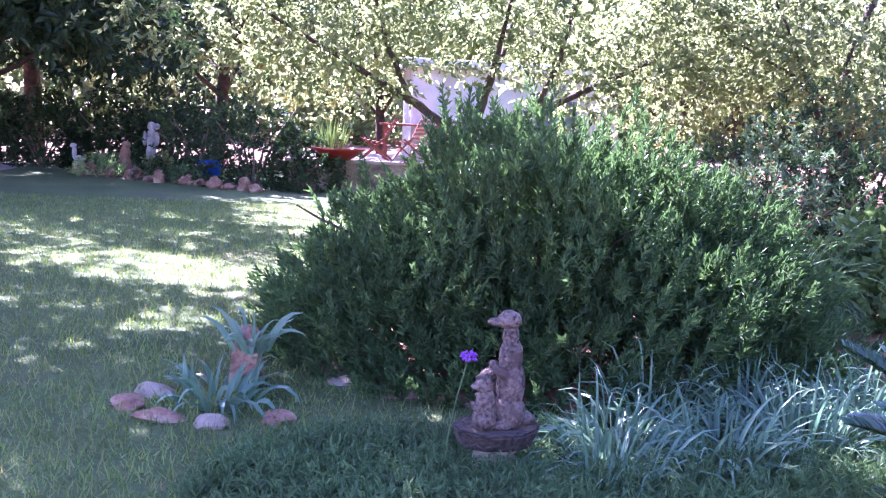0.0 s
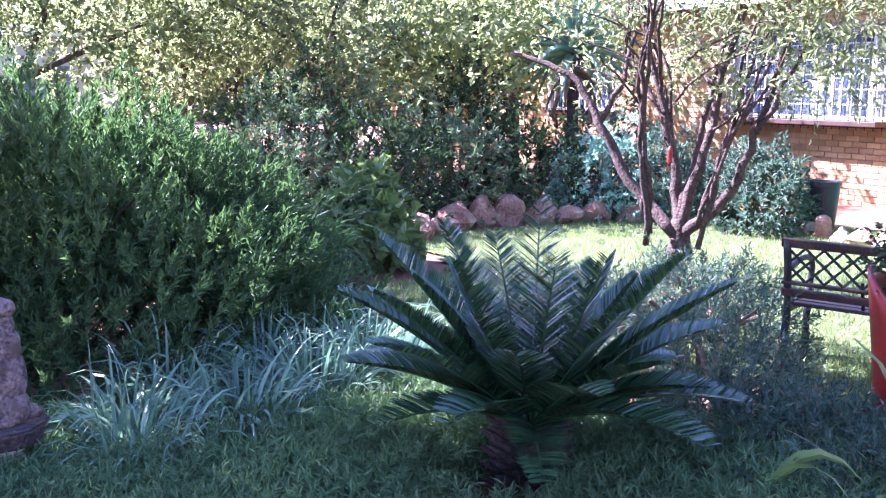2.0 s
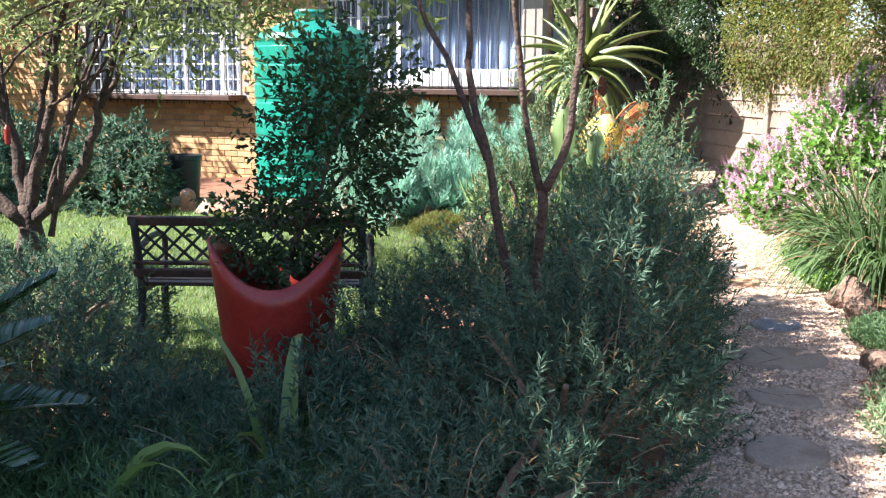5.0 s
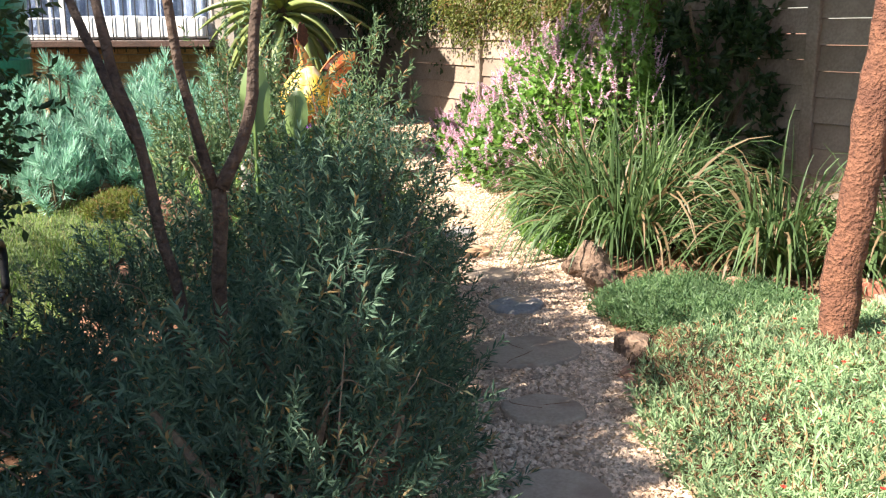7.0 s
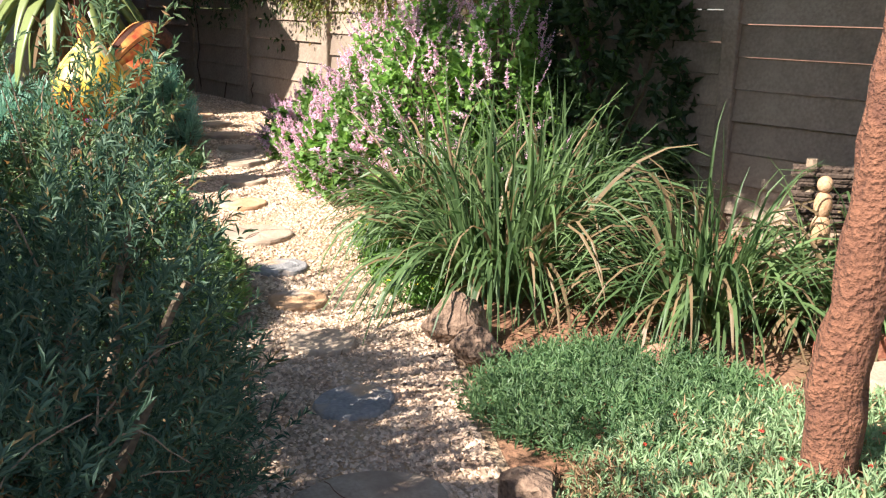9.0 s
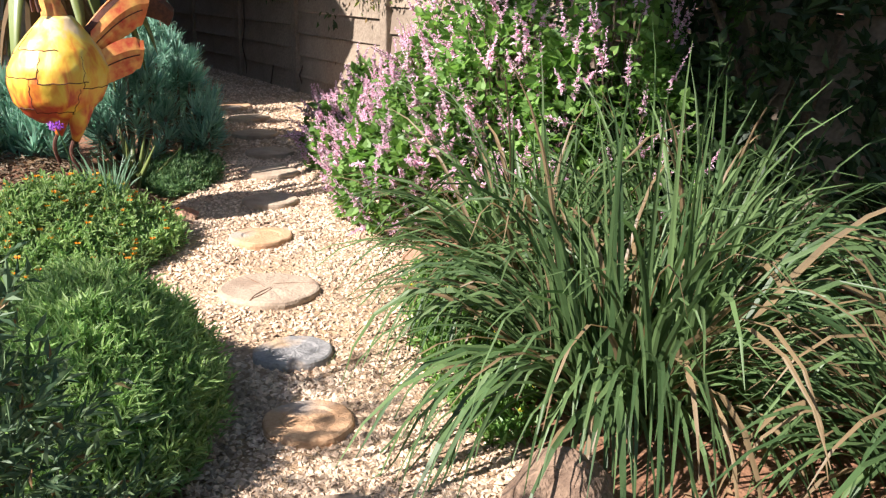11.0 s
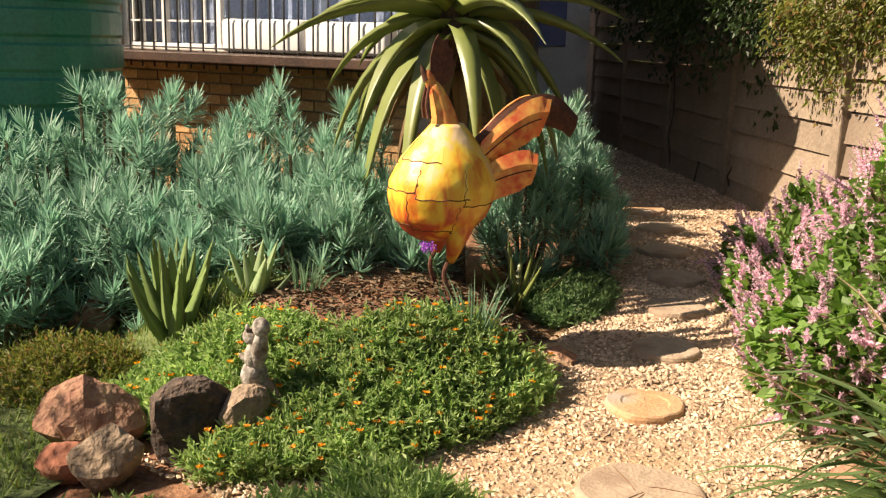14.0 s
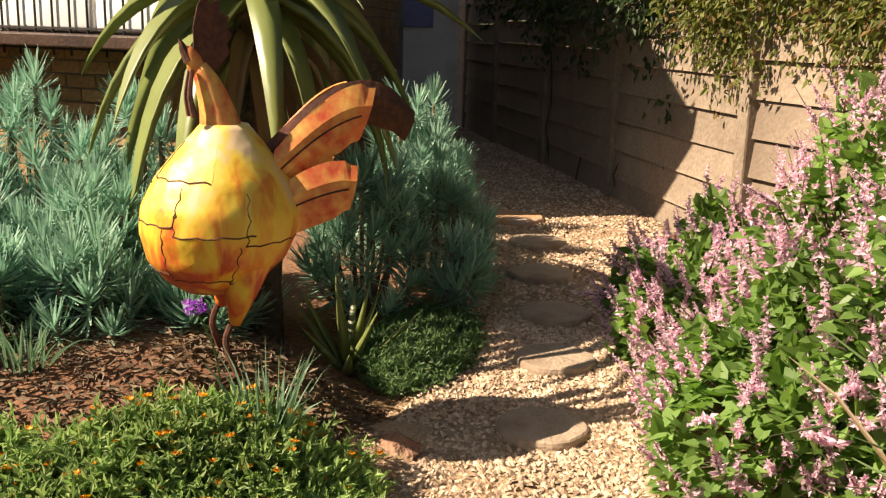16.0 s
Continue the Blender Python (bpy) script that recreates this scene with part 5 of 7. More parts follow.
# feathery bed near the start
p, h = in_patch(9000, -2.55, 0.15, 1.2, 1.45, 0.0)
k_ = np.hypot(p[:, 0] + 2.5, p[:, 1] - 0.5) > 0.32
p, h = p[k_], h[k_]
sprigs("feathery_ground_cover", p, 0.17, 14, 0.05, 0.008, L_FEATHER, "feathery green ground cover round the cycad", "ground cover", 0.65, h ** 0.5 * 0.04, 1.3)
p, h = in_patch(4500, -1.55, 1.1, 0.85, 1.3, 0.0)
sprigs("feathery_ground_cover", p, 0.17, 13, 0.05, 0.007, L_FEATHER, "feathery green ground cover under the grey shrubs", "ground cover", 0.55, h ** 0.5 * 0.12, 1.1)
p, h = in_patch(3600, -3.2, -1.6, 1.0, 0.8, 0.0)
sprigs("feathery_ground_cover", p, 0.14, 14, 0.045, 0.009, L_FEATHER, "loose green ground cover spreading into the lawn", "ground cover", 0.6, h ** 0.5 * 0.03, 1.1)

p, h = in_patch(5200, -3.6, 0.1, 0.9, 1.7, 0.0)
sprigs("feathery_ground_cover", p, 0.10, 12, 0.045, 0.008, L_FEATHER, "feathery green ground cover before the strap leaves", "ground cover", 0.6, h ** 0.5 * 0.03, 1.1)

# ---- grey shrubs along the path ----
GS = "grey-green feathery shrub leaning over the path"
for (x, y, r, hh, n) in [(-0.50, 1.9, 0.42, 0.82, 470), (-0.50, 2.6, 0.42, 0.90, 480), (-0.54, 3.3, 0.42, 0.98, 490), (-0.58, 4.0, 0.42, 1.06, 500), (-1.2, 2.25, 0.5, 0.60, 430), (-1.3, 3.1, 0.48, 0.66, 430), (-1.3, 3.85, 0.46, 0.74, 430),
                         (-1.4, 1.5, 0.5, 0.36, 380), (-0.65, 1.2, 0.46, 0.52, 380)]:
    shrub("grey_shrub", (x, y), (r, r * 1.05, hh), n, 27, 0.038, 0.0085, L_GREY, GS, group="grey shrubs along the path", spread=0.95, shoot=0.16, up=0.6, twigs=26)
for (x, y, r, hh, n) in [(-0.72, 4.58, 0.38, 1.26, 780), (-1.22, 4.5, 0.43, 1.38, 860)]:
    shrub("dark_shrub", (x, y), (r, r * 1.05, hh), n, 18, 0.042, 0.010, L_ROSEMARY, "tall loose dark-green shrub with dry twigs beside the path", spread=0.95, shoot=0.18, up=0.5, twigs=44)
for (x, y, r, hh) in [(-3.45, 2.6, 0.5, 0.55), (-3.9, 3.1, 0.5, 0.55), (-2.75, 1.95, 0.48, 0.45), (-3.9, 2.0, 0.5, 0.5), (-2.3, 1.55, 0.42, 0.32), (-1.9, 1.75, 0.35, 0.24)]:
    shrub("grey_shrub", (x, y), (r, r, hh), 330, 20, 0.042, 0.010, L_GREY, "loose grey-green shrub in front of the lawn", group="grey shrubs by the bench", spread=0.95, shoot=0.16, up=0.55, twigs=16)

# ---- saplings in the shrubs ----
def sapling(at, stems, label, crowns=()):
    root = thing("sapling", (*at, rise(*at)), label, "sapling")
    for i, (pts, r0, r1) in enumerate(stems):
        q = bend(pts, 6, 0.02, i)
        part("stem", tube(q, [r0 + (r1 - r0) * k / (len(q) - 1) for k in range(len(q))], 8, rough=0.25), BARK, root, smooth=True)
    if crowns:
        s = [tufts(c, r, n, 6, 0.075, 0.04, 1.0, 0.3, i, False, 0.15, 0.1) for i, (c, r, n) in enumerate(crowns)]
        v, f = joined(*s)
        mesh_thing("foliage", v, f, L_TREE_LIGHT, parent=root)
    return root


sapling((-0.76, 2.42), [([(0.02, -0.02, 0), (0.06, -0.2, 0.6), (0.10, -0.33, 1.12)], 0.021, 0.018), ([(0.10, -0.33, 1.12), (0.02, -0.36, 1.5), (-0.04, -0.38, 2.2), (-0.1, -0.4, 2.9)], 0.014, 0.007), ([(0.10, -0.33, 1.12), (0.19, -0.31, 1.35), (0.22, -0.3, 1.9), (0.24, -0.3, 2.7)], 0.018, 0.009)],
        "slim forked sapling with dark bark rising from the shrubs")
sapling((-0.88, 2.55), [([(0, 0, 0), (0.0, -0.08, 0.6), (-0.10, -0.15, 1.2), (-0.2, -0.1, 1.6)], 0.021, 0.014), ([(-0.10, -0.15, 1.2), (-0.3, 0.0, 1.55), (-0.55, 0.15, 1.95), (-0.65, 0.2, 2.4)], 0.016, 0.008), ([(-0.2, -0.1, 1.6), (-0.2, -0.05, 1.9), (-0.1, 0, 2.3)], 0.015, 0.007)],
        "slim sapling with a few light green leaves", [((-0.6, 0.25, 1.95), (0.28, 0.28, 0.22), 24), ((-0.5, 0.15, 2.35), (0.3, 0.3, 0.3), 30)])

# ---- strap-leaved clumps ----
for (x, y, n, L_, dr, rad) in [(0.95, 6.25, 360, 1.05, 1.0, 0.26), (1.35, 7.0, 300, 1.05, 0.9, 0.26), (0.72, 7.05, 260, 0.98, 0.9, 0.2), (1.85, 5.75, 260, 0.92, 1.1, 0.24), (2.5, 5.6, 170, 0.82, 1.1, 0.2)]:
    strap_clump("strap_leaf_clump", (x, y), int(n * 1.35), L_ * 1.05, 0.027, dr * 0.85, L_STRAP, "dense clump of dark strap leaves with dry brown blades", "grass clump", "strap-leaved clumps", rad, 1.2, 8)
for (x, y, n, L_) in [(-3.9, -0.55, 150, 0.48), (-3.75, -0.1, 150, 0.5), (-3.95, 0.35, 150, 0.5), (-4.35, -0.2, 140, 0.5), (-4.45, 0.35, 140, 0.5), (-4.3, 0.85, 140, 0.5), (-4.8, 0.75, 120, 0.5), (-4.7, 1.3, 120, 0.45), (-3.55, -0.65, 90, 0.42)]:
    strap_clump("pale_strap_clump", (x, y), n, L_, 0.022, 0.95, L_STRAP_BLUE, "pale blue-green strap-leaved clump in front of the bush", "grass clump", "pale strap-leaved clumps", 0.2, 0.85, 6)
strap_clump("grass_tuft", (-1.26, 7.78), 60, 0.31, 0.014, 0.35, L_STRAP_BLUE, "small blue-green grass tuft before the sculpture", "grass clump", "", 0.05, 0.5, 5)
strap_clump("grass_tuft", (-2.05, 7.75), 40, 0.22, 0.010, 0.6, L_STRAP_BLUE, "small grassy tuft on bare soil", "grass clump", "", 0.06, 0.8, 5)
for (x, y) in [(-6.9, 1.55), (-7.35, 2.0)]:
    strap_clump("tall_strap_clump", (x, y), 260, 1.15, 0.022, 1.25, L_FEATHER, "tall arching strap-leaved clump behind the bush", "grass clump", "tall strap clumps", 0.25, 0.8, 7)
strap_clump("crinum_lily", (-1.38, 1.40), 6, 0.9, 0.06, 0.7, L_ROUND, "broad arching lily leaves among the ground cover", "lily", "", 0.05, 1.0, 8, 0.5)
strap_clump("crinum_lily", (-1.85, 1.0), 8, 0.66, 0.06, 1.1, L_ROUND, "broad arching lily leaves among the ground cover", "lily", "", 0.05, 1.0, 8, 0.5)

# ---- cycad ----
def cycad(at):
    root = thing("cycad", (*at, rise(*at)), "dark glossy cycad with stiff feathered fronds", "cycad")
    bm = bmesh.new()
    for i in range(90):
        a, z = i * 2.39996, 0.02 + 0.30 * i / 90
        r = 0.15 - 0.05 * (i / 90)
        d = Vector((math.cos(a), math.sin(a), 0.35 + 0.4 * i / 90)).normalized()
        p0 = Vector((math.cos(a) * r * 0.5, math.sin(a) * r * 0.5, z))
        tube([p0, p0 + d * 0.09, p0 + d * 0.15], [0.022, 0.016, 0.004], 5, bm)
    part("trunk", bm, BARK, root)
    n = 40
    for i in range(n):
        a = i * 2.39996
        k = i / (n - 1)
        lean = 0.40 + 0.74 * k
        L_ = 0.90 * (0.9 + 0.15 * math.sin(i * 1.7))
        d = np.array([math.cos(a) * math.sin(lean), math.sin(a) * math.sin(lean), math.cos(lean)])
        pos = np.array([math.cos(a) * 0.05, math.sin(a) * 0.05, 0.33])
        pts, dirs = [], []
        S = 88
        for s in range(S):
            pts.append(pos.copy()); dirs.append(d.copy())
            pos = pos + d * L_ / S
            d = unit(d + np.array([0, 0, -1.0]) * (0.25 + 0.45 * k) / S)
        pts, dirs = np.array(pts), np.array(dirs)
        side = unit(np.cross(dirs, np.tile([0, 0, 1.0], (S, 1))))
        up = np.cross(side, dirs)
        t_ = np.linspace(0, 1, S)
        ln = 0.155 * np.clip(np.sin(np.pi * (0.12 + 0.80 * t_)), 0.1, 1) ** 0.8
        use = t_ > 0.12
        B, D_ = [], []
        for sg in (-1, 1):
            B.append(pts[use]); D_.append(unit(side[use] * sg + dirs[use] * 0.75 + up[use] * 0.45))
        B, D_ = np.concatenate(B), np.concatenate(D_)
        LN = np.tile(ln[use], 2)
        v, f = blades(B, D_, LN, np.full(len(B), 0.017), np.full(len(B), 0.25), 2, 0.0, 0.15)
        rb = bmesh.new(); tube([Vector(q) for q in pts[::8]], list(np.linspace(0.009, 0.003, len(pts[::8]))), 5, rb)
        fr = part("frond", rb, L_CYCAD, root)
        mesh_thing("leaflet_blade", v, f, L_CYCAD, parent=fr, kind="stuff")
    return root


cycad((-2.6, 0.62)).location.z -= 0.05

# ---- large rounded bush ----
def big_bush(at):
    x, y = at
    root = thing("rounded_bush", (x, y, rise(x, y)), "large rounded dark-green bush with upright leafy shoots", "bush")
    sets = []
    for i, (c, r, n) in enumerate([((0, 0.1, 0.0), (1.3, 1.6, 1.38), 3000), ((0.25, -0.95, 0.0), (1.0, 0.85, 0.95), 1200), ((0.1, 0.8, 0.2), (1.15, 0.95, 1.0), 1700), ((0.3, 0.1, 0.0), (1.35, 1.45, 1.15), 1800), ((0, 0.1, 0.0), (1.1, 1.4, 1.1), 900), ((0.0, -0.15, 0.35), (0.9, 0.9, 1.02), 700), ((0.35, 0.05, 0.0), (1.35, 1.65, 0.5), 1500)]):
        sets.append(tufts(c, r, int(n * 0.8), 20, 0.06, 0.017, 0.6, 0.86, i * 1.7, True, 0.15, 0.9))
    v, f = joined(*sets)
    v[:, 2] = np.maximum(v[:, 2], 0.02)
    mesh_thing("foliage", v, f, L_BUSH, parent=root)
    bm = bmesh.new()
    for i in range(26):
        a = i * 2.4
        e = Vector((1.15 * math.cos(a) * (0.5 + 0.5 * (i % 3) / 2), 1.7 * math.sin(a) * (0.5 + 0.5 * (i % 4) / 3), 0.55 + 0.5 * ((i * 3) % 5) / 5))
        tube(bend([(e.x * 0.2, e.y * 0.3, -0.02), e * 0.6, e], 4, 0.05, i), list(np.linspace(0.022, 0.006, 9)), 5, bm)
    part("stem", bm, BARK, root)
    return root


big_bush((-6.25, -0.42))

# ---- pink-flowered leafy bushes ----
def flower_bush(at, radius, n_leaf, n_spikes, label, spike=0.22, lean=(0, 0)):
    x, y = at
    root = thing("flowering_bush", (x, y, rise(x, y)), label, "flowering bush", "pink-flowered bushes")
    p = ball_points(int(n_leaf * 1.3), 0.7); p[:, 2] = np.abs(p[:, 2])
    q = lumpy(p, 0.25, 2.0, x) * np.array(radius)
    q[:, 0] += lean[0] * q[:, 2]; q[:, 1] += lean[1] * q[:, 2]
    d = unit(p + RNG.normal(0, 0.7, p.shape) + np.array([0, 0, -0.1]))
    n = len(q)
    # heart-shaped leaves: six points round a folded middle
    d = unit(d); side = unit(np.cross(d, RNG.normal(0, 0.5, d.shape) + np.array([0, 0, 1.0]))); up = np.cross(side, d)
    s = RNG.uniform(0.028, 0.06, n)[:, None]
    V = np.stack([q, q + side * s * 0.42 - d * s * 0.12 + up * s * 0.12, q + side * s * 0.46 + d * s * 0.35 + up * s * 0.10, q + d * s * 1.05 - up * s * 0.10, q - side * s * 0.46 + d * s * 0.35 + up * s * 0.10, q - side * s * 0.42 - d * s * 0.12 + up * s * 0.12], 1).reshape(-1, 3)
    V[:, 2] = np.maximum(V[:, 2], 0.01)
    b = np.arange(n) * 6
    F = np.concatenate([np.stack([b, b + 1, b + 2, b + 3], -1), np.stack([b, b + 3, b + 4, b + 5], -1)])
    mesh_thing("foliage", V, F, L_HEART, parent=root)
    # flower spires
    n_spikes = int(n_spikes * 1.45)
    p = ball_points(n_spikes, 0.93); p[:, 2] = np.abs(p[:, 2])
    q = lumpy(p, 0.25, 2.0, x) * np.array(radius)
    q[:, 0] += lean[0] * q[:, 2]; q[:, 1] += lean[1] * q[:, 2]
    ax = unit(p * np.array([0.6, 0.6, 0.3]) + np.array([0, 0, 0.7]) + RNG.normal(0, 0.28, p.shape))
    per = 42
    k = np.tile(np.linspace(0, 1, per), n_spikes)
    ln = np.repeat(spike * RNG.uniform(0.6, 1.25, n_spikes), per)
    at_ = np.repeat(q, per, 0) + np.repeat(ax, per, 0) * (k * ln)[:, None]
    dd = unit(np.repeat(ax, per, 0) * 0.5 + unit(RNG.normal(0, 1, at_.shape)))
    m_ = len(at_)
    v, f = leaves(at_, dd, 0.025 * (1.2 - 0.8 * k) * RNG.uniform(0.6, 1.3, m_), 0.014 * (1.15 - 0.6 * k), 0.3)
    mesh_thing("blossom", v, f, F_PINK, parent=root, label="pale pink flower spires", kind="stuff")
    bm = bmesh.new()
    for i in range(0, n_spikes, 3):
        tube([Vector(q[i] * 0.55), Vector(q[i]), Vector(q[i] + ax[i] * spike)], [0.005, 0.004, 0.0015], 4, bm)
    part("stem", bm, TWIG, root)
    return root


PF = "leafy bush covered in pink flower spires"
for (x, y, r, nl, ns, sp) in [(0.25, 8.6, (0.48, 0.75, 0.68), 4600, 250, 0.12), (-0.12, 9.45, (0.42, 0.5, 0.56), 2500, 200, 0.12), (0.68, 8.45, (0.5, 0.65, 1.30), 3900, 190, 0.17), (0.45, 9.2, (0.5, 0.6, 1.12), 2600, 230, 0.17), (1.15, 7.95, (0.5, 0.5, 1.55), 3200, 90, 0.19)]:
    flower_bush((x, y), r, nl, ns, PF, sp)

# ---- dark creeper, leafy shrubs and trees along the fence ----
# the first shrub's near-black leaves deepen the shade on the fence
shrub("dark_leafy_shrub", (1.95, 7.95), (0.55, 0.55, 1.95), 800, 9, 0.09, 0.045, L_TREE_DARK, "leafy shrub against the fence, deep shade put into its dark leaves", spread=1.1, up=0.1)
shrub("dark_leafy_shrub", (1.7, 8.5), (0.5, 0.5, 1.6), 300, 9, 0.085, 0.04, L_HEART, "tall green leafy shrub against the fence", spread=1.1, up=0.1)


def creeper(name, a, b, z0, z1, depth, n, material, label, drop=0.25, leaf=0.05):
    """A mass of leaves lying over the fence top between two points."""
    a, b = np.array(a), np.array(b)
    u = RNG.random(n)
    nrm = unit(np.array([-(b - a)[1], (b - a)[0]]))
    c = a + (b - a) * u[:, None]
    th = RNG.uniform(0, math.pi * 2, n)
    rr = 0.75 + 0.25 * RNG.random(n)
    lump = np.array([1 + 0.35 * noise.noise(Vector((q * 5, t_, 0))) for q, t_ in zip(u, th)])
    off = np.cos(th) * depth * rr * lump
    z = (z0 + z1) / 2 + np.sin(th) * (z1 - z0) / 2 * rr * lump - drop * RNG.random(n) ** 4
    xy = c + nrm * off[:, None]
    root = thing(name, (a[0], a[1], rise(*a)), label, "creeper")
    at_ = np.stack([xy[:, 0] - a[0], xy[:, 1] - a[1], z], 1)
    per = 6
    at2 = np.repeat(at_, per, 0) + RNG.normal(0, 0.035, (n * per, 3))
    d = unit(np.repeat(np.stack([nrm[0] * np.cos(th), nrm[1] * np.cos(th), np.sin(th) - 0.4], 1), per, 0) + RNG.normal(0, 0.8, (n * per, 3)))
    v, f = leaves(at2, d, leaf * RNG.uniform(0.6, 1.2, n * per), leaf * 0.45 * RNG.uniform(0.7, 1.2, n * per))
    mesh_thing("foliage", v, f, material, parent=root)
    bm = bmesh.new()
    for i in range(4):
        s = a + (b - a) * (i + 0.5) / 4
        tube(bend([(s[0] - a[0], s[1] - a[1], 0.0), (s[0] - a[0] + 0.1 * math.sin(i), s[1] - a[1], z0 * 0.6), (s[0] - a[0], s[1] - a[1], (z0 + z1) / 2)], 4, 0.06, i), [0.007] * 9, 5, bm)
    part("vine", bm, BARK, root)
    return root


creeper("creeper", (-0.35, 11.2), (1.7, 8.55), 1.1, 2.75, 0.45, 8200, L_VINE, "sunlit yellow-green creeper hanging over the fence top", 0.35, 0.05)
# dark leaf colour and thick mass stand in for the passage's deep shade
creeper("shade_toned_creeper", (-1.9, 13.9), (-0.35, 11.2), 1.35, 3.5, 0.75, 3600, L_TREE_DARK, "creeper hanging over the shaded fence, shade put into its dark leaves", 0.6, 0.07)

# red-barked tree beside the path
tree("red_barked_tree", (1.62, 4.05), ([(0, 0, -0.05), (0.0, 0.02, 0.35), (0.06, 0.06, 0.9), (0.16, 0.12, 1.5), (0.22, 0.2, 2.2), (0.25, 0.25, 2.9)], 0.088, 0.072),
     [([(0.22, 0.2, 2.1), (0.8, 0.4, 2.9), (1.4, 0.8, 3.6)], 0.05, 0.02), ([(0.25, 0.25, 2.8), (-0.4, 0.8, 3.5), (-1.3, 1.4, 4.0), (-2.4, 2.5, 4.2)], 0.06, 0.02), ([(0.25, 0.25, 2.8), (0.3, 1.0, 3.5), (0.4, 1.7, 4.1)], 0.05, 0.02), ([(0.25, 0.25, 2.8), (0.5, -0.3, 3.6), (0.9, -0.8, 4.2)], 0.06, 0.02)],
     # high crowns stay out of view, spread up-sun to throw shade on the fence
     [((-2.5, 2.7, 4.2), (0.8, 0.8, 0.6), 420), ((-1.3, 2.4, 4.2), (1.0, 0.9, 0.6), 560), ((-0.5, 3.2, 4.2), (1.0, 0.9, 0.6), 520), ((-0.4, 2.0, 4.3), (0.9, 0.9, 0.5), 420), ((-1.7, 1.5, 4.2), (1.0, 0.9, 0.6), 560), ((-0.8, 0.4, 4.2), (1.0, 0.9, 0.6), 520), ((0.2, -0.6, 4.2), (1.0, 1.0, 0.6), 420), ((0.4, 1.7, 4.2), (1.1, 1.1, 0.7), 560), ((1.6, 0.8, 4.2), (1.1, 1.1, 0.6), 420), ((-2.4, 1.4, 4.6), (0.9, 0.8, 0.5), 420), ((-1.4, 0.2, 4.6), (0.9, 0.8, 0.5), 420), ((-2.0, 0.6, 4.7), (0.8, 0.7, 0.5), 320), ((-0.6, -0.3, 4.6), (0.9, 0.8, 0.5), 360)], L_TREE_DARK, BARK_RED, "leaning tree with rough red-brown bark beside the path", 0.12, 0.06, 8, 1.7)

# ---- trees and hedges across the lawn ----
def simple_tree(at, h, r, label, material=None, shoots=420, leaf=0.11, bark=None, low=0.25, dens=1.0, name="tree", group="trees round the garden"):
    material = material or L_TREE
    ph = at[0] * 1.7 + at[1]
    trunk = ([(0, 0, -0.1), (0.1 * math.sin(ph), 0.1 * math.cos(ph), h * 0.25), (0.25 * math.sin(ph), 0.2 * math.cos(ph), h * 0.5), (0.3 * math.sin(ph), 0.2, h * 0.75)], 0.045 * h * 0.6, 0.02 * h * 0.5)
    limbs, crowns = [], []
    for i in range(6):
        a = ph + i * 1.05
        z = h * (low + 0.12 + 0.08 * (i % 3))
        e = Vector((math.cos(a) * r * 0.75, math.sin(a) * r * 0.75, h * (low + 0.34 + 0.09 * (i % 4))))
        limbs.append(([(0.15 * math.sin(ph), 0.12 * math.cos(ph), z), (e.x * 0.5, e.y * 0.5, (z + e.z) * 0.52), tuple(e)], 0.016 * h * 0.6, 0.012))
        crowns.append((tuple(e), (r * 0.52, r * 0.52, h * 0.20), int(shoots / 8)))
    crowns += [((0, 0, h * 0.82), (r * 0.6, r * 0.6, h * 0.18), int(shoots / 5)), ((0, 0, h * 0.58), (r * 0.75, r * 0.75, h * 0.2), int(shoots / 5))]
    return tree(name, at, trunk, limbs, crowns, material, bark or BARK, label, leaf, leaf * 0.5, 8, dens, shoot=0.3, group=group)


# spreading fruit trees beyond the rounded bush
tree("spreading_tree", (-13.8, 0.1), ([(0, 0, -0.1), (0, 0.1, 0.7), (0.1, 0.0, 1.25)], 0.16, 0.12),
     [([(0.1, 0, 1.15), (0.2, -0.8, 1.7), (0.3, -1.9, 2.3), (0.3, -3.0, 2.9)], 0.08, 0.02), ([(0.1, 0, 1.15), (0.2, 0.8, 1.6), (0.2, 1.8, 2.1), (0.3, 2.8, 2.6)], 0.08, 0.02), ([(0.1, 0, 1.2), (-0.4, 0.3, 2.0), (-0.9, 0.8, 3.2)], 0.08, 0.02), ([(0.1, 0, 1.2), (0.6, 0.2, 2.2), (0.9, 0.4, 3.4)], 0.07, 0.02),
      ([(0.2, 0.9, 1.6), (0.5, 1.2, 2.6), (0.6, 1.4, 3.6)], 0.05, 0.015), ([(0.2, -0.9, 1.75), (0.6, -1.3, 2.6), (0.6, -1.6, 3.6)], 0.05, 0.015)],
     [((0.3, -3.8, 3.3), (1.3, 1.5, 1.0), 520), ((0.4, -2.0, 3.2), (1.3, 1.5, 1.1), 560), ((0.3, 0.0, 3.4), (1.4, 1.5, 1.2), 600), ((0.3, 2.0, 3.1), (1.3, 1.5, 1.1), 560), ((0.3, 3.9, 2.9), (1.2, 1.5, 1.1), 520), ((0.5, -1.8, 2.25), (0.8, 1.8, 0.45), 260), ((0.5, 2.4, 2.0), (0.8, 2.0, 0.5), 320), ((0.0, 0.5, 4.4), (1.2, 4.0, 0.8), 800)],
     L_TREE, BARK, "low spreading fruit tree with backlit leaves", 0.12, 0.06, 8, 0.6, shoot=0.3)
TR = "tall leafy tree closing the garden"
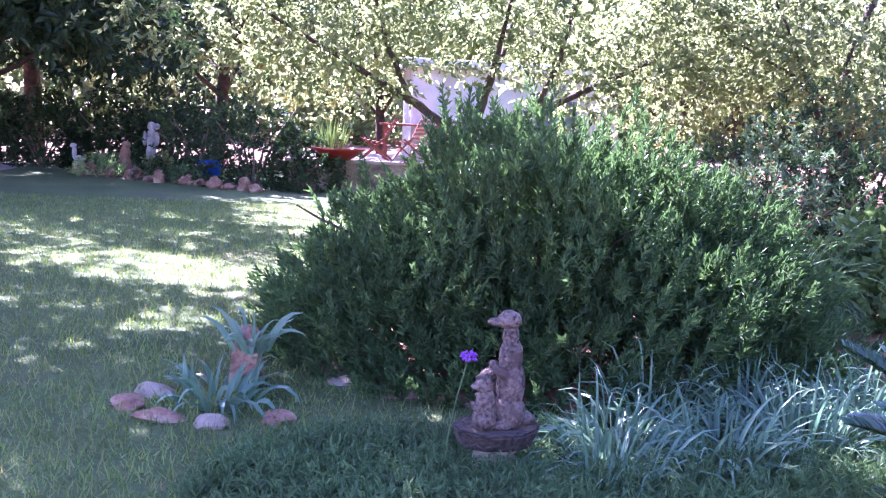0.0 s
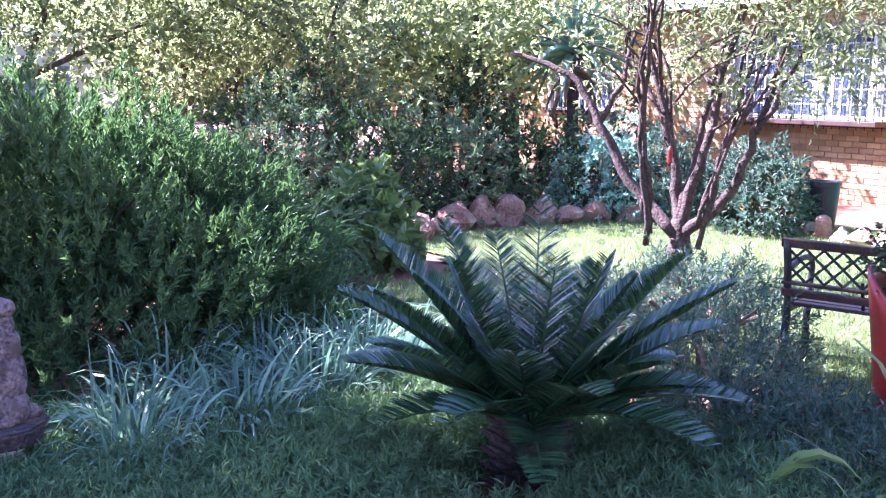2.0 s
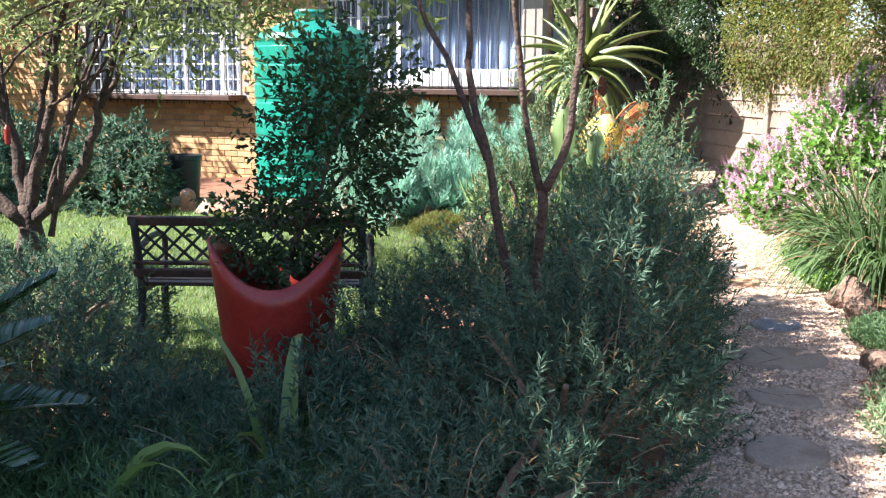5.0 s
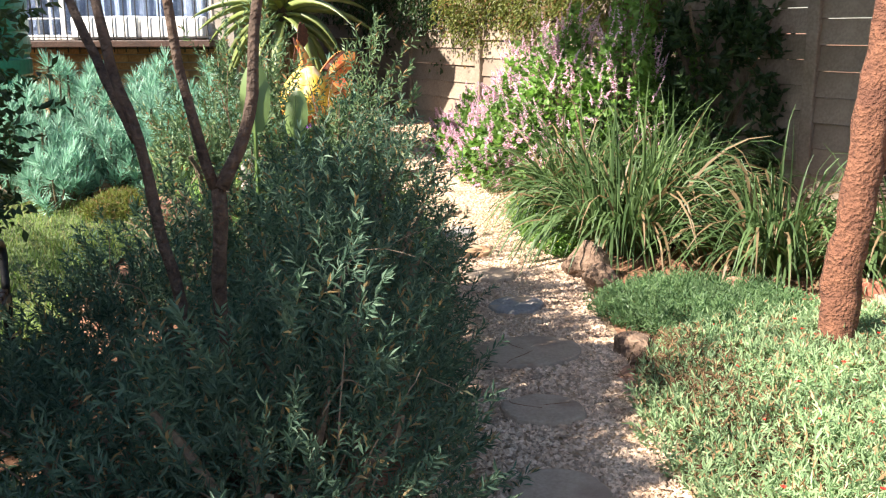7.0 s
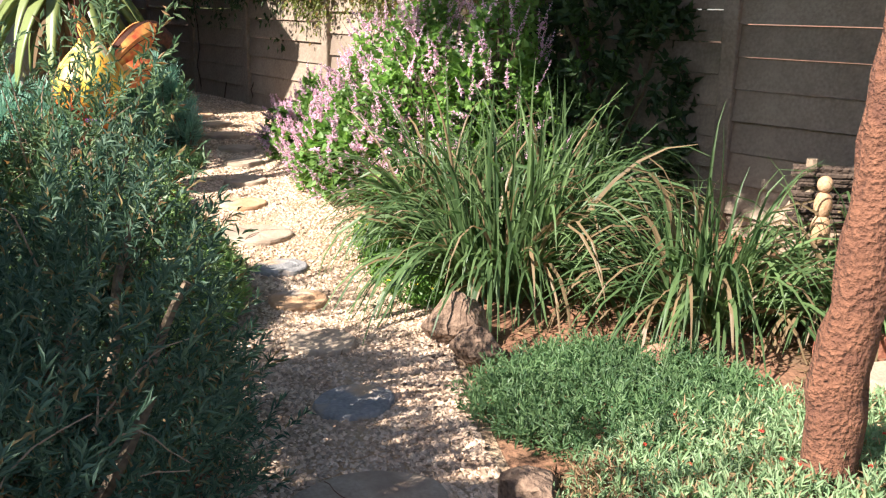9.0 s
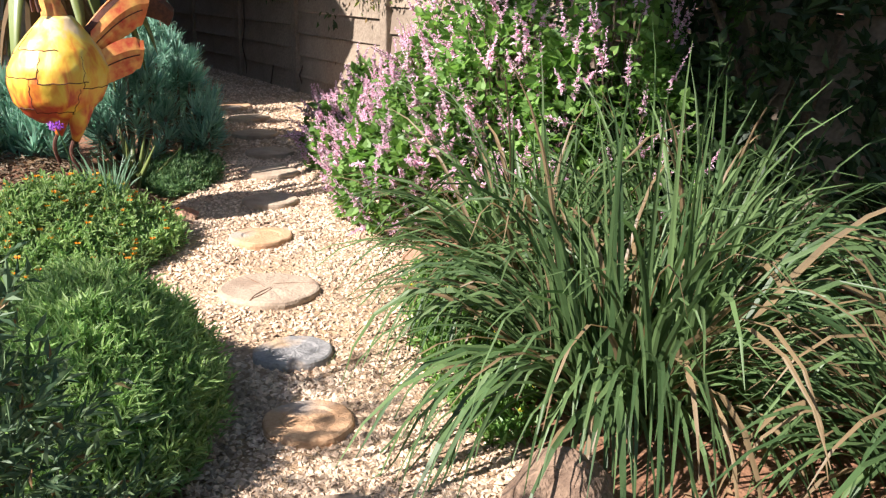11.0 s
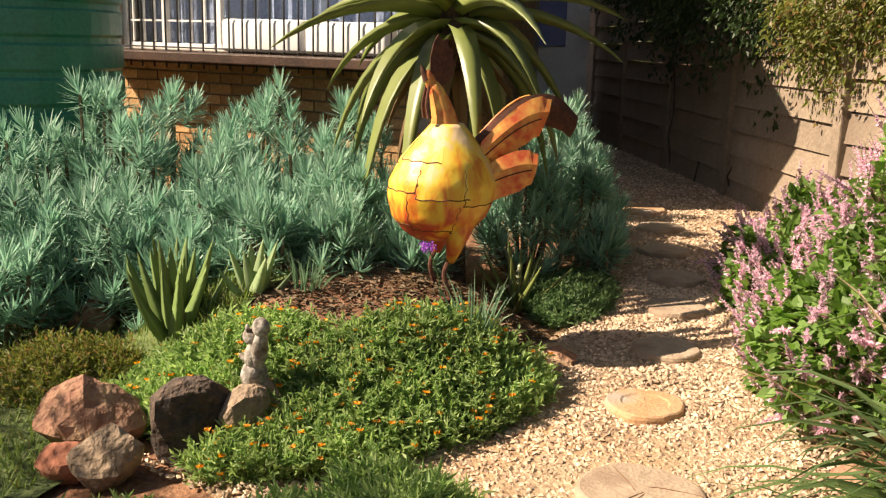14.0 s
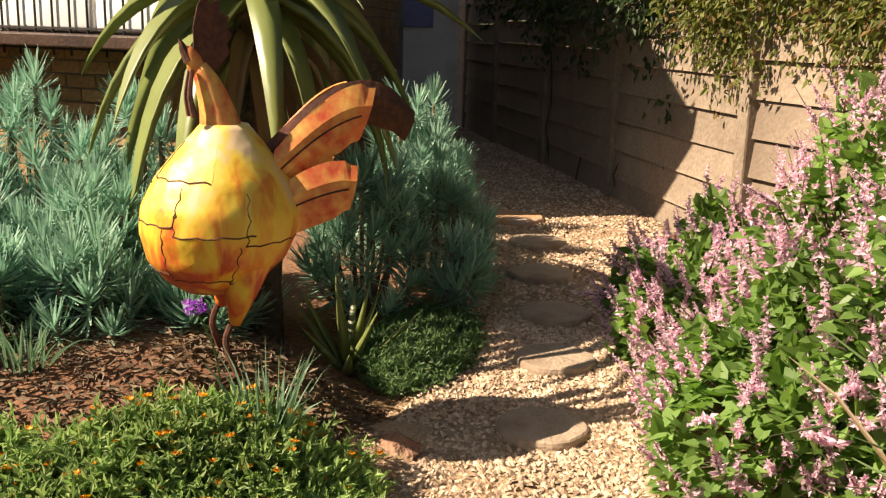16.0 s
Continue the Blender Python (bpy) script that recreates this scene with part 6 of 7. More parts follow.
for at, h, r, m, n in [((-13.0, 5.3), 4.6, 2.3, L_TREE, 1000), ((-12.2, 7.4), 4.4, 2.0, L_TREE_LIGHT, 900), ((-13.4, 9.2), 4.8, 2.0, L_TREE_LIGHT, 800), ((-17.5, 4.5), 5.0, 2.6, L_TREE_LIGHT, 900), ((-18.0, 8.5), 5.0, 2.6, L_TREE_LIGHT, 800),
                       ((-24, -14.5), 8.5, 4.0, L_TREE_DARK, 1500), ((-26, -9.5), 9, 4.2, L_TREE_DARK, 1600), ((-27, -5), 7.5, 4.0, L_TREE, 1100), ((-27, -0.5), 6.2, 3.6, L_TREE_LIGHT, 1000), ((-26, 4), 6.0, 3.6, L_TREE_LIGHT, 900), ((-25, 9), 6.0, 3.6, L_TREE_LIGHT, 900), ((-19.6, -8.8), 6.8, 3.4, L_TREE_DARK, 1900), ((-20, -19), 8, 4.0, L_TREE_DARK, 1200)]:
    simple_tree(at, h, r, TR, m, n, 0.13 if h < 6 else 0.24, low=0.12)
for at, h, r, m, n in [((-3.2, 20.0), 7.5, 3.6, L_TREE_DARK, 1300), ((0.6, 16.5), 6.5, 3.0, L_TREE_DARK, 1300), ((3.4, 13.2), 6.0, 2.8, L_TREE_DARK, 1200), ((6.5, 9.2), 5.5, 2.6, L_TREE, 900), ((-8, 24), 7.5, 3.6, L_TREE_DARK, 700)]:
    simple_tree(at, h, r, "tall tree standing behind the fence", m, n, 0.16, low=0.12, group="trees behind the fence")
# unseen trees beside the start of the walk, added to cast shade
SH = "unseen tree added to cast shade on the hedge, path and lawn"
tree("unseen_shade_tree", (-1.1, -4.2), ([(0, 0, -0.1), (-0.1, 0.1, 1.2), (-0.3, 0.3, 2.4), (-0.8, 0.8, 3.3)], 0.19, 0.12),
     [([(-0.6, 0.6, 2.9), (-1.8, 1.8, 3.6), (-3.2, 3.4, 4.2)], 0.09, 0.03), ([(-0.6, 0.6, 2.9), (-2.2, 1.0, 3.8), (-4.0, 1.8, 4.3)], 0.09, 0.03), ([(-0.7, 0.7, 3.0), (-1.4, 2.6, 3.8), (-3.2, 5.0, 4.3)], 0.08, 0.03)],
     [((-4.4, 3.0, 4.4), (0.75, 1.0, 0.6), 600), ((-3.6, 3.9, 4.4), (0.45, 0.6, 0.4), 260), ((-4.6, 2.0, 4.5), (1.3, 1.3, 0.7), 560), ((-4.9, 4.4, 4.6), (1.2, 1.2, 0.7), 560), ((-3.75, 4.3, 4.5), (0.5, 0.6, 0.4), 160), ((-3.2, 5.3, 4.4), (0.28, 0.8, 0.3), 150)], L_TREE_DARK, BARK, SH, 0.15, 0.075, 8)
tree("unseen_shade_tree", (-5.4, -7.0), ([(0, 0, -0.1), (-0.1, 0.1, 1.2), (-0.3, 0.3, 2.4), (-0.8, 0.9, 3.3)], 0.19, 0.12),
     [([(-0.6, 0.6, 2.9), (-1.6, 2.0, 3.6), (-2.6, 3.4, 4.2)], 0.09, 0.03), ([(-0.6, 0.6, 2.9), (-0.8, 2.0, 3.8), (-0.9, 3.6, 4.3)], 0.09, 0.03), ([(-2.6, 3.4, 4.2), (-3.8, 5.2, 4.5), (-5.0, 6.8, 4.7)], 0.05, 0.02)],
     [((-5.1, 7.0, 4.6), (1.2, 1.2, 0.6), 460), ((-2.6, 3.4, 4.5), (1.5, 1.5, 0.8), 620), ((-0.9, 3.5, 4.5), (1.4, 1.4, 0.8), 560), ((-2.0, 1.6, 4.5), (1.5, 1.4, 0.8), 560), ((-3.9, 2.0, 4.6), (1.3, 1.3, 0.8), 420)], L_TREE_DARK, BARK, SH, 0.15, 0.075, 8)
tree("unseen_shade_tree", (-9.6, -11.5), ([(0, 0, -0.1), (-0.1, 0.1, 1.5), (-0.3, 0.4, 3.0), (-0.8, 0.9, 4.3)], 0.22, 0.14),
     [([(-0.6, 0.6, 3.6), (-2.0, 2.0, 4.6), (-3.4, 3.2, 5.4)], 0.09, 0.03), ([(-0.6, 0.6, 3.6), (-0.6, 2.2, 4.8), (-0.4, 3.8, 5.5)], 0.09, 0.03), ([(-3.4, 3.2, 5.4), (-5.6, 3.4, 5.7), (-8.0, 4.6, 5.8)], 0.05, 0.02)],
     [((-7.6, 4.4, 5.8), (1.4, 1.4, 0.6), 380), ((-3.4, 3.2, 5.6), (1.8, 1.8, 0.9), 520), ((-0.5, 3.6, 5.6), (1.8, 1.8, 0.9), 520), ((-2.0, 5.0, 5.7), (1.6, 1.6, 0.9), 380), ((-5.6, 2.0, 5.8), (1.8, 1.8, 0.9), 380)], L_TREE_DARK, BARK, SH, 0.18, 0.09, 8)
# distant woods that close the view
sets = []
for i in range(34):
    a = radians(95 + i * 5.6)
    c = (46 * math.cos(a) - 5, 46 * math.sin(a) + 2, 2.0)
    sets.append(tufts(c, (5.5, 5.5, 3.6 + 1.3 * math.sin(i * 2.1)), 420, 7, 0.55, 0.34, 1.1, 0.6, i * 1.3, False, 0.6, 0.1))
v, f = joined(*sets)
mesh_thing("distant_woods", v, f, L_TREE, "distant belt of trees round the garden", "woods", kind="stuff")

# multi-stemmed tree over the lawn
tree("multi_stemmed_tree", (-5.2, 4.35), ([(0, 0, -0.05), (0.03, 0.02, 0.3), (0.0, 0.05, 0.55)], 0.11, 0.085),
     [([(0, 0, 0.45), (-0.45, -0.1, 0.85), (-0.75, -0.2, 1.35), (-1.05, -0.3, 1.75), (-1.6, -0.5, 1.95)], 0.055, 0.02), ([(0, 0.03, 0.5), (-0.15, 0.1, 1.0), (-0.35, 0.1, 1.6), (-0.55, 0.0, 2.4)], 0.05, 0.018), ([(0, 0.03, 0.5), (0.15, 0.1, 1.0), (0.2, 0.2, 1.6), (0.45, 0.2, 2.4)], 0.05, 0.018),
      ([(0.02, 0, 0.4), (0.35, 0.15, 0.75), (0.55, 0.25, 1.3), (0.7, 0.4, 2.1)], 0.055, 0.02), ([(0.0, 0, 0.5), (-0.05, 0.3, 1.2), (0.0, 0.5, 2.2)], 0.04, 0.015), ([(-0.75, -0.2, 1.35), (-0.7, 0.1, 1.9), (-0.9, 0.3, 2.5)], 0.028, 0.012), ([(0.2, 0.2, 1.6), (0.0, 0.5, 2.1), (0.2, 0.8, 2.6)], 0.025, 0.012),
      ([(0.55, 0.25, 1.3), (0.9, 0.2, 1.8), (1.2, 0.1, 2.3)], 0.025, 0.012), ([(-0.35, 0.1, 1.6), (-0.1, -0.2, 2.0), (0.1, -0.4, 2.5)], 0.022, 0.01)]
     + [([(0.25 * math.cos(k * 2.1), 0.2 * math.sin(k * 2.1), 0.35 + 0.1 * (k % 4)), (0.42 * math.cos(k * 2.1 + 0.3), 0.36 * math.sin(k * 2.1 + 0.2), 1.2), ((0.5 + 0.12 * (k % 5)) * math.cos(k * 2.1 + 0.7), 0.6 * math.sin(k * 2.1 + 0.5), 1.9), ((0.7 + 0.2 * (k % 4)) * math.cos(k * 2.1 + 0.9), 0.8 * math.sin(k * 2.1 + 0.7), 2.5)], 0.020 + 0.004 * (k % 3), 0.007) for k in range(14)]
     + [([(0.3 * math.cos(k * 1.3), 0.3 * math.sin(k * 1.3), 1.3 + 0.06 * k), (0.7 * math.cos(k * 1.3 + 0.5), 0.6 * math.sin(k * 1.3 + 0.5), 1.6 + 0.05 * k), (1.2 * math.cos(k * 1.3 + 0.7), 0.9 * math.sin(k * 1.3 + 0.7), 1.75 + 0.05 * k)], 0.012, 0.004) for k in range(14)],
     [((-0.9, -0.2, 2.7), (1.1, 0.9, 0.5), 170), ((0.4, 0.0, 2.75), (1.2, 0.9, 0.55), 280), ((1.4, 0.0, 2.5), (0.9, 0.7, 0.55), 330), ((2.1, 0.1, 2.45), (0.8, 0.6, 0.5), 260), ((0.2, 0.4, 2.1), (1.2, 0.8, 0.5), 170), ((-0.8, 0.3, 1.9), (0.9, 0.6, 0.45), 130), ((0.9, 0.2, 1.95), (0.8, 0.6, 0.45), 150), ((1.6, 0.0, 2.0), (0.7, 0.5, 0.4), 150)],
     L_TREE, BARK, "spreading multi-stemmed tree with bare brown lower stems", 0.07, 0.028, 8, 0.72, shoot=0.22)

# dark shrub mass behind the rocks, and hedges
for (x, y, r, hh, m) in [(-9.6, 4.2, 0.9, 1.2, L_TREE_DARK), (-9.7, 5.3, 0.9, 1.35, L_ROSEMARY), (-9.5, 6.3, 0.9, 1.2, L_TREE_DARK), (-8.9, 7.1, 0.8, 1.1, L_BLUE), (-8.2, 7.6, 0.7, 1.0, L_GREY), (-10.8, 3.4, 1.0, 1.8, L_TREE_DARK), (-11.3, 4.8, 1.1, 2.2, L_ROSEMARY), (-11, 6.3, 1.0, 2.1, L_TREE_DARK),
                         (-9.9, 2.9, 1.0, 1.5, L_ROSEMARY), (-7.4, 7.9, 0.6, 0.9, L_GREY), (-6.7, 7.6, 0.5, 0.8, L_GREY), (-10.0, 8.2, 1.0, 1.3, L_GREY)]:
    shrub("border_shrub", (x, y), (r, r, hh), 520, 10, 0.08, 0.034, m, "dense shrub in the rock-edged border", group="border shrubs", spread=1.0, up=0.25, inner=0.7)
for i in range(7):
    shrub("hedge_shrub", (-23.0 - 0.2 * (i % 2), -14.5 + i * 1.5), (1.1, 1.1, 1.75), 520, 8, 0.13, 0.06, L_TREE_DARK, "dark clipped hedge shrub beyond the lawn", group="hedge shrubs", spread=1.1, up=0.1, inner=0.6)
for (x, y, r, hh) in [(-19.2, -3.4, 1.1, 2.0), (-20.2, -4.6, 1.2, 1.9), (-18.6, -2.4, 0.7, 1.2), (-16.8, 1.2, 1.2, 1.3)]:
    shrub("border_shrub", (x, y), (r, r, hh), 330, 9, 0.11, 0.05, L_TREE_DARK, "dark shrub beside the raised terrace", group="terrace shrubs", spread=1.1, up=0.1, inner=0.6)

# round-leaved succulent
shrub("jade_bush", (-7.3, 2.6), (0.5, 0.5, 0.75), 330, 7, 0.11, 0.10, L_ROUND, "thick round-leaved green succulent bush", "succulent bush", spread=0.9, shoot=0.1, up=0.6, inner=0.6)

# rocks along the far border
for i, (x, y, s, m) in enumerate([(-8.3, 3.85, 0.22, ROCK_RED), (-8.55, 4.3, 0.20, ROCK_TAN), (-8.8, 4.72, 0.27, ROCK_RED), (-8.92, 5.15, 0.28, ROCK_RED), (-8.9, 5.55, 0.27, ROCK_RED), (-8.72, 5.92, 0.24, ROCK_TAN), (-8.6, 6.25, 0.24, ROCK_TAN), (-8.5, 6.62, 0.24, ROCK_TAN), (-8.25, 6.95, 0.2, ROCK_TAN)]):
    rock("border_rock", (x, y), (s * 1.1, s * 0.9, s * 1.6), ROCK_RED, "rough reddish rock edging the far bed", i + 1, i * 47, "rock", "border rocks")
# rocks by the bed and the path
rock("rock", (-2.36, 6.74), (0.23, 0.18, 0.34), ROCK_RED, "large reddish rock at the bed's corner", 3, 20)
rock("rock", (-1.96, 6.84), (0.20, 0.16, 0.34), ROCK_DARK, "dark pitted rock at the bed's edge", 5, 60)
rock("rock", (-2.10, 6.58), (0.15, 0.12, 0.24), ROCK_TAN, "small tan block of rock on the gravel", 8, 35)
rock("brick_piece", (-2.25, 6.52), (0.10, 0.08, 0.20), BRICK_RED, "broken red brick at the lawn's edge", 11, 10, "brick")
rock("rock", (-1.80, 6.97), (0.15, 0.13, 0.28), ROCK_TAN, "tan rock half covered by ground cover", 14, 80)
rock("rock", (-1.02, 8.17), (0.10, 0.08, 0.10), ROCK_RED, "small red rock at the bed's corner", 17, 15)
rock("rock", (0.62, 5.55), (0.16, 0.18, 0.30), ROCK_BROWN, "brown weathered rock beside the path", 21, 30)
rock("rock", (0.68, 5.30), (0.11, 0.13, 0.2), ROCK_BROWN, "brown weathered rock beside the path", 24, 70)
rock("rock", (0.70, 4.05), (0.12, 0.20, 0.14), ROCK_BROWN, "rough tan stone edging the path", 27, 10)
rock("rock", (0.66, 3.75), (0.10, 0.14, 0.07), ROCK_RED, "low reddish stone edging the path", 29, 10)
rock("rock", (1.42, 5.15), (0.13, 0.10, 0.13), ROCK_RED, "orange rock under the strap leaves", 31, 10)
rock("rock", (0.22, 7.6), (0.09, 0.08, 0.12), ROCK_RED, "small red rock under the flowering bush", 33, 10)

# squirrel figurine and small white-capped stone
bm = bmesh.new()
for c, r, rot in [((0, 0, 0.06), (0.045, 0.05, 0.06), 0), ((0.005, 0, 0.13), (0.035, 0.04, 0.055), 0), ((-0.01, 0, 0.20), (0.034, 0.032, 0.032), 0), ((-0.042, 0, 0.195), (0.02, 0.017, 0.015), 0), ((0.035, 0, 0.16), (0.026, 0.03, 0.085), 12), ((0.045, 0, 0.245), (0.034, 0.03, 0.036), 0),
                  ((-0.035, 0.02, 0.12), (0.025, 0.012, 0.012), 20), ((-0.035, -0.02, 0.12), (0.025, 0.012, 0.012), 20), ((-0.005, 0.022, 0.235), (0.009, 0.008, 0.016), 0), ((-0.005, -0.022, 0.235), (0.009, 0.008, 0.016), 0)]:
    bmesh.ops.create_uvsphere(bm, u_segments=14, v_segments=10, radius=1, matrix=Matrix.LocRotScale(c, Euler((0, radians(rot), 0)), r))
o = part("squirrel_figurine", bm, surface("chipped_white_paint", (0.10, 0.08, 0.065), (0.48, 0.45, 0.40), 0.85, 26.0, 60.0, 0.6, c=(0.09, 0.06, 0.04)), None, smooth=True)
o.matrix_basis = pose(-1.84, 7.06, rise(-1.84, 7.06) + 0.15, 0, 0, -20) @ Matrix.Scale(1.05, 4)
tagged(o, "weathered white and brown squirrel figurine in the ground cover", "figurine")
rock("rock", (-1.84, 7.06), (0.13, 0.12, 0.24), ROCK_TAN, "rock under the squirrel figurine", 37, 10)

# ---- window ledge cushions ----
def cushion(x0, x1, z, h):
    bm = box((x1 - x0, 0.16, h), (0, 0, h / 2), 0.035)
    ob = part("cushion", bm, CUSHION, None, smooth=True)
    ob.matrix_basis = Matrix.LocRotScale(HO, Euler((0, 0, radians(HA))), None) @ pose((x0 + x1) / 2, 0.0, z)
    return tagged(ob, "white padded cushion on the window ledge behind the bars", "cushion", "ledge cushions")


cushion(1.05, 1.78, 1.42, 0.24)
cushion(1.80, 2.60, 1.42, 0.25)
ledge = part("window_ledge", box((3.05, 0.46, 0.07), (2.40, 0.15, 1.375), 0.008), WOOD_DARK, house, "dark ledge under the window")
part("window_ledge", box((3.1, 0.46, 0.07), (6.75, 0.15, 1.255), 0.008), WOOD_DARK, house, "dark ledge under the window")

# white door with a blue picture at the end of the passage
door = thing("door_1", (-3.75, 16.2, rise(-3.75, 16.2)), "white-painted door with a blue picture hung on it", "door", rz=20)
door["kind"] = "structure"
part("door_leaf", box((0.8, 0.05, 2.1), (0, 0, 1.05), 0.006), WHITE_PAINT, door)
part("picture", box((0.42, 0.02, 0.6), (-0.1, -0.04, 1.45), 0.004), POT_BLUE, door, "blue picture panel")

# ---- broad leaves among the shrubs ----
def paddle_plant(at, leaves_):
    root = thing("paddle_leaf_plant", (*at, rise(*at)), "pale green paddle-leaved plant with thick midribs", "plant")
    for i, (dx, dy, z0, ln, wd, turn) in enumerate(leaves_):
        bm = bmesh.new()
        rows_ = []
        c, s = math.cos(radians(turn)), math.sin(radians(turn))
        for k in range(13):
            t_ = k / 12
            w_ = wd * math.sin(math.pi * (0.06 + 0.90 * t_)) ** 0.55
            y = 0.05 * t_ * t_
            rows_.append([bm.verts.new((dx + q * w_ * c - (y + abs(q) * 0.25 * w_) * s, dy + q * w_ * s + (y + abs(q) * 0.25 * w_) * c, z0 + ln * t_)) for q in (-1, -0.5, 0, 0.5, 1)])
        for u, v in zip(rows_, rows_[1:]):
            for q in range(4):
                bm.faces.new((u[q], u[q + 1], v[q + 1], v[q]))
        part("leaf", bm, L_ROUND, root, smooth=True)
        part("midrib", tube([(dx * 0.3, dy * 0.3, 0), (dx, dy - 0.006, z0), (dx - 0.02 * s, dy - 0.006 + 0.02 * c, z0 + ln * 0.9)], [0.012, 0.010, 0.004], 6), L_ROUND, root)
    return root


paddle_plant((-1.02, 4.0), [(0.0, 0, 1.06, 0.30, 0.068, 5), (0.17, 0.03, 1.02, 0.22, 0.055, -10)])

# ---- purple flowers on thin stems ----
def verbena(at, pts, label):
    root = thing("purple_flower", (*at, rise(*at)), label, "flower")
    part("stem", tube(bend(pts, 5), [0.003] * (5 * (len(pts) - 1) + 1), 5), L_FEATHER, root)
    n = 60
    p = unit(RNG.normal(0, 1, (n, 3))) * 0.028 * np.array([1, 1, 0.6]) + np.array(pts[-1])
    v, f = leaves(p, unit(RNG.normal(0, 1, (n, 3)) + np.array([0, 0, 0.5])), np.full(n, 0.016), np.full(n, 0.012))
    mesh_thing("flower_head", v, f, F_PURPLE, parent=root)
    return root


verbena((-1.45, 7.86), [(0, 0, 0), (0.0, -0.03, 0.15), (-0.03, -0.08, 0.30)], "thin-stemmed purple flower in front of the sculpture")
verbena((-3.55, -1.38), [(0, 0, 0), (-0.03, 0.03, 0.3), (-0.08, 0.1, 0.58)], "thin-stemmed purple flower beside the meerkat statue")

# ---- corner plant with stone edging at the bush's foot ----
strap_clump("broad_leaf_plant", (-4.8, -2.42), 52, 0.36, 0.048, 0.9, L_STRAP_BLUE, "pale broad-leaved plant at the bush's foot", "plant", "", 0.22, 1.0, 6, 0.3)
strap_clump("broad_leaf_plant", (-5.0, -2.26), 30, 0.30, 0.046, 0.7, L_STRAP_BLUE, "pale broad-leaved plant leaning on a pink rock", "plant", "", 0.10, 0.9, 6, 0.3, z=0.24)
rock("rock", (-5.12, -2.30), (0.15, 0.13, 0.40), ROCK_RED, "upright pinkish rock among pale leaves", 41, 20)
for i, (x, y, sx) in enumerate([(-4.72, -2.86, 0.17), (-4.95, -2.78, 0.15), (-4.5, -2.66, 0.15), (-4.42, -2.4, 0.14), (-4.5, -2.1, 0.13)]):
    rock("edging_stone", (x, y), (sx, 0.11, 0.09), SLAB if i % 2 else ROCK_RED, "flat pinkish edging stone beside the lawn", 230 + i, i * 40, "edging stone", "edging stones", 0.1)
for i in range(13):
    a = radians(200 + i * 12.5)
    x, y = -6.2 + 1.62 * math.cos(a + 1.9), -0.1 + 2.12 * math.sin(a + 1.9)
    rock("edging_stone", (x, y), (0.15, 0.10, 0.07), ROCK_RED if i % 3 else SLAB, "flat edging stone round the bush", 50 + i, math.degrees(a) + 90, "edging stone", "edging stones", 0.2)

# ---- across the lawn: bed, statues, pots, terrace ----
for i in range(22):
    t_ = i / 21
    x, y = -20.9 + 3.1 * t_ + 0.12 * math.sin(i * 3), -7.2 + 4.0 * t_ + 0.1 * math.cos(i * 2)
    rock("bed_rock", (x, y), (0.18, 0.15, 0.2 + 0.06 * (i % 3)), ROCK_RED, "orange-brown rock edging the far flower bed", 70 + i, i * 37, "rock", "far bed rocks")
bm = lathe([(0.2, 0), (0.22, 0.03), (0.15, 0.08), (0.15, 0.22), (0.2, 0.27), (0.2, 0.3)], 20)
for c, r in (((0, 0, 0.48), (0.13, 0.11, 0.22)), ((0, 0, 0.72), (0.12, 0.10, 0.2)), ((0, 0, 0.90), (0.14, 0.09, 0.1)), ((0, 0, 1.06), (0.08, 0.085, 0.10)), ((0.05, 0.13, 0.8), (0.05, 0.05, 0.16)), ((0.05, -0.13, 0.8), (0.05, 0.05, 0.16)), ((0.02, 0.1, 1.06), (0.07, 0.09, 0.07))):
    bmesh.ops.create_uvsphere(bm, u_segments=14, v_segments=10, radius=1, matrix=Matrix.LocRotScale(c, None, r))
o = part("garden_statue", bm, STATUE_PALE, None, smooth=True)
o.matrix_basis = pose(-21.3, -5.75, 0.0)
tagged(o, "white stone statue on a round base in the far bed", "statue")
bm = bmesh.new()
for c, r in (((0, 0, 0.22), (0.14, 0.14, 0.24)), ((0, 0, 0.5), (0.11, 0.11, 0.16)), ((0, 0.02, 0.66), (0.09, 0.09, 0.09))):
    bmesh.ops.create_uvsphere(bm, u_segments=14, v_segments=10, radius=1, matrix=Matrix.LocRotScale(c, None, r))
o = part("garden_statue", bm, ROCK_RED, None, smooth=True)
o.matrix_basis = pose(-20.6, -6.15, 0.0)
tagged(o, "small brown terracotta statue in the far bed", "statue")
bm = bmesh.new()
for c, r in (((0, 0, 0.14), (0.16, 0.1, 0.14)), ((0.0, -0.1, 0.34), (0.05, 0.05, 0.16)), ((0, -0.12, 0.48), (0.05, 0.07, 0.05))):
    bmesh.ops.create_uvsphere(bm, u_segments=14, v_segments=10, radius=1, matrix=Matrix.LocRotScale(c, None, r))
o = part("bird_statue", bm, STATUE_PALE, None, smooth=True)
o.matrix_basis = pose(-20.9, -7.15, 0.12)
tagged(o, "pale stone bird statue on the bed's edge", "statue")
rock("rock", (-20.9, -7.15), (0.25, 0.2, 0.3), ROCK_RED, "rock under the pale bird statue", 95)
pot = thing("blue_pot", (-19.9, -4.35, 0), "glazed blue urn in the far bed", "pot")
part("urn", lathe([(0.14, 0), (0.16, 0.02), (0.24, 0.2), (0.27, 0.34), (0.22, 0.42), (0.23, 0.46), (0.20, 0.46), (0.18, 0.4), (0.03, 0.39)], 28), POT_BLUE, pot, smooth=True)
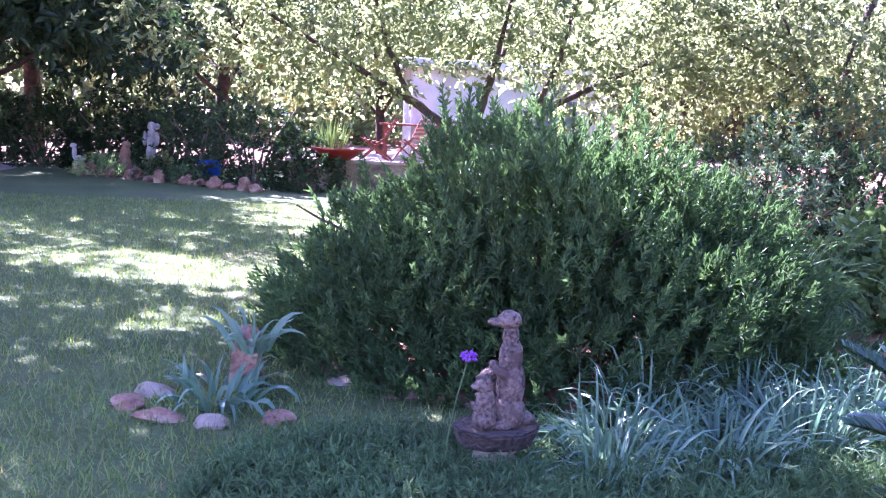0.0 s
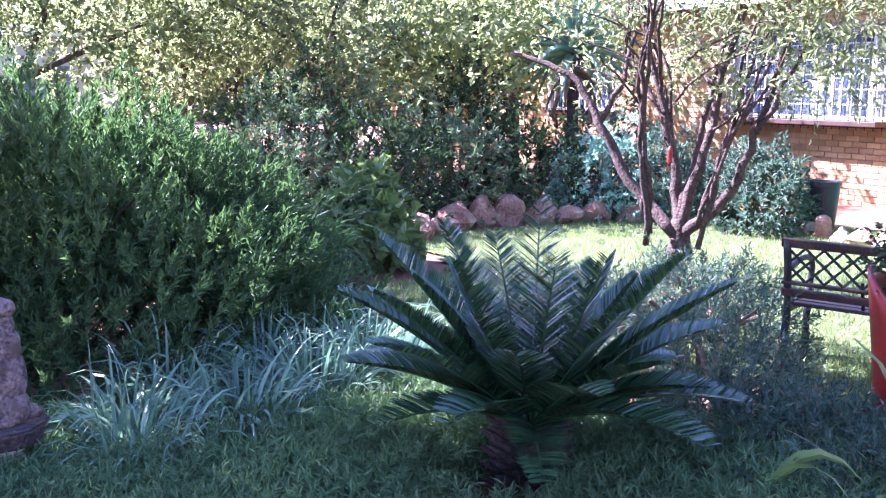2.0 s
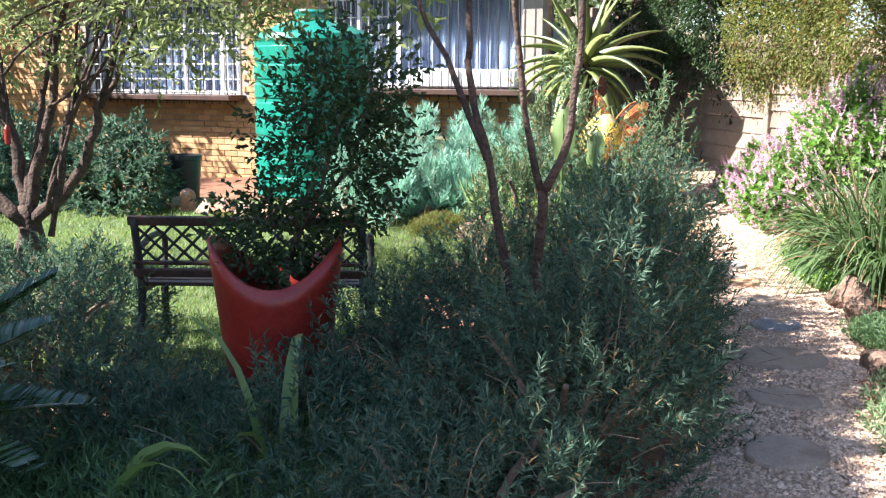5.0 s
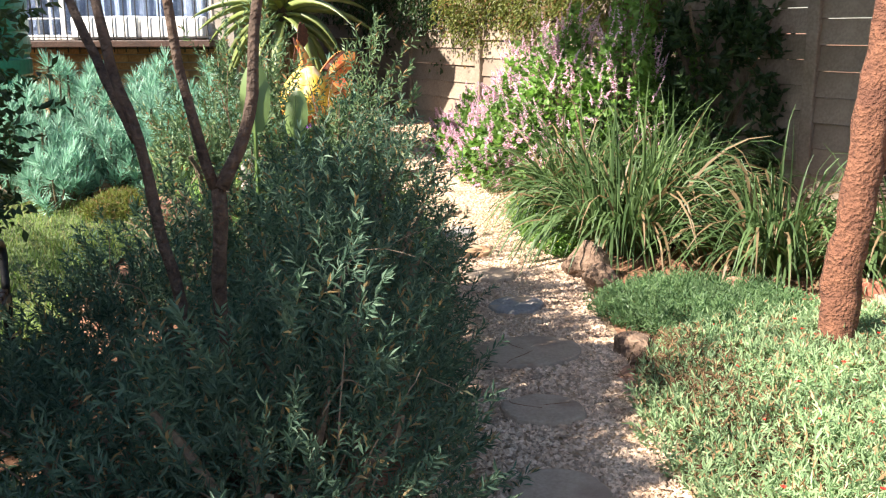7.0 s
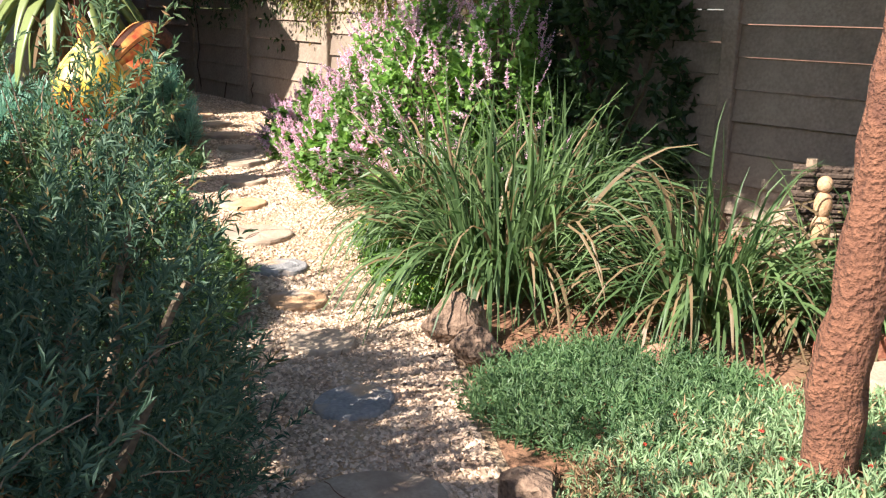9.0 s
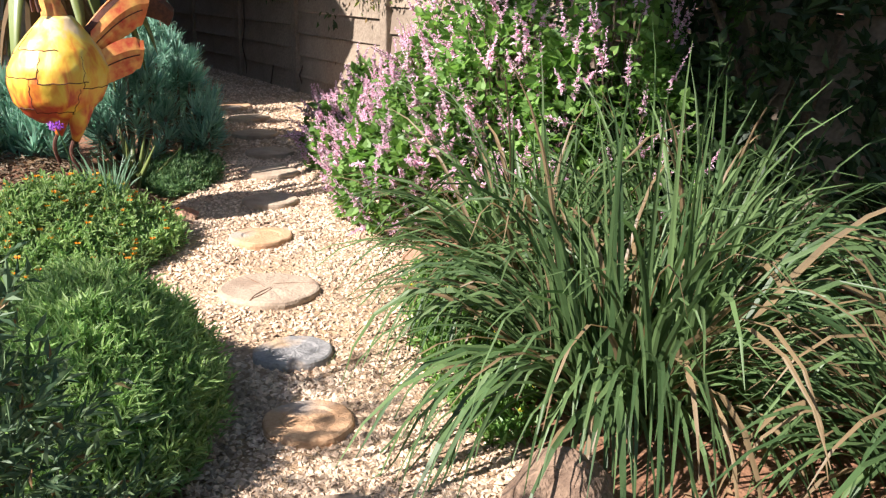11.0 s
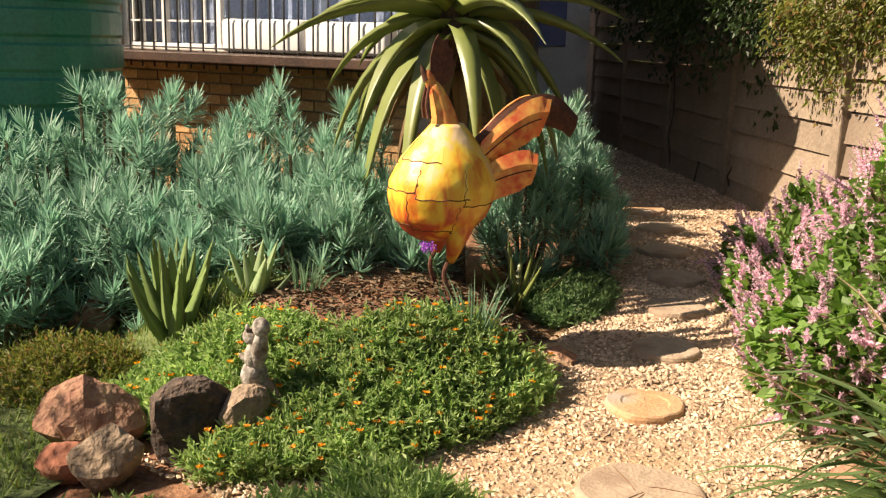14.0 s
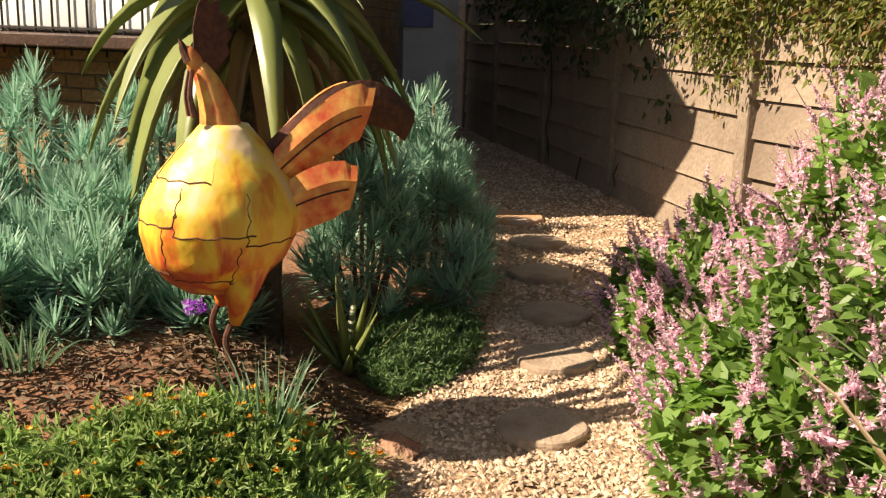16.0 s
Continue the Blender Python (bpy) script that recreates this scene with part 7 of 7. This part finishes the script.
for (x, y, m, r, hh) in [(-20.3, -6.6, L_GROUND, 0.5, 0.4), (-20.9, -5.2, L_FEATHER, 0.45, 0.35), (-20.0, -5.3, L_TREE_LIGHT, 0.35, 0.55), (-21.4, -6.6, L_FEATHER, 0.4, 0.5), (-19.3, -4.7, L_FEATHER, 0.35, 0.3)]:
    shrub("bed_plant", (x, y), (r, r, hh), 90, 9, 0.08, 0.03, m, "low leafy plant in the far flower bed", "plant", "far bed plants", 3)
# raised terrace
terr = thing("terrace", (-19.6, -1.0, 0), "raised paved terrace with a low stone wall and steps", "terrace")
terr["kind"] = "structure"
PAVE = surface("terrace_paving", (0.34, 0.26, 0.21), (0.48, 0.38, 0.31), 0.9, 3, 30, 0.4)
part("retaining_wall", box((3.6, 4.2, 0.60), (-0.9, 0.4, 0.28), 0.02), ROCK_TAN, terr)
part("paving", box((3.7, 4.3, 0.06), (-0.9, 0.4, 0.61), 0.01), PAVE, terr)
part("step", box((0.4, 0.9, 0.36), (1.08, 1.0, 0.17), 0.01), PAVE, terr)
part("step", box((0.4, 0.9, 0.18), (1.46, 1.0, 0.08), 0.01), PAVE, terr)
bowl = thing("red_bowl_planter", (-18.6, -1.75, 0.64), "wide red bowl planter with reeds on the terrace", "planter")
part("bowl", lathe([(0.22, 0), (0.24, 0.02), (0.42, 0.12), (0.52, 0.2), (0.52, 0.23), (0.47, 0.23), (0.38, 0.15), (0.03, 0.12)], 32), POT_RED, bowl)
strap_clump("reed_plant", (-18.6, -1.85), 60, 0.75, 0.03, 0.2, L_ROUND, "upright yellow-green reeds in the red bowl", "reeds", "", 0.2, 0.35, 4, 0.2, z=0.76)


def deck_chair(at, rz):
    root = thing("deck_chair", (*at, 0.64), "folding red-stained wooden deck chair on the terrace", "chair", "deck chairs", rz)
    for s in (-0.22, 0.22):
        part("side_rail", tube([(-0.3, s, 0.0), (0.3, s, 0.45)], [0.018, 0.018], 6), RED_WOOD, root)
        part("leg", tube([(0.3, s, 0.0), (-0.15, s, 0.42)], [0.018, 0.018], 6), RED_WOOD, root)
        part("back_post", tube([(-0.15, s, 0.38), (-0.4, s, 0.85)], [0.018, 0.018], 6), RED_WOOD, root)
    for k in range(5):
        part("seat_slat", box((0.05, 0.46, 0.015), (-0.12 + k * 0.09, 0, 0.33 + k * 0.02), 0.003), RED_WOOD, root)
        part("back_slat", box((0.015, 0.46, 0.05), (-0.2 - k * 0.045, 0, 0.47 + k * 0.085), 0.003), RED_WOOD, root)
    return root


c1 = deck_chair((-18.9, -0.35), -60)
copy_thing(c1, pose(-19.3, -1.0, 0.64, 0, 0, -100))
copy_thing(c1, pose(-19.2, 0.45, 0.64, 0, 0, -40))
tbl = thing("terrace_table", (-19.9, -0.2, 0.64), "red-stained wooden table on the terrace", "table")
part("tabletop", box((0.9, 1.4, 0.04), (0, 0, 0.72), 0.01), RED_WOOD, tbl)
for sx in (-0.38, 0.38):
    for sy in (-0.6, 0.6):
        part("leg", box((0.06, 0.06, 0.7), (sx, sy, 0.35), 0.005), RED_WOOD, tbl)
part("driveway", box((3.0, 9.0, 0.05), (-22.3, -13.2, 0.0), 0.01), PAVE, None, "pale paved driveway beyond the lawn")
bpy.data.objects["driveway"]["kind"] = "structure"
# pale outbuilding glimpsed through the trees
ob_ = thing("outbuilding", (-21.5, 2.0, 0), "white outbuilding glimpsed through the trees", "building")
part("wall", box((2.5, 4.5, 2.6), (0, 0, 1.25), 0.01), WHITE_PAINT, ob_)
part("roof", box((3.0, 5.0, 0.18), (0, 0, 2.65), 0.03), WHITE_PAINT, ob_)
part("window", box((0.06, 1.0, 1.0), (1.26, 0.8, 1.5), 0.01), CURTAIN, ob_)

# ---- corner beside the red-barked tree ----
def insect_hotel(at, rz):
    root = thing("log_pile", (*at, rise(*at)), "stack of thin brown sticks in a wooden frame", "log pile", "", rz)
    for k in range(26):
        part("stick", tube([(-0.38 + 0.02 * math.sin(k * 5), 0.05 * math.sin(k * 2.7), 0.36 + 0.026 * (k % 13)), (0.38 + 0.03 * math.cos(k * 3), 0.05 * math.sin(k * 2.1), 0.365 + 0.026 * (k % 13))], [0.013, 0.011], 6), BARK, root)
    for x in (-0.3, 0.3):
        part("leg", tube([(x, 0, 0), (x, 0, 0.72)], [0.03, 0.028], 8), BARK_PALE, root)
    part("shelf", box((0.85, 0.2, 0.03), (0, 0, 0.335), 0.004), BARK_PALE, root)
    return root


insect_hotel((2.75, 6.0), -20)
fig = bmesh.new()
for c, r in (((0, 0, 0.08), (0.05, 0.045, 0.08)), ((0, 0, 0.2), (0.045, 0.04, 0.07)), ((0, 0, 0.30), (0.038, 0.038, 0.042))):
    bmesh.ops.create_uvsphere(fig, u_segments=14, v_segments=10, radius=1, matrix=Matrix.LocRotScale(c, None, r))
fig_o = part("garden_figurine", fig, SLAB_ORANGE, None, smooth=True)
fig_o.matrix_basis = pose(2.42, 5.85, rise(2.42, 5.85) + 0.34)
tagged(fig_o, "small orange and white painted garden figurine", "figurine")
rock("rock", (2.42, 5.85), (0.12, 0.12, 0.46), ROCK_TAN, "rock under the painted figurine", 101)
for i in range(9):
    a = i * 0.42
    b_ = part("edging_brick", box((0.21, 0.10, 0.09), (0, 0, 0.035), 0.008), BRICK_RED)
    b_.matrix_basis = pose(2.25 + 0.19 * i * math.cos(0.25), 5.22 + 0.05 * math.sin(i * 1.7) + 0.03 * i, rise(2.3, 5.3), 0, 4 * math.sin(i * 2), 8 * math.sin(i * 1.3))
    tagged(b_, "red brick laid loosely as a bed edging", "brick", "edging bricks")
o = part("paving_slab", box((0.5, 0.28, 0.05), (0, 0, 0.02), 0.01), SLAB)
o.matrix_basis = pose(2.45, 4.98, rise(2.4, 5.0), 0, 0, 12)
tagged(o, "pale flat slab beside the loose bricks", "slab")
for (x, y, s, sd_) in [(3.0, 6.3, 0.35, 111), (3.4, 5.7, 0.3, 113), (2.75, 6.6, 0.25, 115)]:
    rock("rock", (x, y), (s, s * 0.8, s * 2.6), ROCK_TAN, "large tan rock in the shaded corner", sd_, 30 * sd_, "rock", "corner rocks")


def wind_chime(at, ztop):
    root = thing("wind_chime", (*at, 0.0), "hanging chime of small mirrors, beads and pale twigs", "wind chime", "", 8)
    MIR = bpy.data.materials.new("mirror_glass")
    t, N, L, p = nodes_of(MIR)
    p.inputs["Base Color"].default_value, p.inputs["Metallic"].default_value, p.inputs["Roughness"].default_value = (0.75, 0.78, 0.80, 1), 1.0, 0.2
    part("string", tube([(0, 0, 3.3), (0, 0, 0.78)], [0.0015, 0.0015], 4), IRON, root)
    for k in range(9):
        a = k * 0.7
        part("twig", tube(bend([(0, 0, ztop - 0.01 * k), (0.06 * math.cos(a), 0.05 * math.sin(a), ztop + 0.03 - 0.02 * k), (0.09 * math.cos(a + 0.4), 0.08 * math.sin(a), ztop - 0.02 * k)], 4), [0.0022] * 9, 5), BARK_PALE, root)
    z = ztop - 0.12
    for kind_, w_, h_ in (("bead", 3, 0), ("plate", 0.055, 0.03), ("tri", 0.075, 0.05), ("dia", 0.045, 0.07), ("bead", 2, 0), ("dia", 0.04, 0.11), ("plate", 0.07, 0.028), ("bead", 3, 0), ("plate", 0.10, 0.03), ("plate", 0.05, 0.02), ("dia", 0.09, 0.085)):
        if kind_ == "bead":
            for q in range(w_):
                bm = bmesh.new(); bmesh.ops.create_uvsphere(bm, u_segments=10, v_segments=8, radius=0.008, matrix=Matrix.Translation((0, 0, z)))
                part("bead", bm, F_RED if q % 2 == 0 else STATUE_PALE, root)
                z -= 0.017
        else:
            shape = {"plate": [(-1, -1), (1, -1), (1, 1), (-1, 1)], "tri": [(-1, -1), (1, -1), (0, 1)], "dia": [(0, -1), (1, 0), (0, 1), (-1, 0)]}[kind_]
            bm = bmesh.new()
            A = [bm.verts.new((u * w_ / 2, -0.002, z - h_ / 2 + q * h_ / 2)) for u, q in shape]
            B = [bm.verts.new((u * w_ / 2, 0.002, z - h_ / 2 + q * h_ / 2)) for u, q in shape]
            bm.faces.new(A); bm.faces.new(B[::-1])
            for i in range(len(A)):
                bm.faces.new((A[i], B[i], B[(i + 1) % len(A)], A[(i + 1) % len(A)]))
            part("mirror", bm, MIR, root)
            z -= h_ + 0.018
    return root


wind_chime((1.70, 3.62), 1.50)

# red bird feeder in the multi-stemmed tree
fd = thing("bird_feeder", (-5.3, 4.35, 0), "small red bird feeder hung in the tree", "bird feeder")
part("tube_body", lathe([(0.012, 1.02), (0.022, 1.03), (0.022, 1.14), (0.008, 1.17)], 14), POT_RED, fd)
part("hanger", tube([(0, 0, 1.16), (0.02, 0, 1.6)], [0.002, 0.002], 4), IRON, fd)

# stone edging at the house side of the lawn
for i in range(16):
    t_ = i / 15
    rock("edging_rock", (-7.4 + 4.2 * t_, 8.25 - 0.55 * math.sin(t_ * 3) - 0.5 * t_), (0.16, 0.13, 0.2 + 0.05 * (i % 3)), ROCK_RED if i % 2 else ROCK_TAN, "rough rock edging the lawn below the house", 130 + i, i * 53, "rock", "lawn edging rocks")

# ---- face bricks of the front wall ----
def brick_mesh():
    bm = box((0.222, 0.05, 0.073), (0, 0, 0), 0.004)
    me = bpy.data.meshes.new("brick")
    bm.to_mesh(me)
    bm.free()
    me.materials.append(BRICK)
    return me


BM_ = brick_mesh()
side = []
for r in range(38):
    for k in range(23):
        q = 0.12 + (k + (0.5 if r % 2 else 0)) * 0.233
        side.append((HX0 + 0.326 * q - 0.006, -0.942 * q - 0.25, -0.05 + r * 0.084))

near, far = [], []
for r in range(38):
    z = -0.05 + r * 0.084
    for k in range(91):
        x = 0.115 + (k + (0.5 if r % 2 else 0)) * 0.233
        if x < HX0 + 0.11 or x > HL - 0.12 or any(w_[0] - 0.10 < x < w_[1] + 0.10 and w_[2] - 0.07 < z < w_[3] + 0.05 for w_ in WINDOWS):
            continue
        (near if x < 4.6 and z < 1.5 and len(near) < 300 else far).append((x, z))
for x, z in near:
    o = new("brick", BM_)
    o.parent = house
    o.matrix_basis = pose(x, -0.016 + 0.003 * math.sin(x * 37 + z * 91), z, 0, 0, 0.4 * math.sin(x * 71 + z * 13))
C8 = np.array([(a * 0.111, b * 0.025, c * 0.0365) for c in (-1, 1) for b in (-1, 1) for a in (-1, 1)])
F6 = np.array([(0, 1, 3, 2), (4, 6, 7, 5), (0, 4, 5, 1), (2, 3, 7, 6), (0, 2, 6, 4), (1, 5, 7, 3)])
P = np.array([(x, -0.016 + 0.003 * math.sin(x * 37 + z * 91), z) for x, z in far])
V = (C8[None] + P[:, None]).reshape(-1, 3)
F = (np.arange(len(P))[:, None, None] * 8 + F6[None]).reshape(-1, 4)
ca, sa = math.cos(radians(-70.9)), math.sin(radians(-70.9))
S8 = np.stack([C8[:, 0] * ca - C8[:, 1] * sa, C8[:, 0] * sa + C8[:, 1] * ca, C8[:, 2]], 1)
PS = np.array(side)
VS = (S8[None] + PS[:, None]).reshape(-1, 3)
F = np.concatenate([F, (np.arange(len(PS))[:, None, None] * 8 + F6[None]).reshape(-1, 4) + len(V)])
V = np.concatenate([V, VS])
fb = mesh_thing("brickwork", V, F, BRICK, parent=house, kind="stuff")

# ---- leaf litter, bark chips and fallen twigs on the bare soil ----
def litter(name, n, cx, cy, rx, ry, size, material, label):
    p, _ = in_patch(n, cx, cy, rx, ry)
    at_ = np.array([(x, y, rise(x, y) + 0.012) for x, y in p])
    d = unit(np.stack([RNG.normal(0, 1, n), RNG.normal(0, 1, n), RNG.normal(0.05, 0.15, n)], 1))
    v, f = leaves(at_, d, size * RNG.uniform(0.4, 1.5, n), size * 0.3 * RNG.uniform(0.5, 1.4, n), 0.3)
    return mesh_thing(name, v, f, material, label, "leaf litter", kind="stuff")


litter("leaf_litter", 4600, -1.9, 7.9, 1.0, 0.65, 0.045, TWIG, "brown bark chips and dry leaves on the bed's soil")
litter("leaf_litter", 1300, -1.35, 8.15, 0.42, 0.5, 0.04, L_ALOE_DRY, "dry brown leaf scraps round the sculpture's feet")
litter("leaf_litter", 1900, -0.98, 7.75, 0.28, 0.9, 0.022, TWIG, "reddish-brown bark crumbs washed from the bed over the gravel")
litter("leaf_litter", 900, 0.3, 5.3, 0.35, 2.6, 0.03, L_ALOE_DRY, "dry leaves scattered on the path")
litter("leaf_litter", 700, 1.5, 5.3, 0.9, 0.5, 0.05, L_ALOE_DRY, "dry leaves under the strap-leaved clumps")


# dry thatch in the succulent carpet
p, h = in_patch(700, 0.95, 3.5, 0.28, 0.75, 0.1)
sprigs("dry_thatch", p, 0.10, 8, 0.04, 0.007, L_ALOE_DRY, "dry brown stems at the carpet's edge", "dry stems", 0.7, h * 0.05)
